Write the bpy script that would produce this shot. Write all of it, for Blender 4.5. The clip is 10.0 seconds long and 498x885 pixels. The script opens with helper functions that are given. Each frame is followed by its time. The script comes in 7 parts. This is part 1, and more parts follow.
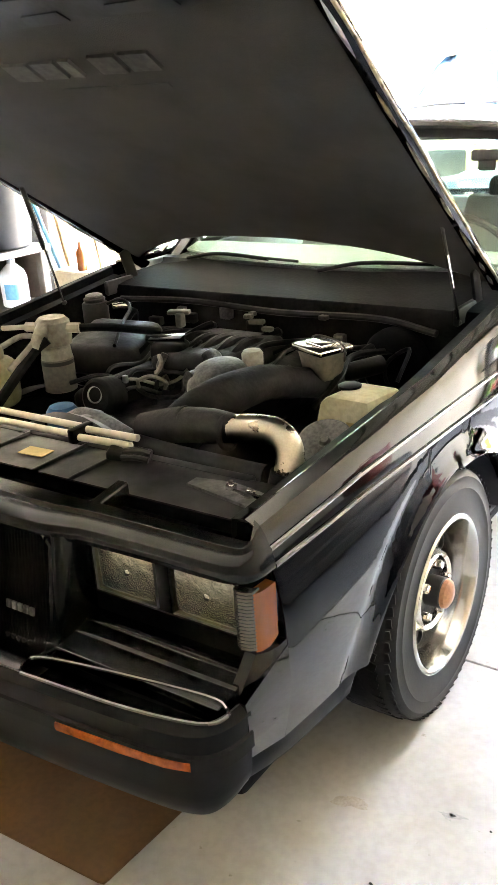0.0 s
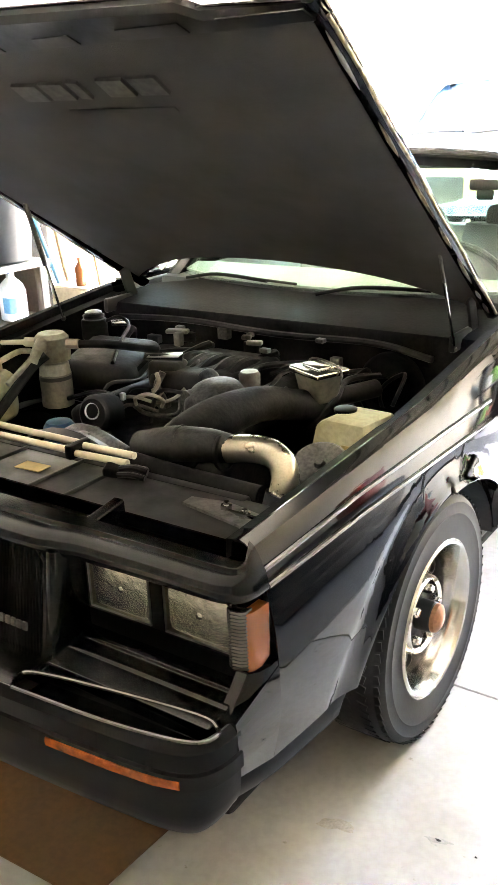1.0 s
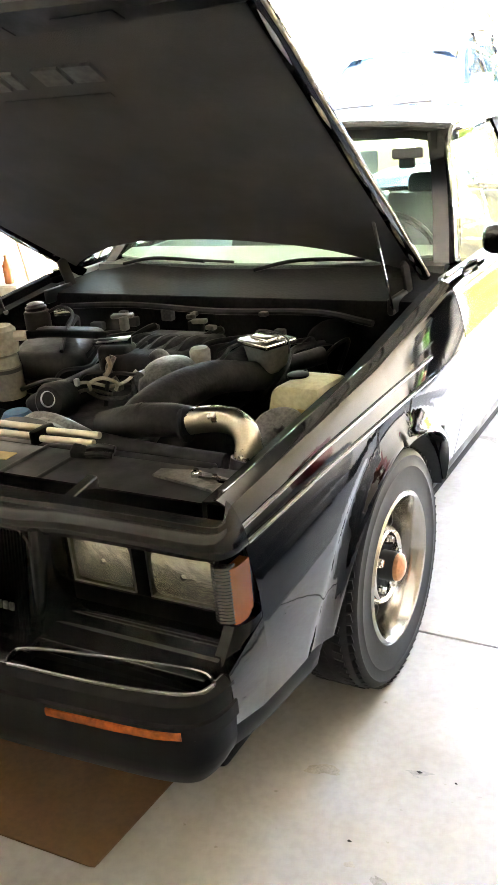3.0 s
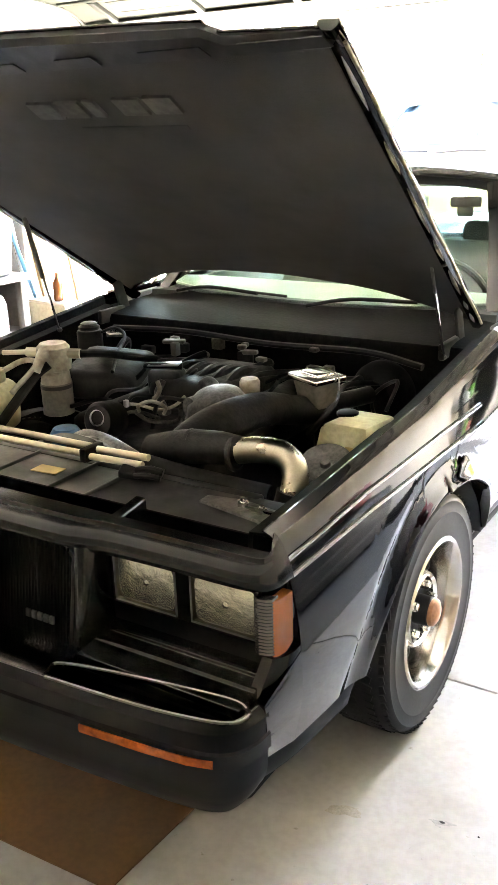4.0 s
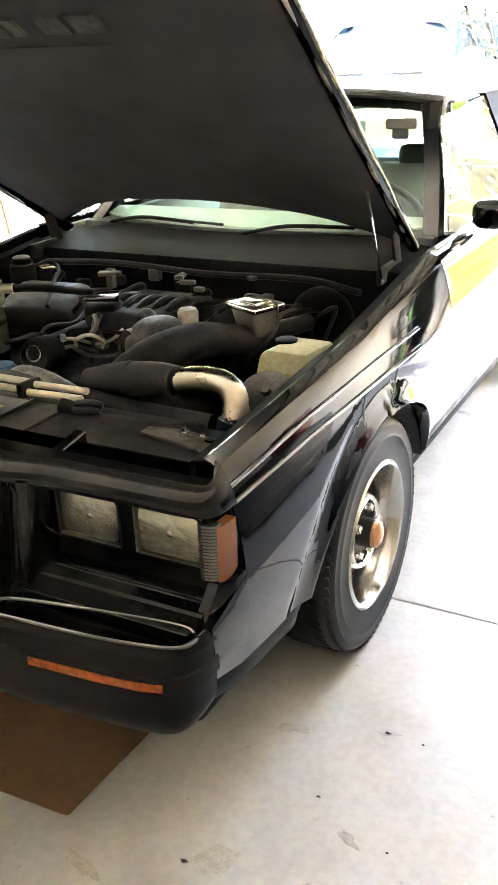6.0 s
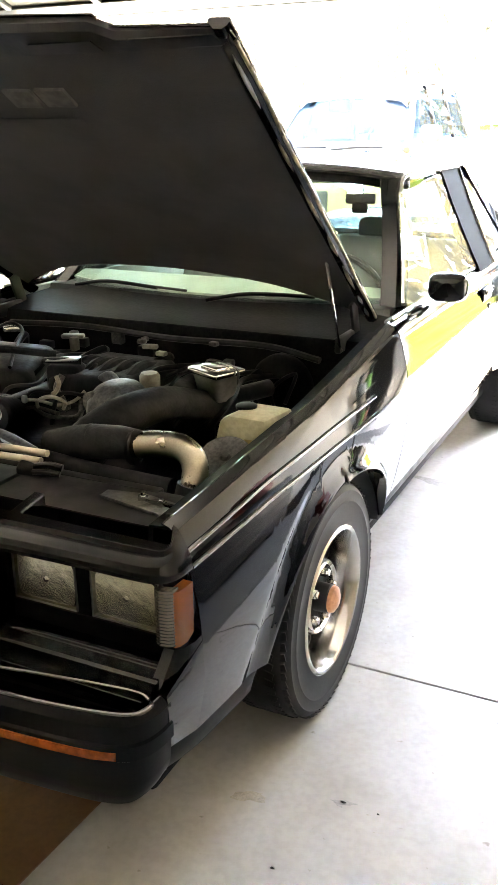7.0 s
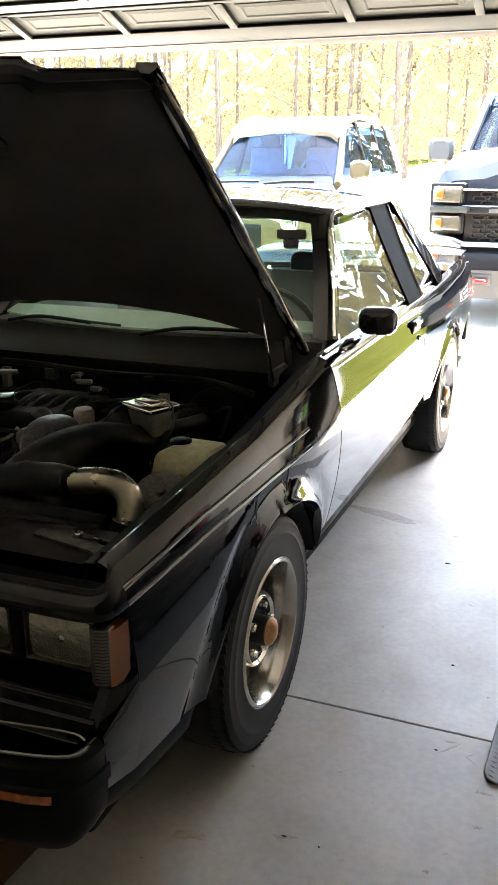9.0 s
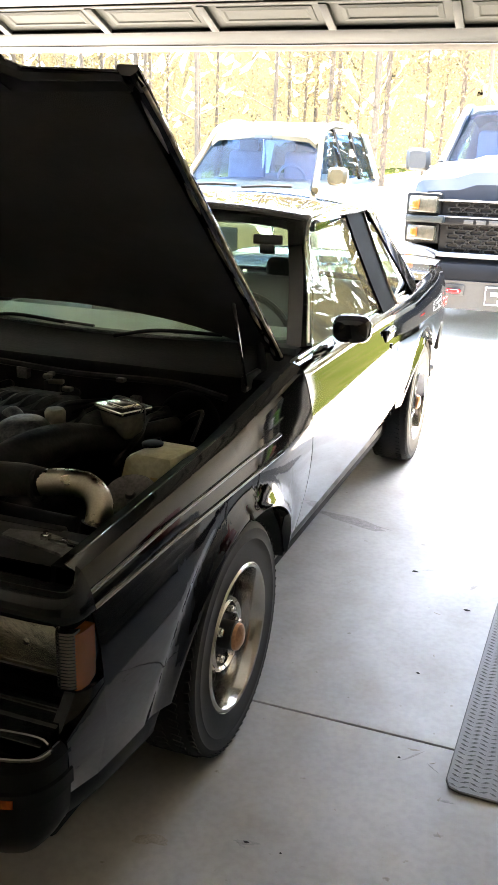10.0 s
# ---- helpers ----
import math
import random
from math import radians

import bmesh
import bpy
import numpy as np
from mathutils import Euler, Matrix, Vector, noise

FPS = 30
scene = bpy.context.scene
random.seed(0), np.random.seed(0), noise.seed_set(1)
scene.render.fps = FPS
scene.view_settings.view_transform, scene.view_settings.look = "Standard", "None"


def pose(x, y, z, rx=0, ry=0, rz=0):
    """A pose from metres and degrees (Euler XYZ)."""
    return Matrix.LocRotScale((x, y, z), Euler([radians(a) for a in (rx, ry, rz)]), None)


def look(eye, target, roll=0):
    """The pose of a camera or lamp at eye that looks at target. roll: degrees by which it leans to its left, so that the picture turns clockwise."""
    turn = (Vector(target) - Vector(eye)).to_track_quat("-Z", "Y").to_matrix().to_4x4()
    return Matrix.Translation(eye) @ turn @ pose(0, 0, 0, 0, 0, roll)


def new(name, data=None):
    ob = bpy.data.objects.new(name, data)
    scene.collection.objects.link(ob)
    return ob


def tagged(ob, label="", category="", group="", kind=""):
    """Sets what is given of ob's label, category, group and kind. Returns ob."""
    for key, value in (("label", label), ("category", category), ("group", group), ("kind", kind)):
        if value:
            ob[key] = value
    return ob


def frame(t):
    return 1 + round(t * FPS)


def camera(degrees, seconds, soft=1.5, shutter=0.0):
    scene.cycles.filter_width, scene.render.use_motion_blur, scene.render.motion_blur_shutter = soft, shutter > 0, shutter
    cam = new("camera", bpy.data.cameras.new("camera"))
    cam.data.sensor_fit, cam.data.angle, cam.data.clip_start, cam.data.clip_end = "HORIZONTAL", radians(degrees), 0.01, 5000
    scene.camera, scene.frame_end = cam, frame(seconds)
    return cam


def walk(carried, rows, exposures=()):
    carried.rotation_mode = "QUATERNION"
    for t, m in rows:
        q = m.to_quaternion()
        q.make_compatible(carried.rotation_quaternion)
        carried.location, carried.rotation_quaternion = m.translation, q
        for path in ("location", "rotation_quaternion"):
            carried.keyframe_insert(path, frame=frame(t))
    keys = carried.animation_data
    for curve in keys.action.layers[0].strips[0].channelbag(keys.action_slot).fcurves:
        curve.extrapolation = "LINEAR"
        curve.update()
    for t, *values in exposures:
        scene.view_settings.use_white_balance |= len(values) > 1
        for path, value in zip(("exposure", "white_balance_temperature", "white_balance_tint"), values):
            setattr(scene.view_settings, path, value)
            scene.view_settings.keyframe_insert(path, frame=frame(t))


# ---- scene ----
cam = camera(31.1, 10.0)

EXPOSURES = [(0, 8.22, 7900, 12), (1.0, 8.30, 7900, 12), (2.5, 8.10, 7900, 12), (4.5, 8.15, 7900, 12), (5.7, 8.05, 7900, 12), (7.0, 7.66, 7900, 12), (7.5, 6.85, 7900, 11), (8.0, 6.16, 8000, 11), (8.6, 5.88, 8000, 11), (10, 5.85, 8000, 11)]
PATH = [
    (0, (1.584, -1.846, 1.525), (0.495, -0.334, 0.799), -4.0),
    (0.5, (1.578, -1.848, 1.528), (0.511, -0.326, 0.79), -2.9),
    (1, (1.586, -1.863, 1.537), (0.505, -0.328, 0.848), -2.3),
    (1.5, (1.587, -1.892, 1.539), (0.541, -0.339, 0.836), -1.3),
    (2, (1.572, -1.939, 1.538), (0.607, -0.362, 0.775), -1.8),
    (2.5, (1.555, -1.969, 1.529), (0.644, -0.376, 0.734), -2.4),
    (3, (1.579, -1.971, 1.528), (0.627, -0.369, 0.804), -5.6),
    (3.2, (1.556, -1.974, 1.524), (0.528, -0.391, 0.864), -3.8),
    (4.5, (1.545, -2.021, 1.547), (0.565, -0.409, 0.881), -0.6),
    (5, (1.551, -2.005, 1.528), (0.649, -0.401, 0.745), -2.1),
    (5.5, (1.555, -2.012, 1.527), (0.668, -0.401, 0.74), -1.8),
    (5.7, (1.557, -2.006, 1.525), (0.673, -0.4, 0.727), -2.6),
    (6.8, (1.557, -2.01, 1.53), (0.684, -0.361, 0.812), -0.7),
    (7, (1.57, -2.02, 1.545), (0.742, -0.328, 0.872), -0.6),
    (7.5, (1.578, -2.028, 1.564), (0.866, -0.258, 0.962), 0.3),
    (8, (1.592, -2.029, 1.566), (0.941, -0.228, 0.991), -0.5),
    (8.5, (1.591, -2.025, 1.565), (0.896, -0.24, 0.989), -0.9),
    (9, (1.584, -2.026, 1.561), (0.873, -0.26, 0.95), -0.2),
    (9.5, (1.585, -2.03, 1.566), (0.908, -0.244, 0.973), 0.8),
    (10, (1.582, -2.025, 1.567), (0.93, -0.233, 0.962), 1.8),
]
walk(cam, [(t, look(eye, target, roll)) for t, eye, target, roll in PATH], EXPOSURES)

# ---- world and light ----
SUN_ELEV, SUN_ROT = 62.0, 10.0          # degrees; rotation from +y towards +x
world = bpy.data.worlds.new("world")
scene.world = world
world.use_nodes = True
wn = world.node_tree
sky = wn.nodes.new("ShaderNodeTexSky")
sky.sky_type, sky.sun_disc = "NISHITA", False
sky.sun_elevation, sky.sun_rotation = radians(SUN_ELEV), radians(SUN_ROT)
wn.nodes["Background"].inputs[1].default_value = 0.15
wn.links.new(sky.outputs[0], wn.nodes["Background"].inputs[0])
sun = new("sun", bpy.data.lights.new("sun", "SUN"))
sun.data.energy, sun.data.angle, sun.data.color = 2.6, radians(0.6), (1.0, 0.95, 0.86)
sun_dir = Vector((math.sin(radians(SUN_ROT)) * math.cos(radians(SUN_ELEV)), math.cos(radians(SUN_ROT)) * math.cos(radians(SUN_ELEV)), math.sin(radians(SUN_ELEV))))
sun.matrix_world = look(sun_dir * 30, (0, 0, 0))

# ---- helpers for building ----
TAU = 2 * math.pi


def bm_new():
    return bmesh.new()


def to_mesh(bm, name, material, angle=35, smooth=True):
    bmesh.ops.recalc_face_normals(bm, faces=bm.faces)
    me = bpy.data.meshes.new(name)
    bm.to_mesh(me)
    bm.free()
    if smooth:
        me.polygons.foreach_set("use_smooth", [True] * len(me.polygons))
        me.set_sharp_from_angle(angle=radians(angle))
    for m in material if isinstance(material, (list, tuple)) else [material]:
        me.materials.append(m)
    return me


def part(name, bm, material, parent=None, label="", angle=35, smooth=True):
    ob = new(name, to_mesh(bm, name, material, angle, smooth))
    if parent is not None:
        ob.parent = parent
    if label:
        ob["label"] = label
    return ob


def thing(name, label, category, at=(0, 0, 0), group="", rz=0.0):
    ob = new(name)
    ob.empty_display_size = 0.1
    ob.matrix_world = pose(*at, 0, 0, rz)
    return tagged(ob, label, category, group)


def structure(name, bm, material, label, smooth=False):
    ob = part(name, bm, material, None, smooth=smooth)
    return tagged(ob, label, name.split("_")[0], kind="structure")


def box(bm, c, s, bevel=0.0, m=None, seg=2):
    r = bmesh.ops.create_cube(bm, size=1.0)
    vs = r["verts"]
    for v in vs:
        v.co = Vector((v.co.x * s[0], v.co.y * s[1], v.co.z * s[2]))
    if bevel:
        es = list({e for v in vs for e in v.link_edges})
        rb = bmesh.ops.bevel(bm, geom=es, offset=bevel, segments=seg, affect="EDGES", profile=0.5)
        vs = list({v for f in rb["faces"] for v in f.verts} | {v for v in vs if v.is_valid})
    for v in vs:
        v.co = (m @ v.co if m else v.co) + Vector(c)
    return vs


def rings(bm, rows, closed=True, cap=True):
    """Skin between rows of points of equal count."""
    vv = [[bm.verts.new(p) for p in row] for row in rows]
    n = len(vv[0])
    for a, b in zip(vv, vv[1:]):
        for i in range(n if closed else n - 1):
            j = (i + 1) % n
            bm.faces.new((a[i], a[j], b[j], b[i]))
    if cap and closed:
        bm.faces.new(vv[0])
        bm.faces.new(vv[-1][::-1])
    return vv


def shell(bm, rows, thick, axis):
    """An open skin of rows, given thickness along the axis vector."""
    a = Vector(axis) * thick
    n = len(rows[0])
    front = [[bm.verts.new(p) for p in row] for row in rows]
    back = [[bm.verts.new(Vector(p) + a) for p in row] for row in rows]
    for r in range(len(rows) - 1):
        for i in range(n - 1):
            bm.faces.new((front[r][i], front[r][i + 1], front[r + 1][i + 1], front[r + 1][i]))
            bm.faces.new((back[r][i], back[r + 1][i], back[r + 1][i + 1], back[r][i + 1]))
    for i in range(n - 1):
        for r in (0, len(rows) - 1):
            bm.faces.new((front[r][i], front[r][i + 1], back[r][i + 1], back[r][i]))
    for r in range(len(rows) - 1):
        for i in (0, n - 1):
            bm.faces.new((front[r][i], front[r + 1][i], back[r + 1][i], back[r][i]))


def spline(points, n=8):
    """Catmull-Rom through the points."""
    p = [Vector(q) for q in points]
    p = [p[0] * 2 - p[1]] + p + [p[-1] * 2 - p[-2]]
    out = []
    for a, b, c, d in zip(p, p[1:], p[2:], p[3:]):
        for k in range(n):
            t = k / n
            out.append(0.5 * ((2 * b) + (c - a) * t + (2 * a - 5 * b + 4 * c - d) * t * t + (3 * b - a - 3 * c + d) * t ** 3))
    return out + [p[-2]]


def tube(bm, points, radius, seg=12, n=8, cap=True):
    """A tube along a smooth line; radius is a number or one for each given point."""
    if n > 1:
        line = spline(points, n)
        if not isinstance(radius, (int, float)):
            k = np.linspace(0, len(points) - 1, len(line))
            radius = np.interp(k, range(len(points)), radius)
    else:
        line = [Vector(p) for p in points]
    if isinstance(radius, (int, float)):
        radius = [radius] * len(line)
    rows, up = [], Vector((0.12, 0.07, 1)).normalized()
    for i, q in enumerate(line):
        d = (line[min(i + 1, len(line) - 1)] - line[max(i - 1, 0)]).normalized()
        u = up - d * up.dot(d)
        if u.length < 0.05:
            u = Vector((1, 0, 0)) - d * d.x
        u.normalize()
        up = u
        w = d.cross(u)
        rows.append([q + (u * math.cos(TAU * k / seg) + w * math.sin(TAU * k / seg)) * radius[i] for k in range(seg)])
    rings(bm, rows, True, cap)


def lathe(bm, profile, seg=24, m=None):
    """Profile of (radius, height) turned round z, then moved by m."""
    m = m or Matrix()
    rows = [[m @ Vector((max(r, 1e-4) * math.cos(TAU * k / seg), max(r, 1e-4) * math.sin(TAU * k / seg), h)) for k in range(seg)] for r, h in profile]
    rings(bm, rows, True, False)


def prism(bm, poly, direction, bevel=0.0, seg=2):
    """A flat polygon of 3D points swept along a vector."""
    d = Vector(direction)
    a = [bm.verts.new(Vector(p)) for p in poly]
    b = [bm.verts.new(Vector(p) + d) for p in poly]
    n = len(a)
    fs = [bm.faces.new(a), bm.faces.new(b[::-1])]
    for i in range(n):
        fs.append(bm.faces.new((a[i], b[i], b[(i + 1) % n], a[(i + 1) % n])))
    if bevel:
        es = list({e for f in fs for e in f.edges})
        bmesh.ops.bevel(bm, geom=es, offset=bevel, segments=seg, affect="EDGES", profile=0.5)


def lerp(x, xs, ys):
    return float(np.interp(x, xs, ys))


def turned(axis_from_z):
    """A turn that brings z to the given direction."""
    return Vector((0, 0, 1)).rotation_difference(Vector(axis_from_z).normalized()).to_matrix().to_4x4()


# ---- materials ----
def material(name, color, rough=0.5, metal=0.0, spec=0.5, vary=0.15, scale=6.0, fine=60.0, bump=0.0, coat=0.0, rough_vary=0.0, color2=None, mix_at=(0.4, 0.65), stain=None):
    """A surface with colour varied at two scales, fine relief and uneven gloss."""
    m = bpy.data.materials.new(name)
    m.use_nodes = True
    nt = m.node_tree
    p = nt.nodes["Principled BSDF"]
    L = nt.links.new
    tc = nt.nodes.new("ShaderNodeTexCoord")
    big = nt.nodes.new("ShaderNodeTexNoise")
    big.inputs["Scale"].default_value, big.inputs["Detail"].default_value, big.inputs["Roughness"].default_value = scale, 6, 0.6
    small = nt.nodes.new("ShaderNodeTexNoise")
    small.inputs["Scale"].default_value, small.inputs["Detail"].default_value = fine, 4
    L(tc.outputs["Object"], big.inputs["Vector"]), L(tc.outputs["Object"], small.inputs["Vector"])
    ramp = nt.nodes.new("ShaderNodeValToRGB")
    c2 = color2 or tuple(c * (1 - vary) for c in color)
    ramp.color_ramp.elements[0].position, ramp.color_ramp.elements[1].position = mix_at
    ramp.color_ramp.elements[0].color, ramp.color_ramp.elements[1].color = (*color, 1), (*c2, 1)
    L(big.outputs[0], ramp.inputs[0])
    mul = nt.nodes.new("ShaderNodeMix")
    mul.data_type, mul.blend_type = "RGBA", "MULTIPLY"
    mul.inputs[0].default_value = 1.0
    r2 = nt.nodes.new("ShaderNodeValToRGB")
    lo = 1 - vary
    r2.color_ramp.elements[0].position, r2.color_ramp.elements[1].position = 0.35, 0.6
    r2.color_ramp.elements[0].color, r2.color_ramp.elements[1].color = (lo, lo, lo, 1), (1, 1, 1, 1)
    L(small.outputs[0], r2.inputs[0]), L(ramp.outputs[0], mul.inputs[6]), L(r2.outputs[0], mul.inputs[7])
    last = mul.outputs[2]
    if stain:
        sn = nt.nodes.new("ShaderNodeTexNoise")
        sn.inputs["Scale"].default_value, sn.inputs["Detail"].default_value = stain[1], (3 if len(stain) > 4 else 8)
        L(tc.outputs["Object"], sn.inputs["Vector"])
        sr = nt.nodes.new("ShaderNodeValToRGB")
        sr.color_ramp.elements[0].position, sr.color_ramp.elements[1].position = stain[2], stain[2] + (stain[4] if len(stain) > 4 else 0.06)
        L(sn.outputs[0], sr.inputs[0])
        sm = nt.nodes.new("ShaderNodeMix")
        sm.data_type = "RGBA"
        sm.inputs[7].default_value = (*stain[0], 1)
        fac = nt.nodes.new("ShaderNodeMath")
        fac.operation = "MULTIPLY"
        fac.inputs[1].default_value = stain[3]
        L(sr.outputs[0], fac.inputs[0]), L(fac.outputs[0], sm.inputs[0]), L(last, sm.inputs[6])
        last = sm.outputs[2]
    L(last, p.inputs["Base Color"])
    p.inputs["Metallic"].default_value = metal
    p.inputs["Roughness"].default_value = rough
    p.inputs["Coat Weight"].default_value = coat
    p.inputs["Specular IOR Level"].default_value = spec
    p.inputs["Coat Roughness"].default_value = 0.015
    p.inputs["Coat IOR"].default_value = 1.42
    if rough_vary:
        mr = nt.nodes.new("ShaderNodeMapRange")
        mr.inputs[3].default_value, mr.inputs[4].default_value = max(rough - rough_vary, 0.02), min(rough + rough_vary, 1)
        mr.inputs[1].default_value, mr.inputs[2].default_value = 0.35, 0.65
        L(big.outputs[0], mr.inputs[0]), L(mr.outputs[0], p.inputs["Roughness"])
    if bump:
        b = nt.nodes.new("ShaderNodeBump")
        b.inputs["Strength"].default_value, b.inputs["Distance"].default_value = bump, 0.004
        L(small.outputs[0], b.inputs["Height"]), L(b.outputs[0], p.inputs["Normal"])
    return m


def glass(name, tint, rough=0.0, base=0.025, slope=0.8):
    m = bpy.data.materials.new(name)
    m.use_nodes = True
    nt = m.node_tree
    for n in list(nt.nodes):
        nt.nodes.remove(n)
    out = nt.nodes.new("ShaderNodeOutputMaterial")
    tr = nt.nodes.new("ShaderNodeBsdfTransparent")
    tr.inputs[0].default_value = (*tint, 1)
    gl = nt.nodes.new("ShaderNodeBsdfGlossy")
    gl.inputs["Roughness"].default_value = rough
    lw = nt.nodes.new("ShaderNodeLayerWeight")
    lw.inputs[0].default_value = 0.5
    pw = nt.nodes.new("ShaderNodeMath")
    pw.operation = "POWER"
    pw.inputs[1].default_value = 5.0
    fr = nt.nodes.new("ShaderNodeMath")
    fr.operation = "MULTIPLY_ADD"
    fr.inputs[1].default_value, fr.inputs[2].default_value = slope, base
    nt.links.new(lw.outputs["Facing"], pw.inputs[0]), nt.links.new(pw.outputs[0], fr.inputs[0])
    mx = nt.nodes.new("ShaderNodeMixShader")
    nt.links.new(fr.outputs[0], mx.inputs[0]), nt.links.new(tr.outputs[0], mx.inputs[1]), nt.links.new(gl.outputs[0], mx.inputs[2])
    nt.links.new(mx.outputs[0], out.inputs[0])
    return m


M_paint = material("black_car_paint", (0.0035, 0.0035, 0.0036), 0.045, spec=0.42, vary=0.1, scale=3, fine=300)
M_satin = material("satin_black_steel", (0.012, 0.012, 0.012), 0.5, vary=0.3, scale=9, fine=120, bump=0.05, rough_vary=0.12)
M_rubber = material("tyre_rubber", (0.012, 0.012, 0.0115), 0.65, spec=0.35, vary=0.3, scale=14, fine=160, bump=0.1)
M_trim = material("black_rubber_trim", (0.0038, 0.0038, 0.0037), 0.42, spec=0.10, vary=0.2, scale=12, fine=150, bump=0.03)
M_liner = material("black_hood_liner_felt", (0.074, 0.072, 0.068), 0.95, vary=0.25, scale=5, fine=400, bump=0.3)
M_chrome = material("bright_chrome", (0.8, 0.79, 0.77), 0.10, 1.0, vary=0.05, scale=20, fine=200)
M_polish = material("brushed_aluminium_pipe", (0.44, 0.39, 0.31), 0.28, 1.0, vary=0.12, scale=14, fine=240, rough_vary=0.06)
M_steel = material("dull_cast_metal", (0.16, 0.155, 0.145), 0.5, 0.6, vary=0.4, scale=12, fine=120, bump=0.15, rough_vary=0.15)
M_iron = material("dirty_black_engine_metal", (0.011, 0.0105, 0.010), 0.5, 0.2, spec=0.3, vary=0.4, scale=12, fine=90, bump=0.2, rough_vary=0.15)
M_hose = material("black_rubber_hose", (0.0105, 0.0105, 0.010), 0.6, spec=0.28, vary=0.4, scale=15, fine=110, bump=0.2, rough_vary=0.15)
M_white_plastic = material("aged_white_plastic", (0.36, 0.34, 0.28), 0.5, vary=0.25, scale=18, fine=60, color2=(0.20, 0.175, 0.13))
M_grimy = material("grimy_grey_plastic", (0.15, 0.14, 0.12), 0.55, vary=0.25, scale=14, fine=80, bump=0.08)
M_reservoir = material("yellowed_translucent_plastic", (0.46, 0.43, 0.28), 0.45, vary=0.2, scale=9, fine=80, color2=(0.36, 0.32, 0.18))
M_cream = material("cream_painted_tube", (0.46, 0.41, 0.31), 0.4, vary=0.1, scale=20, fine=30)
M_blue = material("blue_plastic_cap", (0.02, 0.10, 0.22), 0.45, vary=0.2, scale=20)
M_amber = material("amber_lamp_lens", (0.36, 0.07, 0.010), 0.2, vary=0.35, scale=40, fine=60, bump=0.05, coat=0.5)
M_orange = material("orange_signal_lens", (0.20, 0.052, 0.009), 0.22, vary=0.12, scale=30, fine=30, bump=0.05, coat=0.6)
M_ribbed = material("ribbed_clear_lens", (0.060, 0.053, 0.044), 0.15, vary=0.2, scale=30, coat=0.8)
M_reflector = material("lamp_reflector_silver", (0.94, 0.92, 0.86), 0.24, 1.0, vary=0.06, scale=40, fine=30, bump=0.30)
M_red = material("red_lamp_lens", (0.35, 0.012, 0.01), 0.2, vary=0.2, scale=20, coat=0.5)
M_cowl = material("dusty_black_cowl", (0.0045, 0.0045, 0.0045), 0.6, spec=0.06, vary=0.5, scale=8, fine=90, bump=0.2, color2=(0.009, 0.0085, 0.008))
M_pillar = material("matt_black_pillar", (0.0035, 0.0035, 0.0037), 0.6, spec=0.02, vary=0.2, scale=9)
M_lettering = material("grey_printed_lettering", (0.115, 0.114, 0.108), 0.85, vary=0.25, scale=20)
M_label = material("yellowed_paper_label", (0.45, 0.33, 0.12), 0.6, vary=0.3, scale=30)
M_silver_badge = material("silver_badge", (0.5, 0.5, 0.5), 0.3, 0.8, vary=0.1)
M_dashpad = material("pale_dash_mat", (0.46, 0.48, 0.44), 0.9, vary=0.15, scale=6, fine=200, bump=0.2)
M_cabin = material("grey_cloth_interior", (0.20, 0.215, 0.22), 0.9, vary=0.2, scale=10, fine=200, bump=0.2)
M_dash = material("dark_dashboard_vinyl", (0.05, 0.055, 0.055), 0.6, vary=0.2, scale=10, fine=200, bump=0.1)
M_glass = glass("green_tinted_car_glass", (0.84, 0.93, 0.88))
M_glass_blue = glass("blue_tinted_car_glass", (0.42, 0.56, 0.72), 0.0, 0.008, 0.4)
M_lampglass = glass("clear_lamp_glass", (0.93, 0.93, 0.9))
M_concrete = material("smooth_grey_concrete", (0.44, 0.43, 0.41), 0.48, spec=0.3, vary=0.09, rough_vary=0.13, scale=2.3, fine=48, bump=0.05, color2=(0.375, 0.36, 0.335), mix_at=(0.35, 0.75), stain=((0.26, 0.21, 0.15), 3.6, 0.50, 0.45, 0.38))


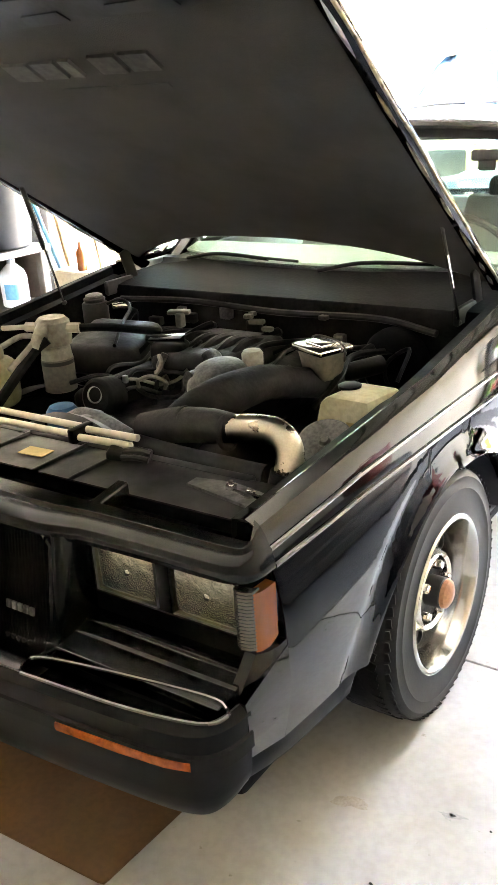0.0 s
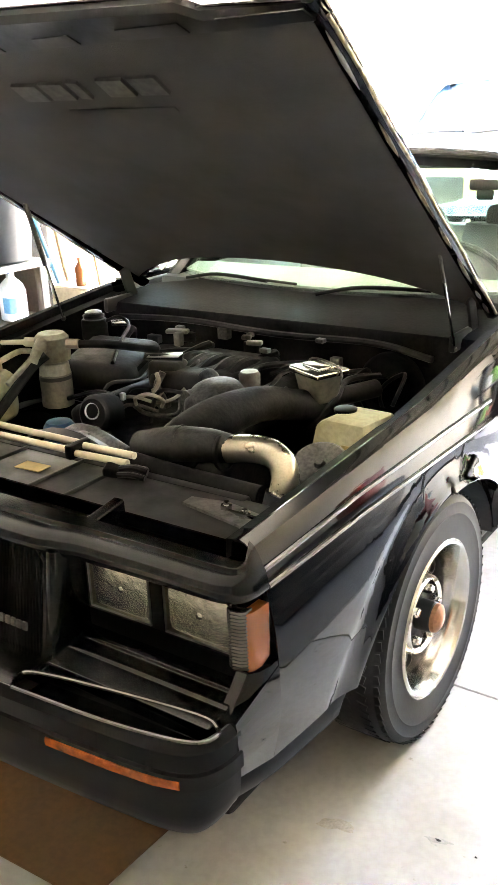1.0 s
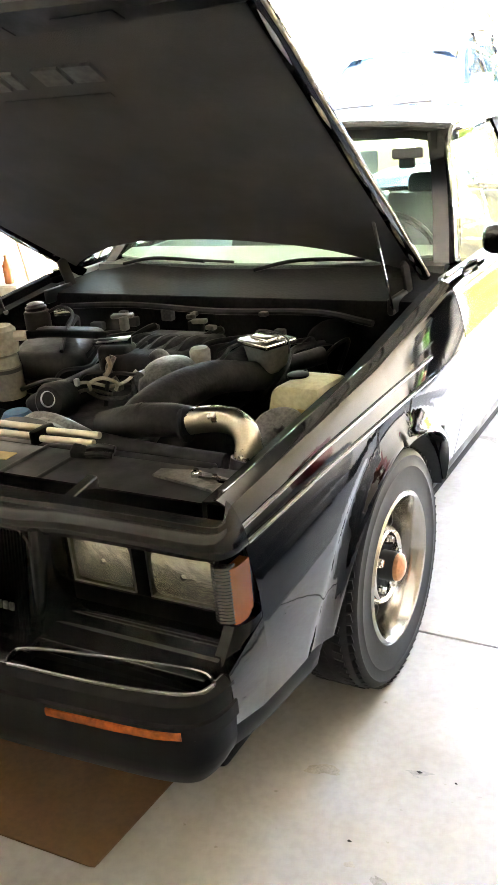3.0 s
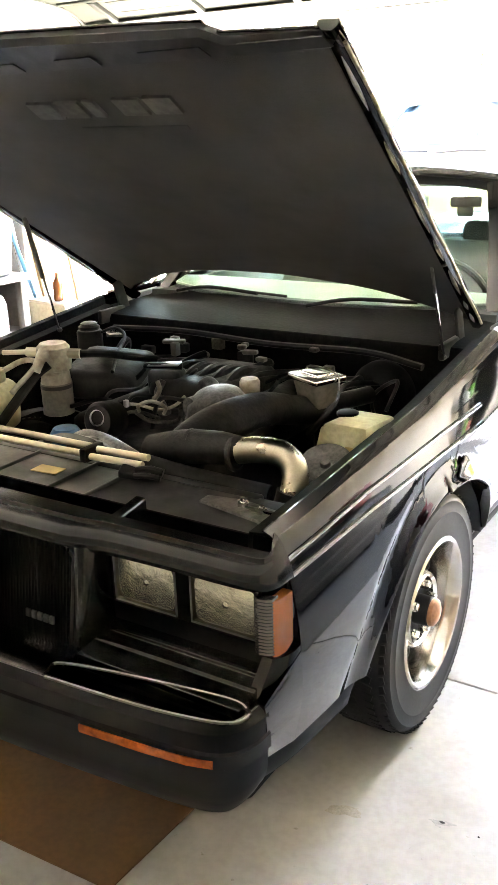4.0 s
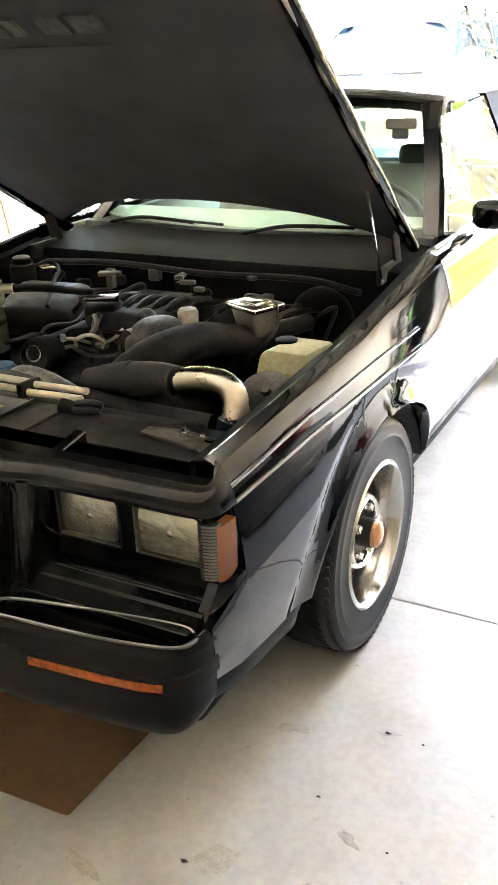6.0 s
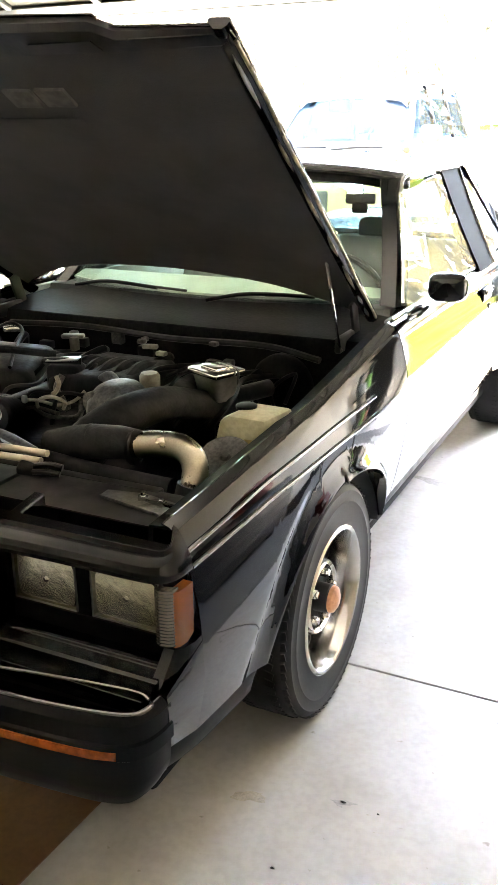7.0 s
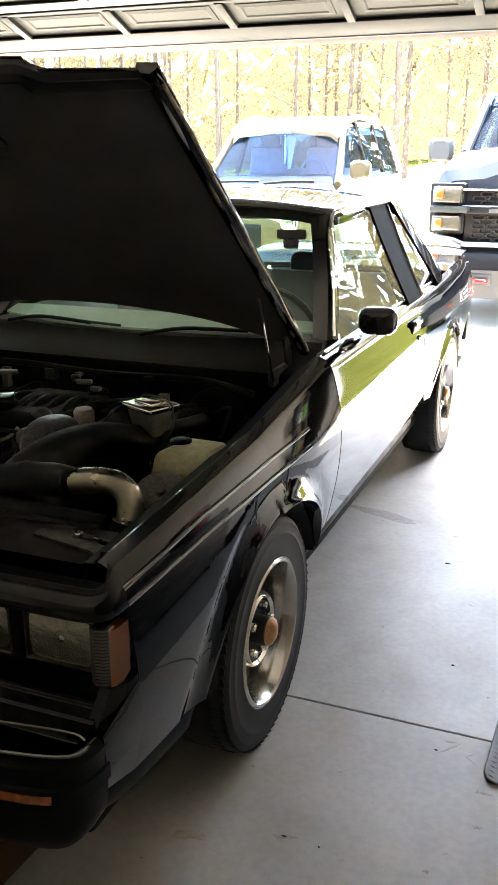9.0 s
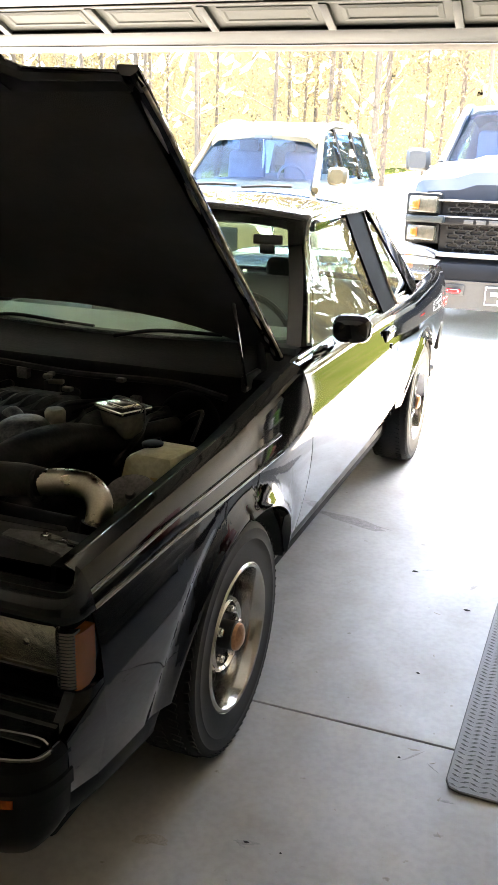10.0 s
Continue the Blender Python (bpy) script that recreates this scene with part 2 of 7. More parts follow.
def worn(m, blotch, speck):
    """Adds trowel blotches and sparse dark specks to a floor, with duller gloss where it is stained."""
    nt = m.node_tree
    L, p = nt.links.new, nt.nodes["Principled BSDF"]
    tc = nt.nodes.new("ShaderNodeTexCoord")
    mid = nt.nodes.new("ShaderNodeTexNoise")
    mid.inputs["Scale"].default_value, mid.inputs["Detail"].default_value, mid.inputs["Distortion"].default_value = blotch, 9, 0.6
    spk = nt.nodes.new("ShaderNodeTexNoise")
    spk.inputs["Scale"].default_value, spk.inputs["Detail"].default_value = speck, 5
    mp = nt.nodes.new("ShaderNodeMapping")
    mp.inputs["Scale"].default_value = (1.0, 0.55, 1.0)
    L(tc.outputs["Object"], mp.inputs[0]), L(mp.outputs[0], mid.inputs["Vector"]), L(tc.outputs["Object"], spk.inputs["Vector"])
    last = p.inputs["Base Color"].links[0].from_socket
    for tex, lo, hi, dark in ((mid, 0.38, 0.66, (0.90, 0.893, 0.88)), (spk, 0.70, 0.76, (0.62, 0.58, 0.54))):
        r = nt.nodes.new("ShaderNodeValToRGB")
        r.color_ramp.elements[0].position, r.color_ramp.elements[1].position = lo, hi
        r.color_ramp.elements[0].color, r.color_ramp.elements[1].color = (1, 1, 1, 1), (*dark, 1)
        mx = nt.nodes.new("ShaderNodeMix")
        mx.data_type, mx.blend_type = "RGBA", "MULTIPLY"
        mx.inputs[0].default_value = 1.0
        L(tex.outputs[0], r.inputs[0]), L(last, mx.inputs[6]), L(r.outputs[0], mx.inputs[7])
        last = mx.outputs[2]
    L(last, p.inputs["Base Color"])
    g = nt.nodes.new("ShaderNodeMapRange")
    g.inputs[1].default_value, g.inputs[2].default_value, g.inputs[3].default_value, g.inputs[4].default_value = 0.34, 0.66, 0.42, 0.56
    L(mid.outputs[0], g.inputs[0]), L(g.outputs[0], p.inputs["Roughness"])


worn(M_concrete, 4.0, 30.0)
M_drive = material("pale_driveway_concrete", (0.56, 0.54, 0.50), 0.8, vary=0.12, scale=1.0, fine=60, bump=0.1, color2=(0.48, 0.46, 0.42))
M_grass = material("mown_grass", (0.025, 0.033, 0.007), 0.95, spec=0.0, vary=0.35, scale=2.0, fine=30, bump=0.3, color2=(0.040, 0.042, 0.013))
M_cardboard = material("brown_cardboard", (0.17, 0.085, 0.030), 0.9, vary=0.15, scale=3, fine=60, bump=0.05, color2=(0.13, 0.066, 0.024), stain=((0.04, 0.025, 0.015), 4.0, 0.60, 0.5, 0.2))
M_mat = material("grey_rubber_mat", (0.16, 0.158, 0.152), 0.6, vary=0.12, scale=8, fine=120, bump=0.05)
M_wall = material("white_painted_drywall", (0.80, 0.79, 0.75), 0.75, vary=0.05, scale=2, fine=120, bump=0.05)
M_wall_rear = material("beige_painted_drywall", (0.36, 0.335, 0.29), 0.8, vary=0.06, scale=2, fine=120, bump=0.05)
M_wall_tan = material("tan_painted_drywall", (0.58, 0.52, 0.43), 0.75, vary=0.06, scale=2, fine=120, bump=0.05)
M_ceiling = material("white_ceiling_paint", (0.80, 0.79, 0.76), 0.85, vary=0.05, scale=2, fine=150, bump=0.05)
# Panel and rail colours sit far below cream steel, imitating the underside's shade.
M_doorpanel = material("shaded_cream_door_panel", (0.037, 0.039, 0.033), 0.55, spec=0.12, vary=0.06, scale=4, fine=60, bump=0.03)
M_galv = material("shaded_galvanised_rail", (0.016, 0.0185, 0.0175), 0.55, 0.0, spec=0.2, vary=0.10, scale=8, fine=60)
M_brown_trim = material("tan_rubber_seal", (0.040, 0.033, 0.025), 0.7, vary=0.15, scale=8)
M_bark = material("brown_tree_bark", (0.085, 0.058, 0.038), 0.95, vary=0.4, scale=6, fine=30, bump=0.6)
M_leaf = material("pale_spring_leaves", (0.047, 0.040, 0.017), 0.8, vary=0.5, scale=0.6, fine=4, color2=(0.062, 0.040, 0.020))
M_leaf_green = material("green_pine_foliage", (0.07, 0.10, 0.025), 0.8, vary=0.4, scale=0.6, fine=4, color2=(0.12, 0.12, 0.035))
M_whitecar = material("pale_gold_car_paint", (0.055, 0.042, 0.021), 0.3, 0.0, spec=0.4, vary=0.05, scale=3, coat=0.3)
M_bluecar = material("grey_blue_truck_paint", (0.016, 0.019, 0.025), 0.3, 0.0, spec=0.3, vary=0.06, scale=3, coat=0.2)
M_darkplastic = material("dark_bumper_plastic", (0.005, 0.005, 0.0055), 0.45, spec=0.10, vary=0.15, scale=10, fine=120, bump=0.05)
M_skid = material("grey_bumper_plastic", (0.022, 0.021, 0.020), 0.6, vary=0.15, scale=8)
M_truck_mesh = material("black_grille_mesh", (0.0075, 0.0075, 0.0075), 0.5, spec=0.15, vary=0.2, scale=10)
M_wood = material("pine_board", (0.52, 0.36, 0.17), 0.7, vary=0.25, scale=4, fine=50, bump=0.1)
M_shelf = material("weathered_bench_wood", (0.09, 0.07, 0.05), 0.6, vary=0.2, scale=6)
M_bluepole = material("light_blue_pole", (0.12, 0.36, 0.55), 0.4, vary=0.15, scale=12)
M_grey_bin = material("grey_plastic_bin", (0.018, 0.018, 0.0185), 0.6, vary=0.15, scale=8)
M_header = material("dusty_black_header_paint", (0.006, 0.0058, 0.0055), 0.16, spec=0.26, vary=0.2, scale=9, fine=140)
# Near-black without gloss: puts the shade inside the slots into the colour.
M_void = material("slot_shade_black", (0.0025, 0.0025, 0.0025), 1.0, spec=0.0, vary=0.1)
M_scuff = material("brownish_floor_scuff", (0.36, 0.32, 0.27), 0.7, vary=0.3, scale=30)
M_copper = material("worn_coppery_metal", (0.55, 0.26, 0.13), 0.35, 0.7, vary=0.25, scale=30, fine=120)
M_rim = material("dull_chrome_rim", (0.55, 0.54, 0.52), 0.16, 1.0, vary=0.06, scale=14, fine=200)


def thin_leaf(m, tint):
    """Mixes in light that comes through the leaf."""
    nt = m.node_tree
    out, p = nt.nodes["Material Output"], nt.nodes["Principled BSDF"]
    tl = nt.nodes.new("ShaderNodeBsdfTranslucent")
    tl.inputs[0].default_value = (*tint, 1)
    mx = nt.nodes.new("ShaderNodeMixShader")
    mx.inputs[0].default_value = 0.5
    nt.links.new(p.outputs[0], mx.inputs[1]), nt.links.new(tl.outputs[0], mx.inputs[2])
    nt.links.new(mx.outputs[0], out.inputs[0])




def by_leaf(m):
    """Each leaf a little lighter or darker than the next."""
    nt = m.node_tree
    p = nt.nodes["Principled BSDF"]
    geo, mr, mx = nt.nodes.new("ShaderNodeNewGeometry"), nt.nodes.new("ShaderNodeMapRange"), nt.nodes.new("ShaderNodeMix")
    mr.inputs[3].default_value, mr.inputs[4].default_value = 0.25, 2.1
    mx.data_type, mx.blend_type = "RGBA", "MULTIPLY"
    mx.inputs[0].default_value = 1.0
    nt.links.new(geo.outputs["Random Per Island"], mr.inputs[0])
    nt.links.new(p.inputs["Base Color"].links[0].from_socket, mx.inputs[6]), nt.links.new(mr.outputs[0], mx.inputs[7])
    nt.links.new(mx.outputs[2], p.inputs["Base Color"])


by_leaf(M_leaf), by_leaf(M_leaf_green)
thin_leaf(M_leaf, (0.085, 0.068, 0.032)), thin_leaf(M_leaf_green, (0.14, 0.17, 0.05))
M_crease = material("polished_black_crease", (0.01, 0.01, 0.01), 0.06, spec=1.0, vary=0.1, scale=10, coat=1.0)
# Cream with dark breaks: the hood edge's highlight and tan spots as colour.
M_edge = material("lit_edge_cream", (0.42, 0.37, 0.24), 0.5, vary=0.4, scale=30, fine=120, color2=(0.12, 0.11, 0.08), mix_at=(0.5, 0.6))
M_truck_trim = material("silver_truck_trim", (0.13, 0.13, 0.135), 0.3, 0.3, vary=0.1, scale=10)
M_truck_lamp = material("smoky_headlamp_lens", (0.045, 0.041, 0.03), 0.25, vary=0.3, scale=14, fine=40, coat=0.3)
M_jug = material("white_jug_plastic", (0.78, 0.79, 0.80), 0.4, vary=0.08, scale=8)

# ---- the garage and the ground ----
GT = 1.3                                     # the garage stands turned a little against the parked car
G = pose(0, 0, 0, 0, 0, GT)
DOOR_Y, DOOR_Z = 3.72, 2.232                  # the opening's plane and the raised door's lower edge
XL, XR, YB, CEIL = -3.55, 2.40, -3.6, 2.75   # inner faces of the garage
OPEN_L, OPEN_R, HEAD = -3.05, 2.06, 2.30


def gbox(bm, lo, hi, bevel=0.0):
    c = [(a + b) / 2 for a, b in zip(lo, hi)]
    s = [b - a for a, b in zip(lo, hi)]
    box(bm, (0, 0, 0), s, bevel, None)
    return Matrix.Translation(c)


def gpart(name, lo, hi, mat, label, bevel=0.0):
    bm = bm_new()
    t = gbox(bm, lo, hi, bevel)
    ob = structure(name, bm, mat, label)
    ob.matrix_world = G @ t
    return ob


JOINT = 0.203
floor = gpart("floor", (XL, YB, -0.20), (XR, DOOR_Y + 0.1, -0.012), M_concrete, "smooth grey concrete garage floor with a sawn joint and stains")
for lo, hi in (((XL - 0.05, YB - 0.05, -0.0115), (XR + 0.05, JOINT - 0.004, 0)), ((XL - 0.05, JOINT + 0.004, -0.0115), (XR + 0.05, DOOR_Y + 0.08, 0))):
    bm = bm_new()
    t = gbox(bm, lo, hi, 0.002)
    slab = part("slab", bm, M_concrete, floor, smooth=False)
    slab.matrix_world = pose(0, 0, 0, 0, 0, -0.3) @ t
gpart("wall_west", (XL - 0.15, YB, 0), (XL, DOOR_Y, CEIL), M_wall, "white painted garage side wall")
gpart("wall_east", (XR, YB, 0), (XR + 0.15, DOOR_Y, CEIL), M_wall_tan, "tan painted garage side wall")
gpart("wall_south", (XL - 0.15, YB - 0.15, 0), (XR + 0.15, YB, CEIL), M_wall_rear, "beige painted garage rear wall")
gpart("wall_north_1", (XL - 0.15, DOOR_Y, -0.1), (OPEN_L, DOOR_Y + 0.2, CEIL), M_wall, "white painted wall beside the garage door opening")
gpart("wall_north_2", (OPEN_R, DOOR_Y, -0.1), (XR + 0.15, DOOR_Y + 0.11, CEIL), M_wall, "white painted wall beside the garage door opening")
gpart("wall_north_3", (OPEN_L, DOOR_Y, HEAD), (OPEN_R, DOOR_Y + 0.2, CEIL), M_wall, "white painted wall above the garage door opening")
gpart("ceiling", (XL - 0.15, YB - 0.15, CEIL), (XR + 0.15, DOOR_Y + 0.2, CEIL + 0.15), M_ceiling, "white painted garage ceiling")


# Unseen eave, added so the sun patch ends just inside the opening.
bm = bm_new()
prism(bm, [(XL - 0.3, DOOR_Y + 0.2, 2.50), (XL - 0.3, DOOR_Y + 0.62, 2.48), (XL - 0.3, DOOR_Y + 0.62, 2.62), (XL - 0.3, DOOR_Y + 0.2, 2.95)], (XR - XL + 0.6, 0, 0))
eave = structure("eave", bm, M_wall, "unseen white eave added over the garage door opening to cut off the sun")
eave.matrix_world = G


def garage_door():
    """The raised sectional door: its lowest section leans in the track, the others lie flat below the ceiling."""
    door = thing("garage_door", "cream steel sectional garage door raised under the ceiling, coloured dark for its shaded underside", "garage door")
    door.matrix_world = G
    y, z = DOOR_Y - 0.05, DOOR_Z
    for k, (tilt, length) in enumerate(((70, 0.53), (86, 0.53), (90, 0.53), (90, 0.53))):
        u = Vector((0, -math.sin(radians(tilt)), math.cos(radians(tilt))))
        n = Vector((0, -u.z, u.y)).normalized()        # towards the floor
        frame_m = Matrix((Vector((1, 0, 0)), u, -n)).transposed().to_4x4()
        frame_m.translation = (0, y, z)
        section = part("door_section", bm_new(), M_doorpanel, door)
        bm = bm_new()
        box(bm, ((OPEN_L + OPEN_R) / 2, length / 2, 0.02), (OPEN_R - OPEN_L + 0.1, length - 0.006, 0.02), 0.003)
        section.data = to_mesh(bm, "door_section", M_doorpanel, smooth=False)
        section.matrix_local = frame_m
        w = 0.728
        for i in range(7):
            x = -2.08 - w + w * i
            if OPEN_L < x < OPEN_R:
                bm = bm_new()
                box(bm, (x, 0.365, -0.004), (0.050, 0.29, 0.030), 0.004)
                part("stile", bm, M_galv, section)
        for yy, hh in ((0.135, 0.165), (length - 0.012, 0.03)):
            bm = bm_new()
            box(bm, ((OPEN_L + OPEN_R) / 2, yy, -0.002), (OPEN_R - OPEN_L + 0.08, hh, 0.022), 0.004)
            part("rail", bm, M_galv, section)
        for i in range(6):
            x = -2.08 - w + w * (i + 0.5)
            if OPEN_L < x < OPEN_R:
                bm = bm_new()
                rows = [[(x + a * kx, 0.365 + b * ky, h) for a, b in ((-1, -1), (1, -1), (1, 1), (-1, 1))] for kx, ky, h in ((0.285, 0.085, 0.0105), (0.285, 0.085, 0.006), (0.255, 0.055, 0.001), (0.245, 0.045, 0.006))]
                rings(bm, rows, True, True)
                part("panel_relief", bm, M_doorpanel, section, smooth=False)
        if k == 0:
            bm = bm_new()
            box(bm, ((OPEN_L + OPEN_R) / 2, -0.004, 0.006), (OPEN_R - OPEN_L + 0.1, 0.086, 0.036), 0.008)
            part("bottom_seal", bm, M_brown_trim, section, "tan rubber bottom seal")
            # Bright strip added to draw the highlight along the door's lower edge.
            bm = bm_new()
            box(bm, ((OPEN_L + OPEN_R) / 2, 0.048, -0.012), (OPEN_R - OPEN_L + 0.1, 0.010, 0.012), 0.003)
            part("edge_highlight", bm, M_truck_trim, section, "bright strip added as the highlight on the lower edge")
        y, z = y + u.y * length, z + u.z * length
    for x in (OPEN_L - 0.08, OPEN_R + 0.08):
        bm = bm_new()
        tube(bm, [(x, DOOR_Y - 0.06, 0.02), (x, DOOR_Y - 0.06, 1.85), (x, DOOR_Y - 0.2, 2.28), (x, DOOR_Y - 0.7, 2.42), (x, DOOR_Y - 2.4, 2.45)], 0.02, 8, 6)
        part("track", bm, M_galv, door)


garage_door()

# driveway and lawn: one sheet that rises gently away from the garage
RISE = 0.03


def ground_z(y):
    return -0.03 + max(0.0, y - 5.0) * RISE


bm = bm_new()
ys = [DOOR_Y + 0.08, 5, 6, 8, 11, 15, 20, 24, 32, 46]
rings(bm, [[(-7.5, y, ground_z(y)), (lerp(y, (11, 15, 20, 46), (2.12, 3.0, 9.0, 14.0)), y, ground_z(y) + (0.008 if y > 12 else 0.0) + 0.07 * max(lerp(y, (11, 15, 20, 46), (2.12, 3.0, 9.0, 14.0)) - 3.2, 0))] for y in ys], False, False)
driveway = structure("pavement", bm, M_drive, "pale sunlit concrete driveway")
bm = bm_new()
gy = [-160, -40, -4, 3.4, 5, 7, 10, 14, 20, 30, 50, 90, 300]
gx = [-200, -60, -20, -8, 0, 2.1, 3.2, 6, 10, 16, 30, 60, 200]
rings(bm, [[(x, y, ground_z(y) - 0.06 + (0.065 if x > 2.11 else 0.0) + (0.07 * min(max(x - 3.2, 0), 14))) for x in gx] for y in gy], False, False)
ground = structure("ground", bm, M_grass, "mown green lawn rising towards the woods")


# ---- the black coupe ----
car = thing("car", "black two-door coupe with its hood raised, parked in the garage", "car")

YA, WB, WZ = 0.0, 2.745, 0.327               # front axle, wheelbase, hub height


def x_max(y):
    return lerp(y, (-0.98, -0.74, -0.4, 0.0, 0.6, 1.6, 2.75, 3.5, 4.1), (0.835, 0.846, 0.848, 0.850, 0.842, 0.838, 0.838, 0.800, 0.722))


def z_top(y):
    return lerp(y, (-0.98, -0.74, -0.4, 0.0, 0.6, 1.0, 2.2, 3.0, 4.1), (0.835, 0.852, 0.872, 0.893, 0.962, 0.962, 0.962, 0.958, 0.935))


PROFILE = ((0.0, -0.078), (0.006, -0.063), (0.016, -0.050), (0.034, -0.039), (0.060, -0.030), (0.090, -0.0215), (0.125, -0.0130), (0.160, -0.0068),
           (0.190, -0.0032), (0.225, -0.0009), (0.265, 0.0), (0.30, -0.0012), (0.35, -0.0055), (0.40, -0.0125), (0.45, -0.0215), (0.52, -0.036), (0.64, -0.066))


SECTION = [(p.x, p.y) for p in spline([(d, x, 0) for d, x in PROFILE], 8)]
PLAN_Y = np.linspace(-0.98, 4.1, 80)
PLAN_X = np.convolve(np.pad([x_max(y) for y in PLAN_Y], 4, mode="edge"), np.ones(9) / 9, mode="valid")


def x_side(y, z):
    return lerp(y, PLAN_Y, PLAN_X) + lerp(z_top(y) - z, [p[0] for p in SECTION], [p[1] for p in SECTION])


def arch_x(y, yc):
    return 0.462 if y > yc else 0.428


def arch(y, yc, rz=0.350):
    t = (y - yc) / arch_x(y, yc)
    return WZ + rz * math.sqrt(1 - t * t) if abs(t) < 1 else -1


def side_panel(y0, y1, sill, side=1, yc=None, cols=40):
    """A stretch of the body side, cut out over the wheel, with a rolled lip."""
    ys = set(np.linspace(y0, y1, cols))
    if yc is not None:
        for a in np.linspace(0, math.pi, 49):
            q = yc + (arch_x(yc + math.cos(a), yc) - 0.0001) * math.cos(a)
            if y0 <= q <= y1:
                ys.add(q)
    ys = sorted(ys)
    rows = []
    for y in ys:
        low = sill(y) if callable(sill) else sill
        if yc is not None:
            low = max(low, arch(y, yc))
        top = z_top(y)
        ds = [p[0] for p in PROFILE if p[0] < top - low - 0.012] + [top - low]
        while len(ds) < 34:
            k = max(range(len(ds) - 1), key=lambda i: ds[i + 1] - ds[i])
            ds.insert(k + 1, (ds[k] + ds[k + 1]) / 2)
        row = []
        for d in ds:
            z = top - d
            x = x_side(y, z)
            if yc is not None:
                e = math.hypot((y - yc) / arch_x(y, yc), (z - WZ) / 0.350)
                if z > 0.30:
                    x += (0.013 if y < yc else 0.020) * math.exp(-((e - 1.0) / 0.07) ** 2) - 0.004 * math.exp(-((e - 1.19) / 0.05) ** 2)
            row.append((side * x, y, z))
        x, y2, z2 = row[-1]
        row.append((x - side * 0.012, y2, z2 - 0.002))
        row.append((x - side * 0.050, y2, z2 + 0.010))
        rows.append(row)
    bm = bm_new()
    shell(bm, rows, 0.004, (-side, 0, -0.3))
    return bm


def front_sill(y):
    return lerp(y, (-0.98, -0.74, -0.60, -0.42, -0.3, 0.2, 0.45, 0.60), (0.455, 0.418, 0.398, 0.380, 0.37, 0.36, 0.385, 0.402))


for s in (1, -1):
    fender = part("fender", side_panel(-0.742, 0.598, front_sill, s, 0.0, 70), M_paint, car, "glossy black front fender with a rolled wheel arch")
    for zs in ((0.800, 0.815, 0.818, 0.818), (0.771, 0.777, 0.771, 0.768)):
        bm = bm_new()
        line = [(y, lerp(y, (-0.735, -0.41, 0.10, 0.30), zs)) for y in np.linspace(-0.735, 0.30, 24)]
        tube(bm, [(s * (x_side(y, z) + 0.0003), y, z) for y, z in line], 0.0058, 10, 1)
        part("crease_line", bm, M_crease, fender)
    # the inner ledge along the open bay
    bm = bm_new()
    rows = []
    for y in np.linspace(-0.70, 0.60, 24):
        x, z = s * (x_side(y, z_top(y)) + 0.002), z_top(y)
        rows.append([(x, y, z), (x - s * 0.02, y, z - 0.003), (x - s * 0.024, y, z - 0.03), (x - s * 0.06, y, z - 0.034), (x - s * 0.065, y, z - 0.10), (x - s * 0.12, y, z - 0.22), (x - s * 0.15, y, 0.40)])
    rings(bm, rows, False, False)
    part("inner_apron", bm, M_cowl, fender, "satin black inner apron of the engine bay")
    # black valance below the fender's front half
    bm = bm_new()
    rows = []
    for y in np.linspace(-0.86, -0.415, 14):
        k = (y + 0.86) / 0.445
        x = 0.770 + 0.030 * math.sin(min(k * 2.2, 1.0) * math.pi / 2)
        low = 0.345 - 0.052 * k + 0.05 * max(0.0, (k - 0.9) / 0.1) ** 2
        rows.append([(s * (x - 0.012), y, front_sill(y) + 0.03), (s * x, y, front_sill(y) - 0.004), (s * (x + 0.004), y, (front_sill(y) + low) / 2), (s * (x - 0.002), y, low + 0.012), (s * (x - 0.014), y, low), (s * (x - 0.05), y, low + 0.004)])
    shell(bm, rows, 0.006, (-s, 0, 0))
    part("valance", bm, M_trim, fender, "black plastic valance under the fender")
    # dark liner over the wheel
    bm = bm_new()
    rows = []
    for a in np.linspace(0.12, math.pi - 0.12, 20):
        y, z = (arch_x(math.cos(a), 0) - 0.004) * math.cos(a), WZ + 0.346 * math.sin(a)
        rows.append([(s * 0.806, y, z), (s * 0.60, y, z)])
    rings(bm, rows, False, False)
    part("wheel_liner", bm, M_satin, fender)
    door = part("door", side_panel(0.606, 1.945, 0.402, s, None, 22), M_paint, car, "glossy black car door")
    quarter = part("quarter_panel", side_panel(1.953, 4.06, lambda y: lerp(y, (1.8, 3.1, 3.3, 4.1), (0.402, 0.41, 0.43, 0.46)), s, WB, 60), M_paint, car, "glossy black rear quarter panel")
    bm = bm_new()
    rows = []
    for a in np.linspace(0.12, math.pi - 0.12, 20):
        y, z = WB + (arch_x(math.cos(a), 0) - 0.004) * math.cos(a), WZ + 0.346 * math.sin(a)
        rows.append([(s * 0.806, y, z), (s * 0.58, y, z)])
    rings(bm, rows, False, False)
    part("wheel_liner", bm, M_satin, quarter)
    bm = bm_new()
    box(bm, (s * 0.690, 1.36, 0.335), (0.08, 1.86, 0.15), 0.025)
    part("rocker", bm, M_satin, car)
    # bright strip along the foot of the glass
    bm = bm_new()
    tube(bm, [(s * (x_side(y, z_top(y)) + 0.004), y, z_top(y) + 0.004) for y in np.linspace(0.64, 2.55, 12)], 0.006, 8, 1)
    part("belt_moulding", bm, M_chrome, car, "bright belt moulding")
    # door handle and lock
    bm = bm_new()
    hx = x_side(1.80, 0.86)
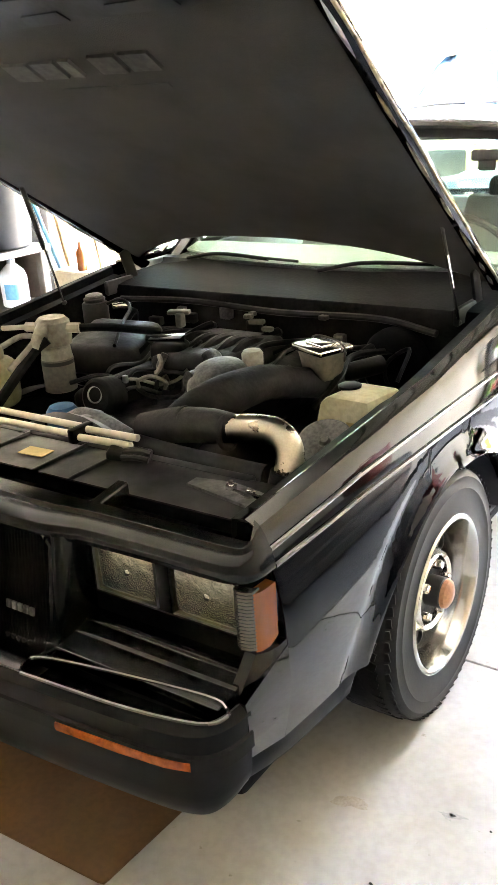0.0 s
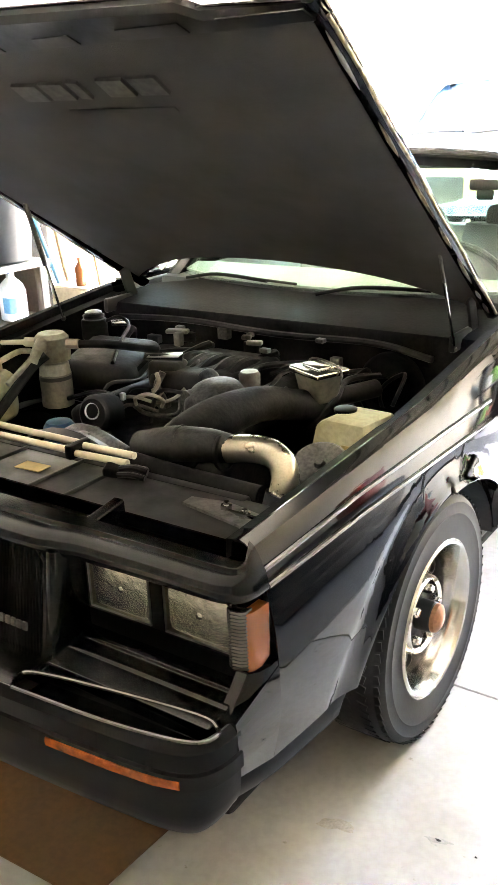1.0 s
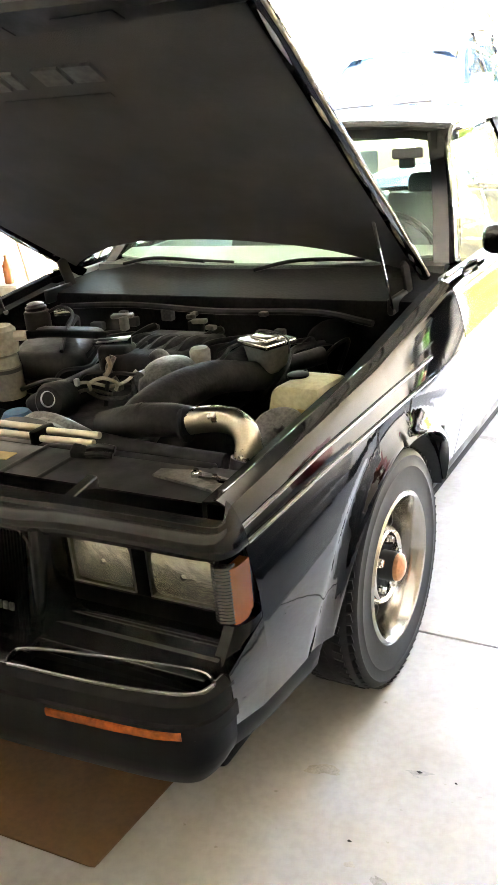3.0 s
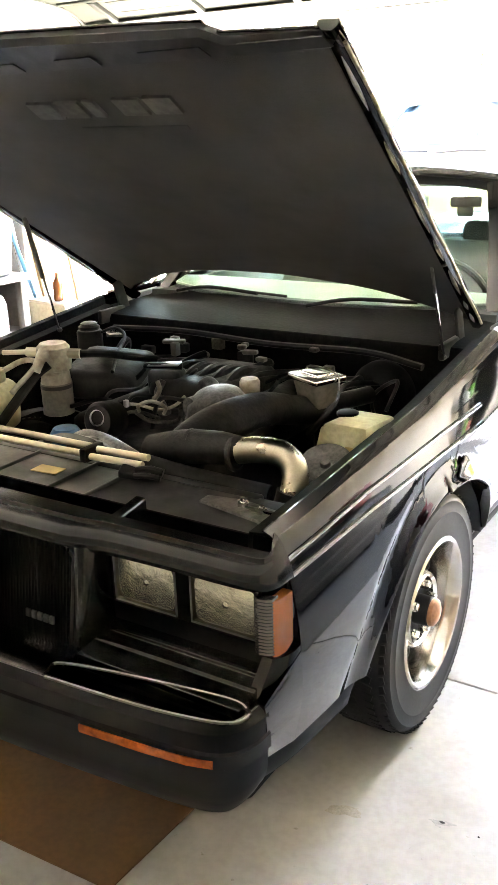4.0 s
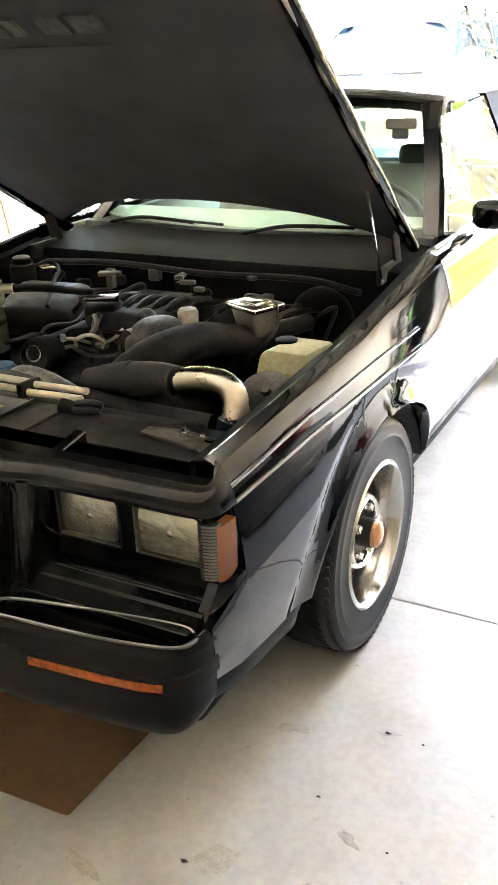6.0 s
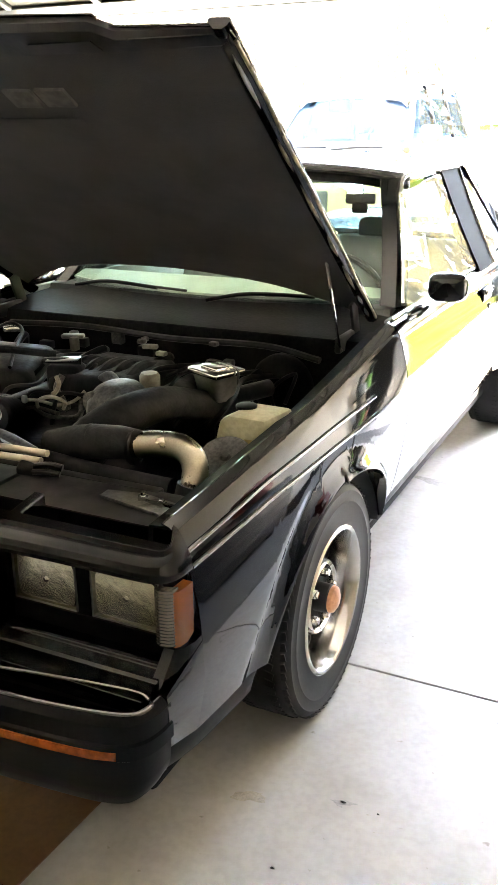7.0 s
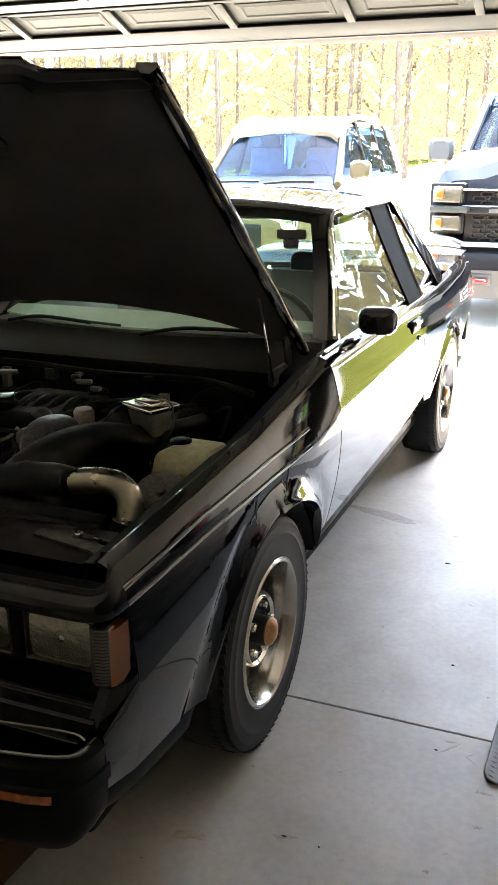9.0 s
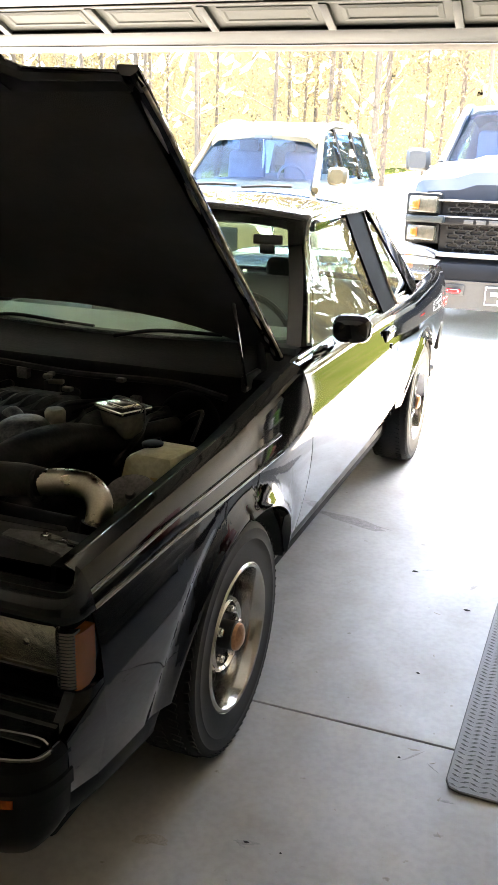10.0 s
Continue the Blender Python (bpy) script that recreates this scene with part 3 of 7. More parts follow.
    box(bm, (s * (hx + 0.004), 1.80, 0.86), (0.012, 0.16, 0.055), 0.005)
    h = part("handle", bm, M_satin, door, "black pull handle with a bright flap")
    bm = bm_new()
    box(bm, (s * (hx + 0.014), 1.805, 0.872), (0.014, 0.13, 0.022), 0.005)
    part("flap", bm, M_chrome, h)
    bm = bm_new()
    lathe(bm, [(0.014, 0), (0.014, 0.006), (0.008, 0.009)], 14, Matrix.Translation((s * (x_side(1.83, 0.80) - 0.002), 1.83, 0.80)) @ turned((s, 0, 0)))
    part("lock", bm, M_chrome, door)
    # rear side marker and deck edge
    bm = bm_new()
    mx = x_side(3.86, 0.72)
    box(bm, (s * (mx + 0.002), 3.86, 0.72), (0.012, 0.20, 0.055), 0.004)
    part("side_marker", bm, M_red, quarter, "red rear side marker lamp")


def mirror(s):
    door_mirror = part("door_mirror", bm_new(), M_paint, car, "black door mirror on a stalk")
    bm = bm_new()
    rows = []
    for t, r in ((-0.055, 0.55), (-0.045, 0.82), (-0.02, 0.97), (0.01, 1.0), (0.035, 0.97), (0.045, 0.9)):
        rows.append([Vector((0.083 * r * (abs(math.cos(a)) ** 0.55) * math.copysign(1, math.cos(a)), t, 0.047 * r * (abs(math.sin(a)) ** 0.6) * math.copysign(1, math.sin(a)))) for a in np.linspace(0, TAU, 28, endpoint=False)])
    rings(bm, rows)
    door_mirror.data = to_mesh(bm, "door_mirror", M_paint)
    door_mirror.matrix_local = pose(s * 0.873, 0.905, 1.030, 4, 0, s * 8) @ Matrix.Diagonal((0.80, 0.90, 0.98, 1))
    bm = bm_new()
    rows = [[Vector((0.074 * (abs(math.cos(a)) ** 0.6) * math.copysign(1, math.cos(a)), t, 0.040 * (abs(math.sin(a)) ** 0.6) * math.copysign(1, math.sin(a)))) for a in np.linspace(0, TAU, 28, endpoint=False)] for t in (0.042, 0.047)]
    rings(bm, rows)
    part("mirror_glass", bm, M_chrome, door_mirror)
    bm = bm_new()
    rows = []
    for k in np.linspace(0, 1, 6):
        c = Vector((-s * (0.030 + 0.065 * k), -0.005 + 0.01 * k, -0.036 - 0.050 * k))
        w, d = 0.036 - 0.008 * k, 0.022 + 0.030 * k
        rows.append([c + Vector((s * w * 0.5 * math.cos(a), d * math.sin(a), w * 0.45 * math.cos(a))) for a in np.linspace(0, TAU, 14, endpoint=False)])
    rings(bm, rows)
    part("stalk", bm, M_paint, door_mirror)
    bm = bm_new()
    rows = [[(s * (0.785 + 0.026 * k * math.cos(a)), 0.89 + dy + 0.018 * math.sin(a) * k, 0.958 + 0.020 * k * max(math.sin(a), -0.6)) for a in np.linspace(0, TAU, 14, endpoint=False)] for dy, k in ((-0.12, 0.25), (-0.08, 0.6), (-0.02, 0.95), (0.05, 0.9), (0.10, 0.5), (0.12, 0.2))]
    rings(bm, rows)
    part("mirror_base", bm, M_paint, car)


mirror(1), mirror(-1)

# ---- roof, pillars, glass ----


def ws_base(x):
    return Vector((x, 0.745 + 0.20 * (abs(x) / 0.72) ** 2.2, 0.966 - 0.006 * (abs(x) / 0.72) ** 2))


def ws_top(x):
    return Vector((x * 0.735, 1.375 + 0.03 * (abs(x) / 0.72) ** 2, 1.362 - 0.032 * (abs(x) / 0.72) ** 2))


bm = bm_new()
xs = np.linspace(-0.72, 0.72, 25)
rows = []
for k in np.linspace(0, 1, 9):
    rows.append([ws_base(x).lerp(ws_top(x), k) + Vector((0, -0.03, 0.03)) * math.sin(math.pi * k) * 0.6 for x in xs])
shell(bm, rows, 0.005, (0, 0.8, -0.6))
windshield = part("windshield", bm, M_glass, car, "green-tinted curved windshield")
windshield.visible_shadow = False
bm = bm_new()
rows = []
for y in (1.385, 1.42, 1.5, 1.7, 2.0, 2.3, 2.45, 2.50):
    w = lerp(y, (1.38, 1.5, 2.3, 2.5), (0.530, 0.558, 0.562, 0.545))
    zc = lerp(y, (1.38, 1.42, 1.6, 2.1, 2.4, 2.5), (1.363, 1.386, 1.412, 1.422, 1.410, 1.390))
    rows.append([(w * t, y + (0.025 * (1 - t * t) * -1 if y < 1.45 else 0), zc - lerp(y, (1.38, 1.6, 2.1, 2.5), (0.033, 0.054, 0.062, 0.060)) * t * t - 0.03 * max(0, abs(t) - 0.9) * 8) for t in np.linspace(-1, 1, 25)])
shell(bm, rows, 0.03, (0, 0, -1))
roof = part("roof", bm, M_paint, car, "glossy black steel roof")
bm = bm_new()
box(bm, (0, 1.95, 1.322), (1.06, 1.0, 0.012), 0.004)
part("headliner", bm, M_cabin, roof)
bm = bm_new()
tube(bm, [ws_top(x) + Vector((0, -0.004, 0.006)) for x in np.linspace(-0.72, 0.72, 13)], 0.010, 8, 1)
part("windshield_trim", bm, M_trim, roof)
for s in (1, -1):
    bm = bm_new()
    a, b = Vector((s * 0.712, 0.90, 0.950)), Vector((s * 0.534, 1.40, 1.338))
    rows = []
    for k in np.linspace(0, 1, 8):
        c = a.lerp(b, k) + Vector((s * 0.012, -0.012, 0.012)) * math.sin(math.pi * k)
        rows.append([c + Vector(v) for v in ((-s * 0.058, -0.032, -0.004), (-s * 0.006, -0.026, 0.006), (s * 0.012, 0.006, 0.006), (s * 0.012, 0.05, -0.02), (-s * 0.05, 0.03, -0.03))])
    rings(bm, rows)
    part("front_pillar", bm, M_paint, car)
    # drip rail round the side glass
    bm = bm_new()
    line = [(s * 0.735, 0.87, 0.970), (s * 0.650, 1.12, 1.165), (s * 0.560, 1.375, 1.333), (s * 0.574, 1.60, 1.352), (s * 0.578, 2.08, 1.352), (s * 0.574, 2.36, 1.34), (s * 0.645, 2.52, 1.19), (s * 0.742, 2.68, 0.975)]
    tube(bm, line, 0.009, 8, 6)
    part("drip_moulding", bm, M_chrome, car, "bright drip moulding")
    # side glass of the door and the quarter window
    def lean(y, z):
        k = (z - 0.965) / 0.37
        return Vector((s * (0.778 - 0.206 * k - 0.02 * k * (1 - k)), y, z))
    for nm, poly in (("side_window", ((0.78, 0.965), (1.24, 1.30), (1.37, 1.335), (1.92, 1.338), (1.80, 0.965))), ("quarter_window", ((2.06, 0.965), (2.20, 1.32), (2.30, 1.318), (2.38, 1.15), (2.45, 0.975)))):
        bm = bm_new()
        n = 10
        lo, hi = [], []
        zz = np.linspace(0.965, max(p[1] for p in poly), n)
        rows = []
        for z in zz:
            cross = []
            for p, q in zip(poly, poly[1:] + poly[:1]):
                if min(p[1], q[1]) - 1e-6 <= z <= max(p[1], q[1]) + 1e-6 and abs(p[1] - q[1]) > 1e-6:
                    cross.append(p[0] + (q[0] - p[0]) * (z - p[1]) / (q[1] - p[1]))
            a, b = min(cross), max(cross)
            rows.append([lean(a + (b - a) * t, z) for t in np.linspace(0, 1, 8)])
        shell(bm, rows, 0.004, (-s, 0, 0))
        w = part(nm, bm, M_glass, car, "raised side glass")
        w.visible_shadow = False
    bm = bm_new()
    rows = []
    for z in np.linspace(0.95, 1.345, 7):
        k = (z - 0.95) / 0.395
        f, r = lean(1.79 + 0.115 * k, z), lean(2.045 + 0.145 * k, z)
        o = Vector((s * 0.006, 0, 0))
        rows.append([f + o, f.lerp(r, 0.5) + o * 1.6, r + o, r - o * 7, f - o * 7])
    rings(bm, rows)
    part("centre_pillar", bm, M_pillar, car)
    bm = bm_new()
    tube(bm, [lean(2.050 + 0.145 * k, 0.95 + 0.395 * k) + Vector((s * 0.008, 0, 0)) for k in np.linspace(0, 1, 7)], 0.0085, 8, 1)
    part("pillar_moulding", bm, M_chrome, car, "bright pillar moulding")
    bm = bm_new()
    rows = []
    for k in np.linspace(0, 1, 9):
        z = 0.95 + 0.40 * k
        f = lean(2.46 - 0.15 * k ** 1.5, z)
        r = Vector((s * (0.69 - 0.15 * k), 3.06 - 0.54 * k, z))
        o = Vector((s * 0.006, 0, 0))
        rows.append([f + o, f.lerp(r, 0.4) + o * 4, r + o, r - o * 5, f - o * 5])
    rings(bm, rows)
    part("rear_pillar", bm, M_paint, car)
bm = bm_new()
rows = [[Vector((x * (0.66 - 0.12 * k), 3.0 - 0.50 * k + 0.05 * (1 - x * x), 0.955 + 0.385 * k)) for x in np.linspace(-1, 1, 13)] for k in np.linspace(0, 1, 6)]
shell(bm, rows, 0.005, (0, -0.6, -0.8))
rg = part("rear_window", bm, M_glass, car, "tinted rear window")
rg.visible_shadow = False
bm = bm_new()
rows = []
for y in np.linspace(2.98, 4.06, 12):
    z = lerp(y, (2.98, 3.3, 3.9, 4.03, 4.06), (0.955, 0.962, 0.958, 0.945, 0.90))
    w = x_side(y, z_top(y)) - 0.004
    rows.append([(w * t, y, z + 0.012 * (1 - t * t)) for t in np.linspace(-1, 1, 13)])
shell(bm, rows, 0.02, (0, 0, -1))
part("trunk_lid", bm, M_paint, car, "glossy black trunk lid")
bm = bm_new()
rows = []
for x in np.linspace(-0.685, 0.685, 15):
    k = 1 - (abs(x) / 0.685) ** 6
    rows.append([(x, y, 0.955 + h * (0.35 + 0.65 * k)) for y, h in ((3.80, 0.0), (3.83, 0.016), (3.95, 0.032), (4.04, 0.040), (4.065, 0.034), (4.07, 0.0), (4.06, -0.03), (3.84, -0.01))])
rings(bm, rows)
part("spoiler", bm, M_paint, car, "low black spoiler on the trunk lid", angle=30)
bm = bm_new()
prism(bm, [(x, 4.045, z) for x, z in ((-0.68, 0.50), (0.68, 0.50), (0.69, 0.86), (0.66, 0.90), (-0.66, 0.90), (-0.69, 0.86))], (0, 0.03, 0), 0.006)
part("tail_panel", bm, M_paint, car)
for s in (1, -1):
    bm = bm_new()
    box(bm, (s * 0.50, 4.082, 0.74), (0.32, 0.02, 0.17), 0.008)
    part("tail_lamp", bm, M_red, car, "red tail lamp")
bm = bm_new()
line = [(-0.745, 3.76), (-0.730, 3.98), (-0.66, 4.12), (0.0, 4.16), (0.66, 4.12), (0.730, 3.98), (0.745, 3.76)]
for a, b in zip(line, line[1:]):
    d = (Vector((*b, 0)) - Vector((*a, 0)))
    m = pose(0, 0, 0, 0, 0, math.degrees(math.atan2(d.y, d.x)))
    box(bm, ((a[0] + b[0]) / 2, (a[1] + b[1]) / 2, 0.50), (d.length + 0.02, 0.03, 0.15), 0.012, m)
part("rear_bumper", bm, M_trim, car, "black rear bumper")

# ---- wheels ----
def tyre_ring(r_scale=1.0):
    R = 0.33
    # (radius, x from the wheel's middle)
    pr = [(0.196, 0.086), (0.204, 0.095), (0.209, 0.0955), (0.212, 0.0945), (0.250, 0.098), (0.268, 0.0985), (0.271, 0.0995), (0.274, 0.0985), (0.296, 0.0965), (0.300, 0.0975), (0.303, 0.0955), (0.315, 0.087), (0.322, 0.074), (0.3262, 0.03), (0.3268, 0.0)]
    return pr + [(r, -x) for r, x in pr[::-1][1:]]


def wheel(x, y, s):
    w = part("wheel", bm_new(), M_rubber, car, "chrome steel wheel with a dark slotted centre and black tyre")
    m = Matrix.Translation((x, y, WZ)) @ turned((s, 0, 0))
    bm = bm_new()
    pr = tyre_ring()
    rows = [[m @ Vector((r * math.cos(TAU * k / 64), r * math.sin(TAU * k / 64), h)) for k in range(64)] for r, h in pr]
    vv = rings(bm, rows, True, False)
    for k in range(64):
        bm.faces.new((vv[0][k], vv[0][(k + 1) % 64], vv[-1][(k + 1) % 64], vv[-1][k]))
    w.data = to_mesh(bm, "wheel", M_rubber)
    bm = bm_new()
    for k in range(72):
        a = TAU * k / 72
        rad, tan = Vector((math.cos(a), math.sin(a), 0)), Vector((-math.sin(a), math.cos(a), 0))
        for h, ang in ((0.077, 0.25), (0.045, -0.3), (0.0, 0.3), (-0.045, -0.3), (-0.077, 0.25)):
            c = rad * (0.3188 if abs(h) > 0.06 else 0.3254) + Vector((0, 0, h))
            t2 = (tan + Vector((0, 0, ang))).normalized()
            u2 = rad.cross(t2)
            q = [c + t2 * a1 * 0.0105 + u2 * b1 * 0.014 + rad * c1 * 0.0016 for a1 in (-1, 1) for b1 in (-1, 1) for c1 in (-1, 1)]
            v = [bm.verts.new(m @ p) for p in q]
            for f in ((0, 1, 3, 2), (4, 6, 7, 5), (0, 4, 5, 1), (2, 3, 7, 6), (1, 5, 7, 3), (0, 2, 6, 4)):
                bm.faces.new([v[i] for i in f])
    part("tread", bm, M_rubber, w, smooth=False)
    bm = bm_new()
    lathe(bm, [(0.188, 0.070), (0.199, 0.092), (0.206, 0.096), (0.208, 0.090), (0.200, 0.100), (0.193, 0.098), (0.186, 0.086), (0.180, 0.060), (0.172, 0.015), (0.166, -0.02), (0.160, -0.03), (0.158, -0.05), (0.17, -0.05)], 64, m)
    part("rim", bm, M_rim, w, "bright dished rim", angle=30)
    bm = bm_new()
    lathe(bm, [(0.165, -0.020), (0.160, -0.002), (0.120, 0.026), (0.105, 0.040), (0.05, 0.046), (0.0, 0.046)], 48, m)
    centre = part("centre_disc", bm, M_iron, w, "dark painted centre")
    bm = bm_new()
    lathe(bm, [(0.086, 0.038), (0.088, 0.058), (0.095, 0.066), (0.102, 0.060), (0.110, 0.034)], 48, m)
    part("trim_ring", bm, M_chrome, w, "chrome ring round the hub")
    for k in range(5):
        a = TAU * (k + 0.3) / 5
        bm = bm_new()
        lathe(bm, [(0.013, 0.0), (0.013, 0.022), (0.009, 0.030), (0.0, 0.031)], 8, m @ Matrix.Translation((0.070 * math.cos(a), 0.070 * math.sin(a), 0.044)))
        part("lug_nut", bm, M_chrome, w)
        bm = bm_new()
        a += TAU / 10
        mm = m @ Matrix.Rotation(a, 4, "Z") @ Matrix.Translation((0.134, 0, 0.020))
        rows = [[mm @ Vector((0.020 * math.cos(b) * k2, 0.030 * math.sin(b) * k2, h)) for b in np.linspace(0, TAU, 16, endpoint=False)] for k2, h in ((1.15, 0.0), (1.1, 0.010), (0.95, 0.010), (0.9, -0.004))]
        rings(bm, rows)
        part("vent_slot", bm, M_satin, w)
    bm = bm_new()
    lathe(bm, [(0.041, 0.012), (0.040, 0.084), (0.036, 0.088)], 28, m)
    cap = part("hub_cap", bm, M_satin, w, "black hub cap with a coppery domed face")
    bm = bm_new()
    lathe(bm, [(0.036, 0.084), (0.0385, 0.090), (0.036, 0.098), (0.022, 0.106), (0.0, 0.109)], 28, m)
    part("cap_face", bm, M_copper, cap, "coppery domed cap face")
    return w


for s in (1, -1):
    wheel(s * 0.738, 0.0, s)
    wheel(s * 0.728, WB, s)

# ---- nose: header panel, lamps, grille, bumper ----
header = part("header_panel", bm_new(), M_paint, car, "glossy black header panel with open slots behind the lamps")
def smooth_plan(half, n=5):
    line = [(p.x, p.y) for p in spline([(x, y, 0) for x, y in half], n)]
    return [(-x, y) for x, y in line[::-1][:-1]] + line


def ladder(bm, outer, inner, first, second, blend):
    """A section of (share from outer to inner line, z), changing from the first to the second, carried along two lines."""
    rows = []
    for (ax, ay), (bx, by), c in zip(outer, inner, blend):
        row = []
        for (k0, z0), (k1, z1) in zip(first, second):
            k, z = k0 + (k1 - k0) * c, z0 + (z1 - z0) * c
            row.append((ax + (bx - ax) * k, ay + (by - ay) * k, z))
        rows.append(row)
    rings(bm, rows, True, True)


def mirrored(half):
    return [(-x, y) for x, y in half[::-1][:-1]] + half


bm = bm_new()
front = [(p.x, p.y) for p in spline([(0.0, -0.862, 0), (0.20, -0.861, 0), (0.36, -0.858, 0), (0.405, -0.850, 0), (0.435, -0.846, 0), (0.47, -0.840, 0), (0.62, -0.835, 0), (0.76, -0.834, 0), (0.800, -0.826, 0), (0.820, -0.808, 0), (0.828, -0.780, 0), (0.829, -0.744, 0)], 5)]
back, blend = [], []
for x, y in front:
    k = 0.0 if x < 0.78 else min(max((y + 0.830) / 0.086, 0.0), 1.0)
    back.append((min(x, 0.800 - 0.012 * k), -0.772 + 0.028 * k))
    blend.append(k)
BROW = ((1.0, 0.800), (1.0, 0.826), (0.95, 0.830), (0.62, 0.829), (0.52, 0.8265), (0.48, 0.8175), (0.22, 0.8135), (0.08, 0.806), (0.01, 0.795), (0.0, 0.784), (0.06, 0.774), (0.6, 0.770))
SHOULDER = ((1.0, 0.800), (1.0, 0.850), (0.94, 0.855), (0.76, 0.850), (0.60, 0.842), (0.46, 0.832), (0.30, 0.818), (0.16, 0.805), (0.05, 0.790), (0.0, 0.778), (0.04, 0.773), (0.6, 0.770))
ladder(bm, mirrored(front), mirrored(back), BROW, SHOULDER, blend[::-1][:-1] + blend)
for s in (1, -1):
    rows = []
    for y in np.linspace(-0.782, -0.676, 6):
        w = 0.013 + 0.010 * max(0, (-0.77 - y) / 0.03) ** 2
        rows.append([(s * (0.432 - 0.18 * (y + 0.70) + dx * w), y, z) for dx, z in ((-1.15, 0.79), (-1.05, 0.825), (-0.85, 0.8285), (0.0, 0.8295), (0.85, 0.8285), (1.05, 0.825), (1.15, 0.79))])
    rings(bm, rows)
header.data = to_mesh(bm, "header_panel", M_header, 32)
# Near-black sheets stand in for the shade deep in the header slots.
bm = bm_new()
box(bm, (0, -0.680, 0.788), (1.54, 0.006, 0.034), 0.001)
part("slot_shade_back", bm, M_void, header)
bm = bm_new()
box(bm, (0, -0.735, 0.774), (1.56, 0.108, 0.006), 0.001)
part("slot_shade_floor", bm, M_void, header)

for s in (1, -1):
    bm = bm_new()
    rows = []
    for z in np.linspace(0.545, 0.785, 9):
        k = (0.785 - z) / 0.24
        f = -0.850 - 0.036 * k
        rows.append([(s * x, y, z) for x, y in ((0.392, f + 0.02), (0.397, f - 0.001), (0.406, f - 0.008), (0.418, f - 0.007), (0.429, f + 0.004), (0.437, f + 0.022), (0.441, -0.80), (0.441, -0.76), (0.395, -0.76))])
    rings(bm, rows)
    part("grille_cheek", bm, M_header, car, "smooth black cheek between grille and lamps", angle=60)
    bm = bm_new()
    box(bm, (s * 0.62, -0.738, 0.655), (0.38, 0.008, 0.22), 0.002)
    part("lamp_recess", bm, M_pillar, car, "black lamp recess")
    # trim plate round the lamps
    for xc, w, zc, h in ((0.4435, 0.010, 0.708, 0.112), (0.6175, 0.034, 0.708, 0.112), (0.783, 0.010, 0.708, 0.112), (0.62, 0.36, 0.614, 0.072), (0.62, 0.36, 0.767, 0.005)):
        bm = bm_new()
        box(bm, (s * xc, -0.792, zc), (w, 0.012, h), 0.002)
        part("lamp_trim", bm, M_pillar, car)
    bm = bm_new()
    prism(bm, [(s * 0.438, y, z) for y, z in ((-0.79, 0.56), (-0.79, 0.612), (-0.826, 0.607), (-0.829, 0.600), (-0.858, 0.597), (-0.861, 0.592), (-0.915, 0.589), (-0.918, 0.56))], (s * 0.375, 0, 0), 0.0025)
    part("lamp_sill", bm, M_header, car, "stepped black sill under the lamps")
    bm = bm_new()
    rows = [[(s * x, y, z) for x, y in ((0.800, -0.812 - 0.055 * k), (0.822, -0.812 - 0.055 * k), (0.836, -0.795 - 0.05 * k), (0.843, -0.77 - 0.03 * k), (0.843, -0.746), (0.800, -0.746))] for k, z in ((1.0, 0.580), (0.7, 0.60), (0.3, 0.620), (0.0, 0.638))]
    rings(bm, rows)
    part("corner_filler", bm, M_header, car)
bm = bm_new()
tube(bm, [(-0.395, -0.886, 0.545), (-0.398, -0.852, 0.762), (-0.375, -0.848, 0.782), (0.375, -0.848, 0.782), (0.398, -0.852, 0.762), (0.395, -0.886, 0.545)], 0.009, 8, 1)
part("grille_surround", bm, M_header, car)
bm = bm_new()
box(bm, (0, -0.885, 0.558), (0.82, 0.07, 0.030), 0.010)
part("grille_sill", bm, M_paint, car)

grille = part("grille", bm_new(), M_satin, car, "black vertical-bar grille with a small silver badge")
bm = bm_new()
box(bm, (0, -0.848, 0.665), (0.79, 0.012, 0.24), 0.003, pose(0, 0, 0, -8, 0, 0))
grille.data = to_mesh(bm, "grille", M_pillar)
gb = bm_new()
box(gb, (0, 0, 0), (0.0042, 0.014, 0.232), 0.0015, None, 1)
bar_mesh = to_mesh(gb, "bar", M_pillar)
for k in range(90):
    b = new("bar", bar_mesh)
    b.parent = grille
    b.matrix_local = pose(-0.387 + 0.0087 * k, -0.868, 0.665, -8, 0, 0)
bm = bm_new()
for k in range(5):
    box(bm, (0.283 + 0.0165 * k, -0.885, 0.622), (0.0115, 0.005, 0.017), 0.001, pose(0, 0, 0, -8, 0, 0))
part("badge", bm, M_steel, grille, "small silver badge")

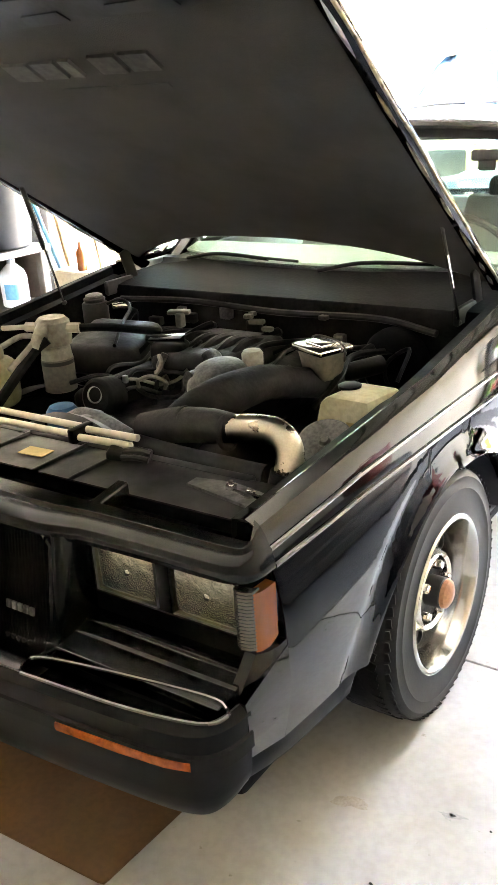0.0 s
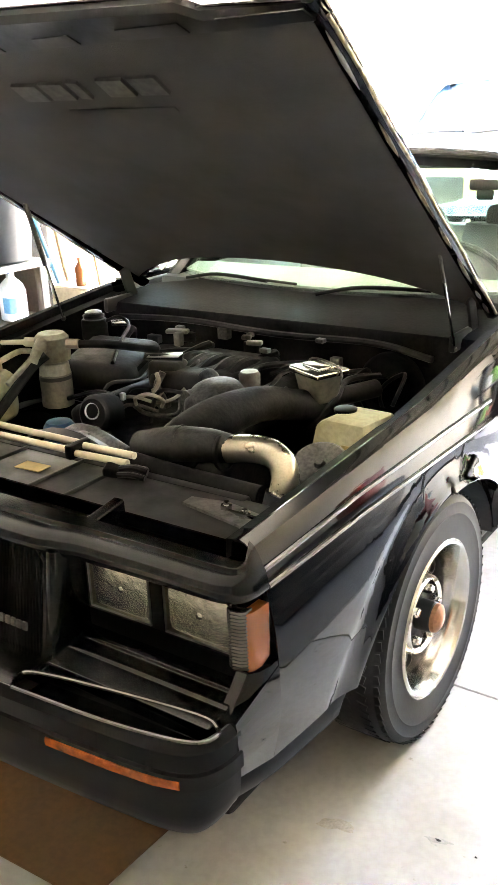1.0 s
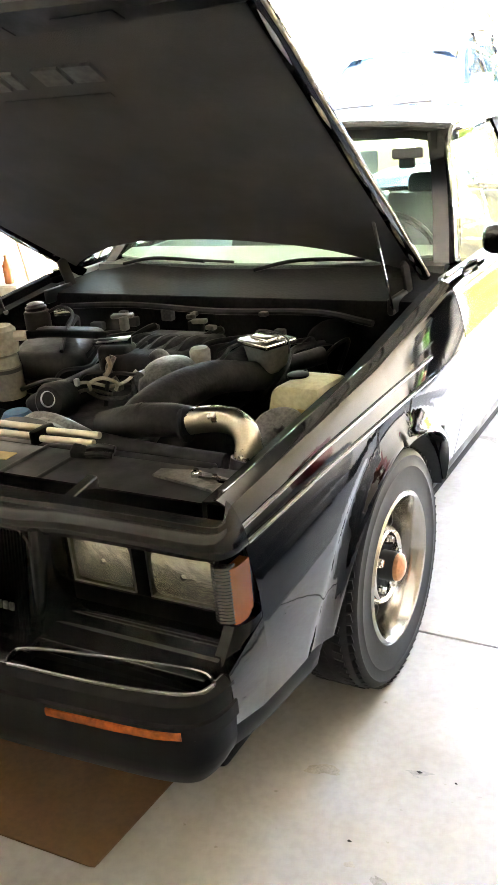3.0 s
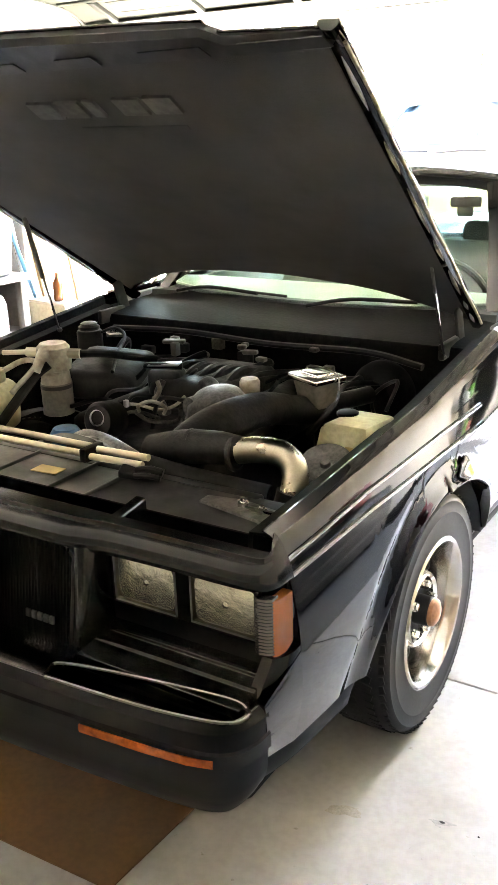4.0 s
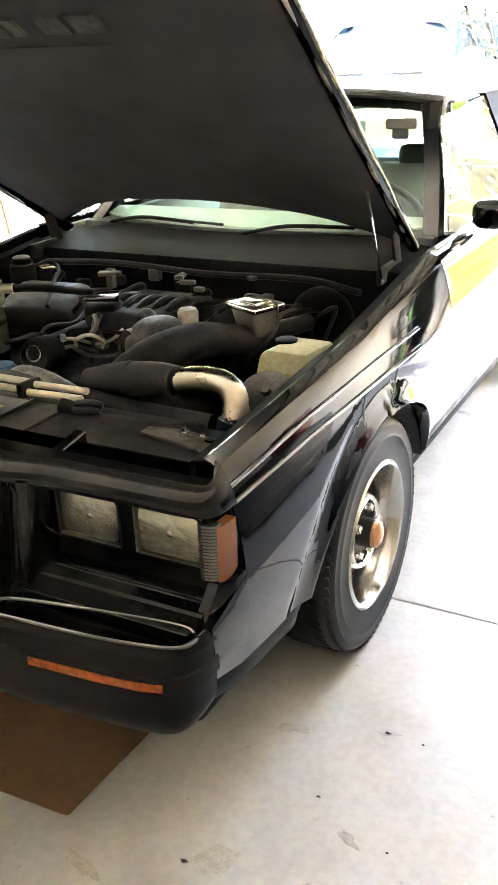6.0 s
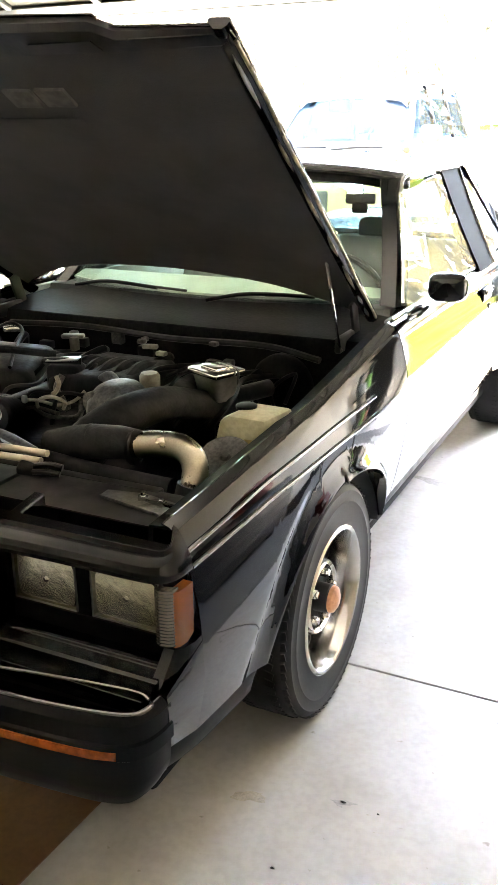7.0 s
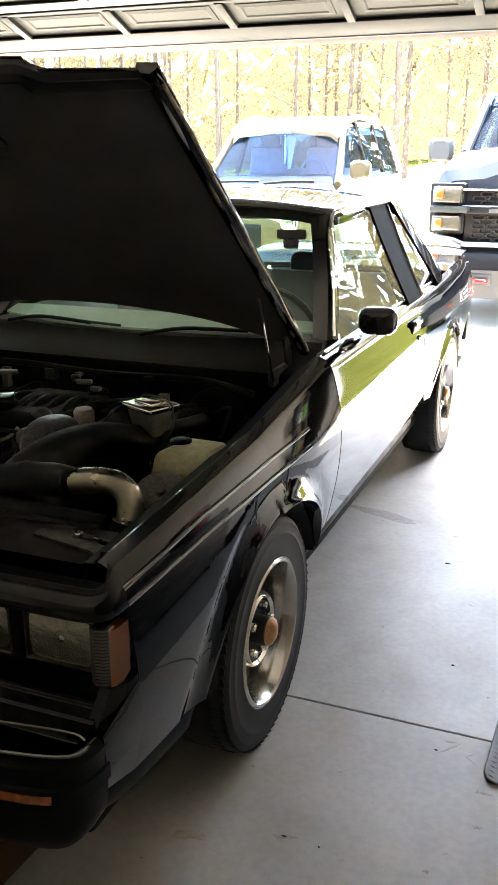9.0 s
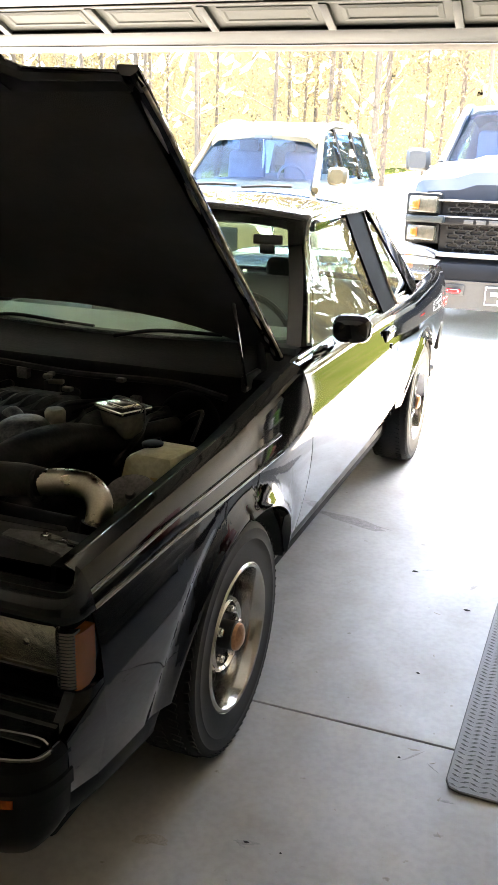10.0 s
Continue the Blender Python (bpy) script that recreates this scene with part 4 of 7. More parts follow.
for s in (1, -1):
    for xa in (0.5245, 0.7105):
        lamp = part("headlamp", bm_new(), M_satin, car, "rectangular sealed-beam headlamp")
        bm = bm_new()
        cx = s * xa
        # bezel ring
        outer = [(-0.076, -0.052), (0.076, -0.052), (0.076, 0.052), (-0.076, 0.052)]
        rows = []
        for k, dy in ((1.0, 0.0), (1.0, -0.014), (0.985, -0.016), (0.975, -0.005)):
            rows.append([(cx + a * k, -0.786 + dy, 0.708 + b * k) for a, b in outer])
        rings(bm, rows, True, False)
        lamp.data = to_mesh(bm, "headlamp", M_satin, 30)
        bm = bm_new()
        rows = []
        for k, dy in ((0.90, -0.004), (0.88, 0.002), (0.80, 0.010), (0.62, 0.019), (0.34, 0.027), (0.08, 0.030)):
            rows.append([(cx + 0.076 * k * (abs(math.cos(a)) ** (0.22 + 0.6 * (1 - k))) * math.copysign(1, math.cos(a)), -0.79 + dy, 0.708 + 0.052 * k * (abs(math.sin(a)) ** (0.22 + 0.6 * (1 - k))) * math.copysign(1, math.sin(a))) for a in np.linspace(0.1, TAU + 0.1, 32, endpoint=False)])
        rings(bm, rows, True, True)
        part("reflector", bm, M_reflector, lamp, "silvered reflector")
        bm = bm_new()
        rings(bm, [[(cx + a * k, -0.790 + dy, 0.708 + b * k) for a, b in outer] for k, dy in ((0.98, -0.006), (0.90, -0.003), (0.88, 0.001))], True, False)
        part("reflector_rim", bm, M_truck_lamp, lamp, "grey border of the reflector")
        bm = bm_new()
        lathe(bm, [(0.012, 0), (0.014, 0.012), (0.006, 0.020), (0.0, 0.021)], 14, Matrix.Translation((cx, -0.775, 0.708)) @ turned((0, -1, 0)))
        part("bulb_shield", bm, M_chrome, lamp)
        bm = bm_new()
        rows = []
        for z in np.linspace(-0.049, 0.049, 12):
            rows.append([(cx + x, -0.800 - 0.005 * (1 - (x / 0.076) ** 2) - 0.0012 * (i % 2), 0.708 + z) for i, x in enumerate(np.linspace(-0.073, 0.073, 25))])
        shell(bm, rows, 0.003, (0, 1, 0))
        lens = part("lens", bm, M_lampglass, lamp, "clear fluted glass lens")
        lens.visible_shadow = False
    marker = part("corner_lamp", bm_new(), M_ribbed, car, "wrap-round corner lamp, ribbed clear and amber")
    bm = bm_new()
    line = [(s * 0.783, -0.808), (s * 0.796, -0.816), (s * 0.811, -0.813), (s * 0.820, -0.806)]
    rows = []
    for k in range(35):
        rows.append([(x + s * 0.002 * (k % 2) * (i > 1), y - 0.0016 * (k % 2), 0.640 + 0.0034 * k) for i, (x, y) in enumerate(line)])
    shell(bm, rows, 0.02, (0, 1, 0))
    marker.data = to_mesh(bm, "corner_lamp", M_ribbed)
    bm = bm_new()
    line = [(s * 0.821, -0.805), (s * 0.827, -0.797), (s * 0.830, -0.780), (s * 0.831, -0.752)]
    rows = [[(x, y, z + (0.012 if (y > -0.77 and z < 0.7) else 0)) for x, y in line] for z in np.linspace(0.636, 0.752, 7)]
    shell(bm, rows, 0.02, (-s, 0, 0))
    part("amber_lens", bm, M_orange, marker, "amber side lens")

bumper = part("front_bumper", bm_new(), M_trim, car, "black front bumper with amber signal lamps")
half = [(0.0, -1.030), (0.25, -1.026), (0.45, -1.017), (0.66, -1.000), (0.755, -0.988), (0.806, -0.972), (0.834, -0.945), (0.846, -0.908), (0.848, -0.872)]
plan = smooth_plan(half, 4)
BUMPER = ((0.022, 0.560), (0.021, 0.584), (0.014, 0.588), (0.006, 0.583), (0.0, 0.572), (0.001, 0.536), (-0.003, 0.531), (-0.003, 0.503), (0.003, 0.498), (0.006, 0.440), (0.010, 0.418), (0.018, 0.396), (0.026, 0.386), (0.030, 0.392), (0.026, 0.55))
rows = []
for i, (x, y) in enumerate(plan):
    a, b = Vector(plan[max(i - 1, 0)]), Vector(plan[min(i + 1, len(plan) - 1)])
    d = (b - a).normalized()
    n = Vector((d.y, -d.x))
    lift = 1 - 0.22 * min(max((y + 0.99) / 0.11, 0.0), 1.0)      # the lower edge rises round the corner
    rows.append([(x - n.x * i2, y - n.y * i2, z if z > 0.5 else 0.5 + (z - 0.5) * lift) for i2, z in BUMPER])
bm = bm_new()
rings(bm, rows, True, True)
bumper.data = to_mesh(bm, "front_bumper", M_trim, 30)
for s in (1, -1):
    # recessed top slot with a rounded rim
    bm = bm_new()
    rim_line = [(s * 0.440, -1.004), (s * 0.643, -0.988), (s * 0.770, -0.967), (s * 0.820, -0.948), (s * 0.834, -0.922), (s * 0.822, -0.902), (s * 0.772, -0.893), (s * 0.579, -0.922), (s * 0.440, -0.952), (s * 0.425, -0.978)]
    tube(bm, [(x, y, 0.588) for x, y in rim_line + rim_line[:1]], 0.0045, 8, 4, False)
    part("slot_rim", bm, M_crease, bumper, "raised rim of the bumper slot")
    # Near-black sheet painted as the shade within the bumper slot.
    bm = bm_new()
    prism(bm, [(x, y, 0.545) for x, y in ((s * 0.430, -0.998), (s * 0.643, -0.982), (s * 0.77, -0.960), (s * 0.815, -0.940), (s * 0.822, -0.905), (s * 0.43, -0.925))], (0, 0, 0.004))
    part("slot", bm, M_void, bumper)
    bm = bm_new()
    rows = []
    for x in np.linspace(0.526, 0.798, 13):
        y = lerp(x, [p[0] for p in half], [p[1] for p in half]) - 0.002
        rows.append([(s * x, y + 0.01, 0.504), (s * x, y - 0.004, 0.506), (s * x, y - 0.006, 0.515), (s * x, y - 0.004, 0.523), (s * x, y + 0.01, 0.525)])
    rings(bm, rows, True, True)
    part("signal_lamp", bm, M_amber, bumper, "long narrow amber signal lamp")
bm = bm_new()
rows = [[(x * 0.84, y + 0.26 + dy, z) for dy, z in ((-0.03, 0.40), (-0.02, 0.28), (0.0, 0.225), (0.02, 0.225), (0.02, 0.40))] for x, y in plan]
rings(bm, rows, True, True)
part("air_dam", bm, M_pillar, car)
bm = bm_new()
box(bm, (0, -0.955, 0.580), (0.85, 0.10, 0.010), 0.003)
part("bumper_top_plate", bm, M_header, car)
for s in (1, -1):
    bm = bm_new()
    rows = []
    for y in np.linspace(-0.882, -0.745, 7):
        x = 0.846 + 0.001 * ((-0.745 - y) / 0.137)
        rows.append([(s * (x - 0.002), y, 0.625 - 0.26 * (-0.745 - y)), (s * x, y, 0.58), (s * (x + 0.002), y, 0.54), (s * (x - 0.006), y, 0.49), (s * (x - 0.020), y, 0.420 + 0.30 * (-0.745 - y))])
    shell(bm, rows, 0.02, (-s, 0, 0))
    part("fender_extension", bm, M_paint, car)
bm = bm_new()
box(bm, (0, 1.6, 0.255), (1.44, 4.7, 0.07), 0.02)
for c in (0.66, -0.66):
    box(bm, (c, -0.60, 0.40), (0.16, 0.24, 0.16), 0.03)
    box(bm, (c * 0.62, 1.45, 0.215), (0.10, 2.2, 0.05), 0.02)
part("underbody", bm, M_cowl, car)
bm = bm_new()
box(bm, (0, -0.02, 0.235), (1.16, 0.34, 0.12), 0.03)
box(bm, (0, -0.42, 0.245), (0.70, 0.30, 0.10), 0.03)
part("crossmember", bm, M_iron, car)
bm = bm_new()
box(bm, (0, 3.45, 0.27), (0.95, 0.62, 0.16), 0.04)
part("fuel_tank", bm, M_iron, car)
for c in (0.28, -0.28):
    bm = bm_new()
    tube(bm, [(c * 0.6, 0.4, 0.22), (c * 0.8, 1.2, 0.20), (c, 2.0, 0.20), (c * 1.3, 2.6, 0.30), (c * 1.9, 3.3, 0.24), (c * 2.0, 4.05, 0.27)], 0.032, 10, 5)
    part("exhaust_pipe", bm, M_iron, car)
for y in (0.0, WB):
    bm = bm_new()
    tube(bm, [(-0.66, y, WZ), (0.66, y, WZ)], 0.05, 10, 1)
    part("axle", bm, M_iron, car)

# ---- raised hood ----
HA = Vector((0, -0.8386, 0.5447))           # up along the hood
HN = Vector((0, 0.5447, 0.8386))            # out of its upper side
HO = Vector((0, 0.702, 0.949))


def hood_at(x, u, h=0.0):
    return HO + Vector((x, 0, 0)) + HA * u + HN * h


def hood_half(u):
    return 0.700 + 0.082 * u / 1.4


def hood_rear(x):
    return 0.265 * (1 - min(abs(x) / 0.70, 1) ** 2.4)


def hood_front(x):
    a = abs(x)
    return 1.392 + 0.042 * (1 - min(a, 0.78) / 0.78) + (0.026 if a < 0.51 else 0.0)


hood = part("hood", bm_new(), M_paint, car, "raised black hood with a felt-lined underside")
bm = bm_new()
rows = []
for v in np.linspace(0, 1, 25):
    row = []
    for t in np.concatenate([np.linspace(-1, -0.655, 8), np.linspace(-0.645, 0.645, 22), np.linspace(0.655, 1, 8)]):
        x = t * hood_half(1.4 * v)
        u = hood_rear(x) * (1 - v) + hood_front(x) * v
        x = t * hood_half(u)
        h = 0.016 + 0.006 * (1 - t * t) - 0.009 * max(0, (abs(t) - 0.95) / 0.05) ** 2 + (0.006 if abs(t) < 0.65 else 0)
        h -= 0.012 * max(0, (v - 0.95) / 0.05) ** 2
        row.append(hood_at(x, u, h))
    rows.append(row)
shell(bm, rows, 0.004, -HN)
hood.data = to_mesh(bm, "hood", M_paint)
bm = bm_new()
rows = []
for v in np.linspace(0, 1, 13):
    row = []
    for t in np.linspace(-1, 1, 25):
        x = t * 0.955 * hood_half(1.4 * v)
        u = (hood_rear(x) + 0.02) * (1 - v) + 1.352 * v
        row.append(hood_at(t * 0.955 * hood_half(u), u, -0.002 - 0.006 * math.sin(3 * v + t) * math.sin(5 * t) ** 2 + 0.010 * (1 - t * t)))
    rows.append(row)
shell(bm, rows, 0.006, HN)
part("liner", bm, M_liner, hood, "black felt hood liner")
# pressed steel frame: sides and front bar
for s in (1, -1):
    bm = bm_new()
    rows = []
    for u in np.linspace(0.0, 1.40, 24):
        w = hood_half(u)
        rows.append([hood_at(s * (w - 0.045), u, 0.004), hood_at(s * (w - 0.030), u, -0.010), hood_at(s * (w - 0.012), u, -0.012), hood_at(s * (w - 0.003), u, -0.004), hood_at(s * (w + 0.001), u, 0.003), hood_at(s * (w - 0.002), u, 0.012), hood_at(s * (w - 0.045), u, 0.014)])
    rings(bm, rows)
    part("side_flange", bm, M_paint, hood, "glossy black side flange")
    # Pale strips and a cream line paint the highlights of the flange edge.
    for k, (u0, u1) in enumerate(((0.05, 0.12), (0.15, 0.21), (0.26, 0.42), (0.48, 0.60), (0.64, 0.86), (0.92, 1.05), (1.16, 1.33))):
        bm = bm_new()
        w0, w1 = hood_half(u0) - 0.016, hood_half(u1) - 0.016
        tube(bm, [hood_at(s * w0, u0, -0.008), hood_at(s * (w0 + w1) / 2, (u0 + u1) / 2, -0.011), hood_at(s * w1, u1, -0.008)], [0.004, 0.006, 0.004], 6, 4)
        part("edge_glint_strip", bm, M_silver_badge if k in (0, 1, 6) else M_edge, hood, "pale strip drawn for the lit flange edge and its tan spots")
    bm = bm_new()
    tube(bm, [hood_at(s * (hood_half(u) - 0.001), u, -0.003 + 0.002 * math.sin(17 * u)) for u in np.linspace(0.02, 1.36, 26)], 0.0045, 6, 1)
    part("edge_glint_line", bm, M_edge, hood, "cream line drawn as the highlight along the hood edge")
bm = bm_new()
rows = []
for x in np.linspace(-0.775, 0.775, 40):
    uf = hood_front(x)
    rows.append([hood_at(x, 1.335, 0.004), hood_at(x, 1.352, -0.010), hood_at(x, uf - 0.018, -0.012), hood_at(x, uf - 0.004, -0.002), hood_at(x, uf - 0.006, 0.012), hood_at(x, 1.335, 0.014)])
rings(bm, rows)
part("front_rail", bm, M_satin, hood, "black pressed front rail")
for xc, w in ((0.66, 0.20), (0.41, 0.17), (0.16, 0.12), (-0.05, 0.10), (-0.30, 0.12), (-0.56, 0.2)):
    bm = bm_new()
    prism(bm, [hood_at(xc - w / 2, 1.362, -0.0125), hood_at(xc + w / 2, 1.362, -0.0125), hood_at(xc + w / 2 - 0.01, 1.392, -0.0135), hood_at(xc - w / 2 + 0.01, 1.392, -0.0135)], HN * -0.003)
    part("rail_recess", bm, M_satin, hood, smooth=False)
# blank bars where the liner carries printed lettering
for k in range(5):
    bm = bm_new()
    x0 = -0.118 + 0.088 * k
    wide = (0.075, 0.07, 0.03, 0.072, 0.075)[k]
    prism(bm, [hood_at(x0, 1.178, -0.010), hood_at(x0 + wide, 1.174, -0.010), hood_at(x0 + wide, 1.234, -0.010), hood_at(x0, 1.238, -0.010)], HN * 0.008)
    part("lettering_bar", bm, M_lettering, hood, "faded grey printed bar", smooth=False)
bm = bm_new()
prism(bm, [hood_at(-0.02, 1.122, -0.008), hood_at(0.29, 1.112, -0.008), hood_at(0.29, 1.130, -0.008), hood_at(-0.02, 1.138, -0.008)], HN * -0.002)
part("lettering_line", bm, M_liner, hood, "faint printed line", smooth=False)
for pts in (((0.66, 0.47, 0.895), (0.66, 0.380, 1.098), (0.66, 0.332, 1.205)), ((-0.68, 0.275, 0.90), (-0.68, 0.22, 1.09), (-0.68, 0.165, 1.29))):
    a, b, c = (Vector(p) for p in pts)
    strut = part("hood_strut", bm_new(), M_satin, hood, "thin grey gas strut with a bright rod")
    bm = bm_new()
    tube(bm, [b, c], 0.0046 if a.x > 0 else 0.0085, 12, 1)
    strut.data = to_mesh(bm, "hood_strut", M_steel)
    bm = bm_new()
    tube(bm, [a, b], 0.0045, 10, 1)
    part("rod", bm, M_chrome, strut)
    for p in (a, c):
        bm = bm_new()
        bmesh.ops.create_uvsphere(bm, u_segments=10, v_segments=8, radius=0.009, matrix=Matrix.Translation(p))
        part("ball_joint", bm, M_steel, strut)
for s in (1, -1):
    bm = bm_new()
    box(bm, (s * 0.66, 0.60, 0.96), (0.012, 0.05, 0.14), 0.005, pose(0, 0, 0, 20, 0, 0))
    box(bm, (s * 0.655, 0.53, 0.91), (0.02, 0.14, 0.05), 0.006)
    part("hinge", bm, M_satin, hood, "black hood hinge")

# ---- cowl and wipers ----
bm = bm_new()
rows = []
for x in np.linspace(-0.74, 0.74, 25):
    b = ws_base(x)
    rows.append([(x, 0.50, 0.45), (x, 0.505, 0.90), (x, 0.515, 0.915), (x, 0.56, 0.922), (x, b.y - 0.10, 0.930), (x, b.y - 0.03, 0.945), (x, b.y + 0.005, 0.958), (x, b.y + 0.02, 0.94)])
rings(bm, rows, False, False)
part("firewall_and_cowl", bm, M_cowl, car, "dusty black cowl and firewall")
for x0, x1 in ((-0.55, -0.02), (0.08, 0.56)):
    wiper = part("wiper", bm_new(), M_trim, car, "black wiper arm and blade")
    bm = bm_new()
    a, b = ws_base(x0), ws_base(x1)
    tube(bm, [a + Vector((0, -0.05, 0.0)), a.lerp(b, 0.3) + Vector((0, -0.035, 0.025)), a.lerp(b, 0.75) + Vector((0, -0.02, 0.02))], 0.007, 8, 5)
    wiper.data = to_mesh(bm, "wiper", M_trim)
    bm = bm_new()
    tube(bm, [a.lerp(b, 0.4) + Vector((0, -0.02, 0.02)), a.lerp(b, 0.75) + Vector((0, -0.02, 0.022)), b + Vector((0, -0.01, 0.02))], 0.005, 6, 3)
    part("blade", bm, M_rubber, wiper)

# ---- cabin ----
bm = bm_new()
rows = [[(x, y, z) for y, z in ((0.80, 0.80), (0.84, 0.955), (1.00, 0.965), (1.12, 0.93), (1.15, 0.80), (1.10, 0.60))] for x in np.linspace(-0.70, 0.70, 9)]
rings(bm, rows, True, True)
dash = part("dashboard", bm, M_dash, car, "dark vinyl dashboard under a pale dash mat")
bm = bm_new()
rows = [[(x, ws_base(x).y + 0.02, 0.968), (x, 0.99, 0.985), (x, 1.12, 0.965)] for x in np.linspace(-0.64, 0.64, 13)]
shell(bm, rows, 0.008, (0, 0, 1))
part("dash_mat", bm, M_dashpad, dash, "pale cloth dash mat")
bm = bm_new()
box(bm, (0, 2.0, 0.40), (1.38, 2.4, 0.06), 0.01)
part("cabin_floor", bm, M_dash, car)
for s in (1, -1):
    bm = bm_new()
    box(bm, (s * 0.735, 1.5, 0.70), (0.03, 1.6, 0.5), 0.01)
    part("door_card", bm, M_cabin, car)
sw = part("steering_wheel", bm_new(), M_dash, car, "dark steering wheel")
bm = bm_new()
mm = Matrix.Translation((0.37, 1.24, 0.92)) @ turned((0, 0.9, 0.45))
tube(bm, [mm @ Vector((0.18 * math.cos(a), 0.18 * math.sin(a), 0)) for a in np.linspace(0, TAU, 33)], 0.013, 8, 1)
for a in (0.0, math.pi, -math.pi / 2):
    tube(bm, [mm @ Vector((0, 0, -0.01)), mm @ Vector((0.18 * math.cos(a), 0.18 * math.sin(a), 0))], 0.012, 6, 1)
lathe(bm, [(0.05, -0.03), (0.055, 0.0), (0.03, 0.02), (0, 0.022)], 16, mm)
sw.data = to_mesh(bm, "steering_wheel", M_dash)


def car_seat(x, y, w=0.50):
    seat = part("seat", bm_new(), M_cabin, car, "grey cloth bucket seat with a headrest")
    bm = bm_new()
    box(bm, (x, y, 0.55), (w, 0.52, 0.18), 0.06, None, 3)
    seat.data = to_mesh(bm, "seat", M_cabin)
    bm = bm_new()
    rows = []
    for k in np.linspace(0, 1, 7):
        z = 0.58 + 0.50 * k
        hw = w / 2 * (0.96 - 0.16 * k ** 2)
        yy = y + 0.20 + 0.16 * k
        rows.append([(x + hw * math.cos(a) * 1.0, yy + 0.07 * math.sin(a), z) for a in np.linspace(0, TAU, 20, endpoint=False)])
    rings(bm, rows)
    part("backrest", bm, M_cabin, seat)
    bm = bm_new()
    box(bm, (x, y + 0.38, 1.105), (0.24, 0.08, 0.10), 0.035, None, 3)
    part("headrest", bm, M_dash, seat)


car_seat(0.37, 1.42), car_seat(-0.37, 1.42)
bm = bm_new()
box(bm, (0, 2.42, 0.55), (1.2, 0.5, 0.2), 0.06, None, 3)
box(bm, (0, 2.72, 0.76), (1.2, 0.14, 0.40), 0.05, pose(0, 0, 0, -18, 0, 0), 3)
part("rear_bench", bm, M_cabin, car, "grey cloth rear bench")
bm = bm_new()
box(bm, (0.02, 1.25, 1.268), (0.20, 0.025, 0.048), 0.012, pose(0, 0, 0, -12, 0, -20), 3)
tube(bm, [(0.02, 1.25, 1.26), (0.02, 1.235, 1.30)], 0.010, 6, 1)
part("rear_view_mirror", bm, M_dash, car)
device = part("windshield_device", bm_new(), M_dash, car, "small dark box hanging behind the windshield")
bm = bm_new()
box(bm, (0.447, 1.235, 1.277), (0.112, 0.03, 0.036), 0.008, pose(0, 0, 0, -12, 0, 12), 2)
device.data = to_mesh(bm, "windshield_device", M_dash)
bm = bm_new()
box(bm, (0.445, 1.235, 1.242), (0.058, 0.03, 0.034), 0.006, pose(0, 0, 0, -12, 0, 12), 2)
part("bracket", bm, M_dash, device)

# ---- engine bay ----
engine = part("engine", bm_new(), M_iron, car, "dirty black turbocharged engine filling the bay")
bm = bm_new()
box(bm, (0.0, 0.10, 0.58), (0.56, 0.62, 0.26), 0.05, None, 3)
engine.data = to_mesh(bm, "engine", M_iron)
for sx, y in ((-1, 0.14), (1, 0.20)):
    bm = bm_new()
    box(bm, (sx * 0.22, y, 0.72), (0.16, 0.50, 0.10), 0.03, pose(0, 0, 0, 0, sx * 22, 0), 3)
    part("valve_cover", bm, M_iron, engine)
bm = bm_new()
box(bm, (-0.02, 0.26, 0.78), (0.30, 0.34, 0.10), 0.04, None, 3)
part("intake_manifold", bm, M_iron, engine)


def epart(name, bm, mat, label=""):
    return part(name, bm, mat, engine, label)


def can(bm, c, r, h, axis=(0, 0, 1), seg=24, dome=0.3):
    lathe(bm, [(r * 0.9, 0), (r, 0.004), (r, h * 0.86), (r * 0.93, h * 0.93), (r * dome, h), (0, h)], seg, Matrix.Translation(c) @ turned(axis))


for k in range(5):
    bm = bm_new()
    tube(bm, [(-0.13 + 0.055 * k, 0.12, 0.79), (-0.12 + 0.05 * k, 0.26, 0.83), (-0.12 + 0.05 * k, 0.42, 0.79)], 0.020, 10, 5)
    epart("intake_runner", bm, M_iron)
bm = bm_new()
box(bm, (-0.12, 0.15, 0.79), (0.11, 0.08, 0.12), 0.018, pose(0, 0, 0, 0, 0, 12), 3)
tube(bm, [(-0.185, 0.13, 0.855), (-0.13, 0.11, 0.868), (-0.06, 0.15, 0.862)], 0.011, 8, 5)
epart("throttle_body", bm, M_iron, "dark throttle body")
bm = bm_new()
tube(bm, [(-0.09, 0.09, 0.83), (-0.10, 0.07, 0.79), (-0.075, 0.065, 0.755), (-0.105, 0.08, 0.745)], 0.011, 8, 6)
box(bm, (-0.085, 0.07, 0.738), (0.05, 0.03, 0.022), 0.006)
epart("throttle_lever", bm, M_steel, "dull metal throttle lever")
bm = bm_new()
tube(bm, [(-0.155, 0.03, 0.74), (-0.10, -0.03, 0.755), (-0.06, -0.02, 0.735), (0.0, 0.03, 0.73), (-0.02, 0.08, 0.765)], 0.0065, 8, 8)
tube(bm, [(-0.14, -0.05, 0.70), (-0.125, -0.06, 0.755), (-0.09, -0.04, 0.765), (-0.04, 0.0, 0.74)], 0.006, 8, 8)
epart("vacuum_hose", bm, M_steel, "pale braided vacuum hose")
bm = bm_new()
box(bm, (-0.21, 0.315, 0.893), (0.075, 0.030, 0.014), 0.005, pose(0, 0, 0, 0, 0, 20))
box(bm, (-0.195, 0.30, 0.872), (0.026, 0.026, 0.045), 0.006)
epart("tee_fitting", bm, M_grimy, "pale plastic tee fitting")
bm = bm_new()
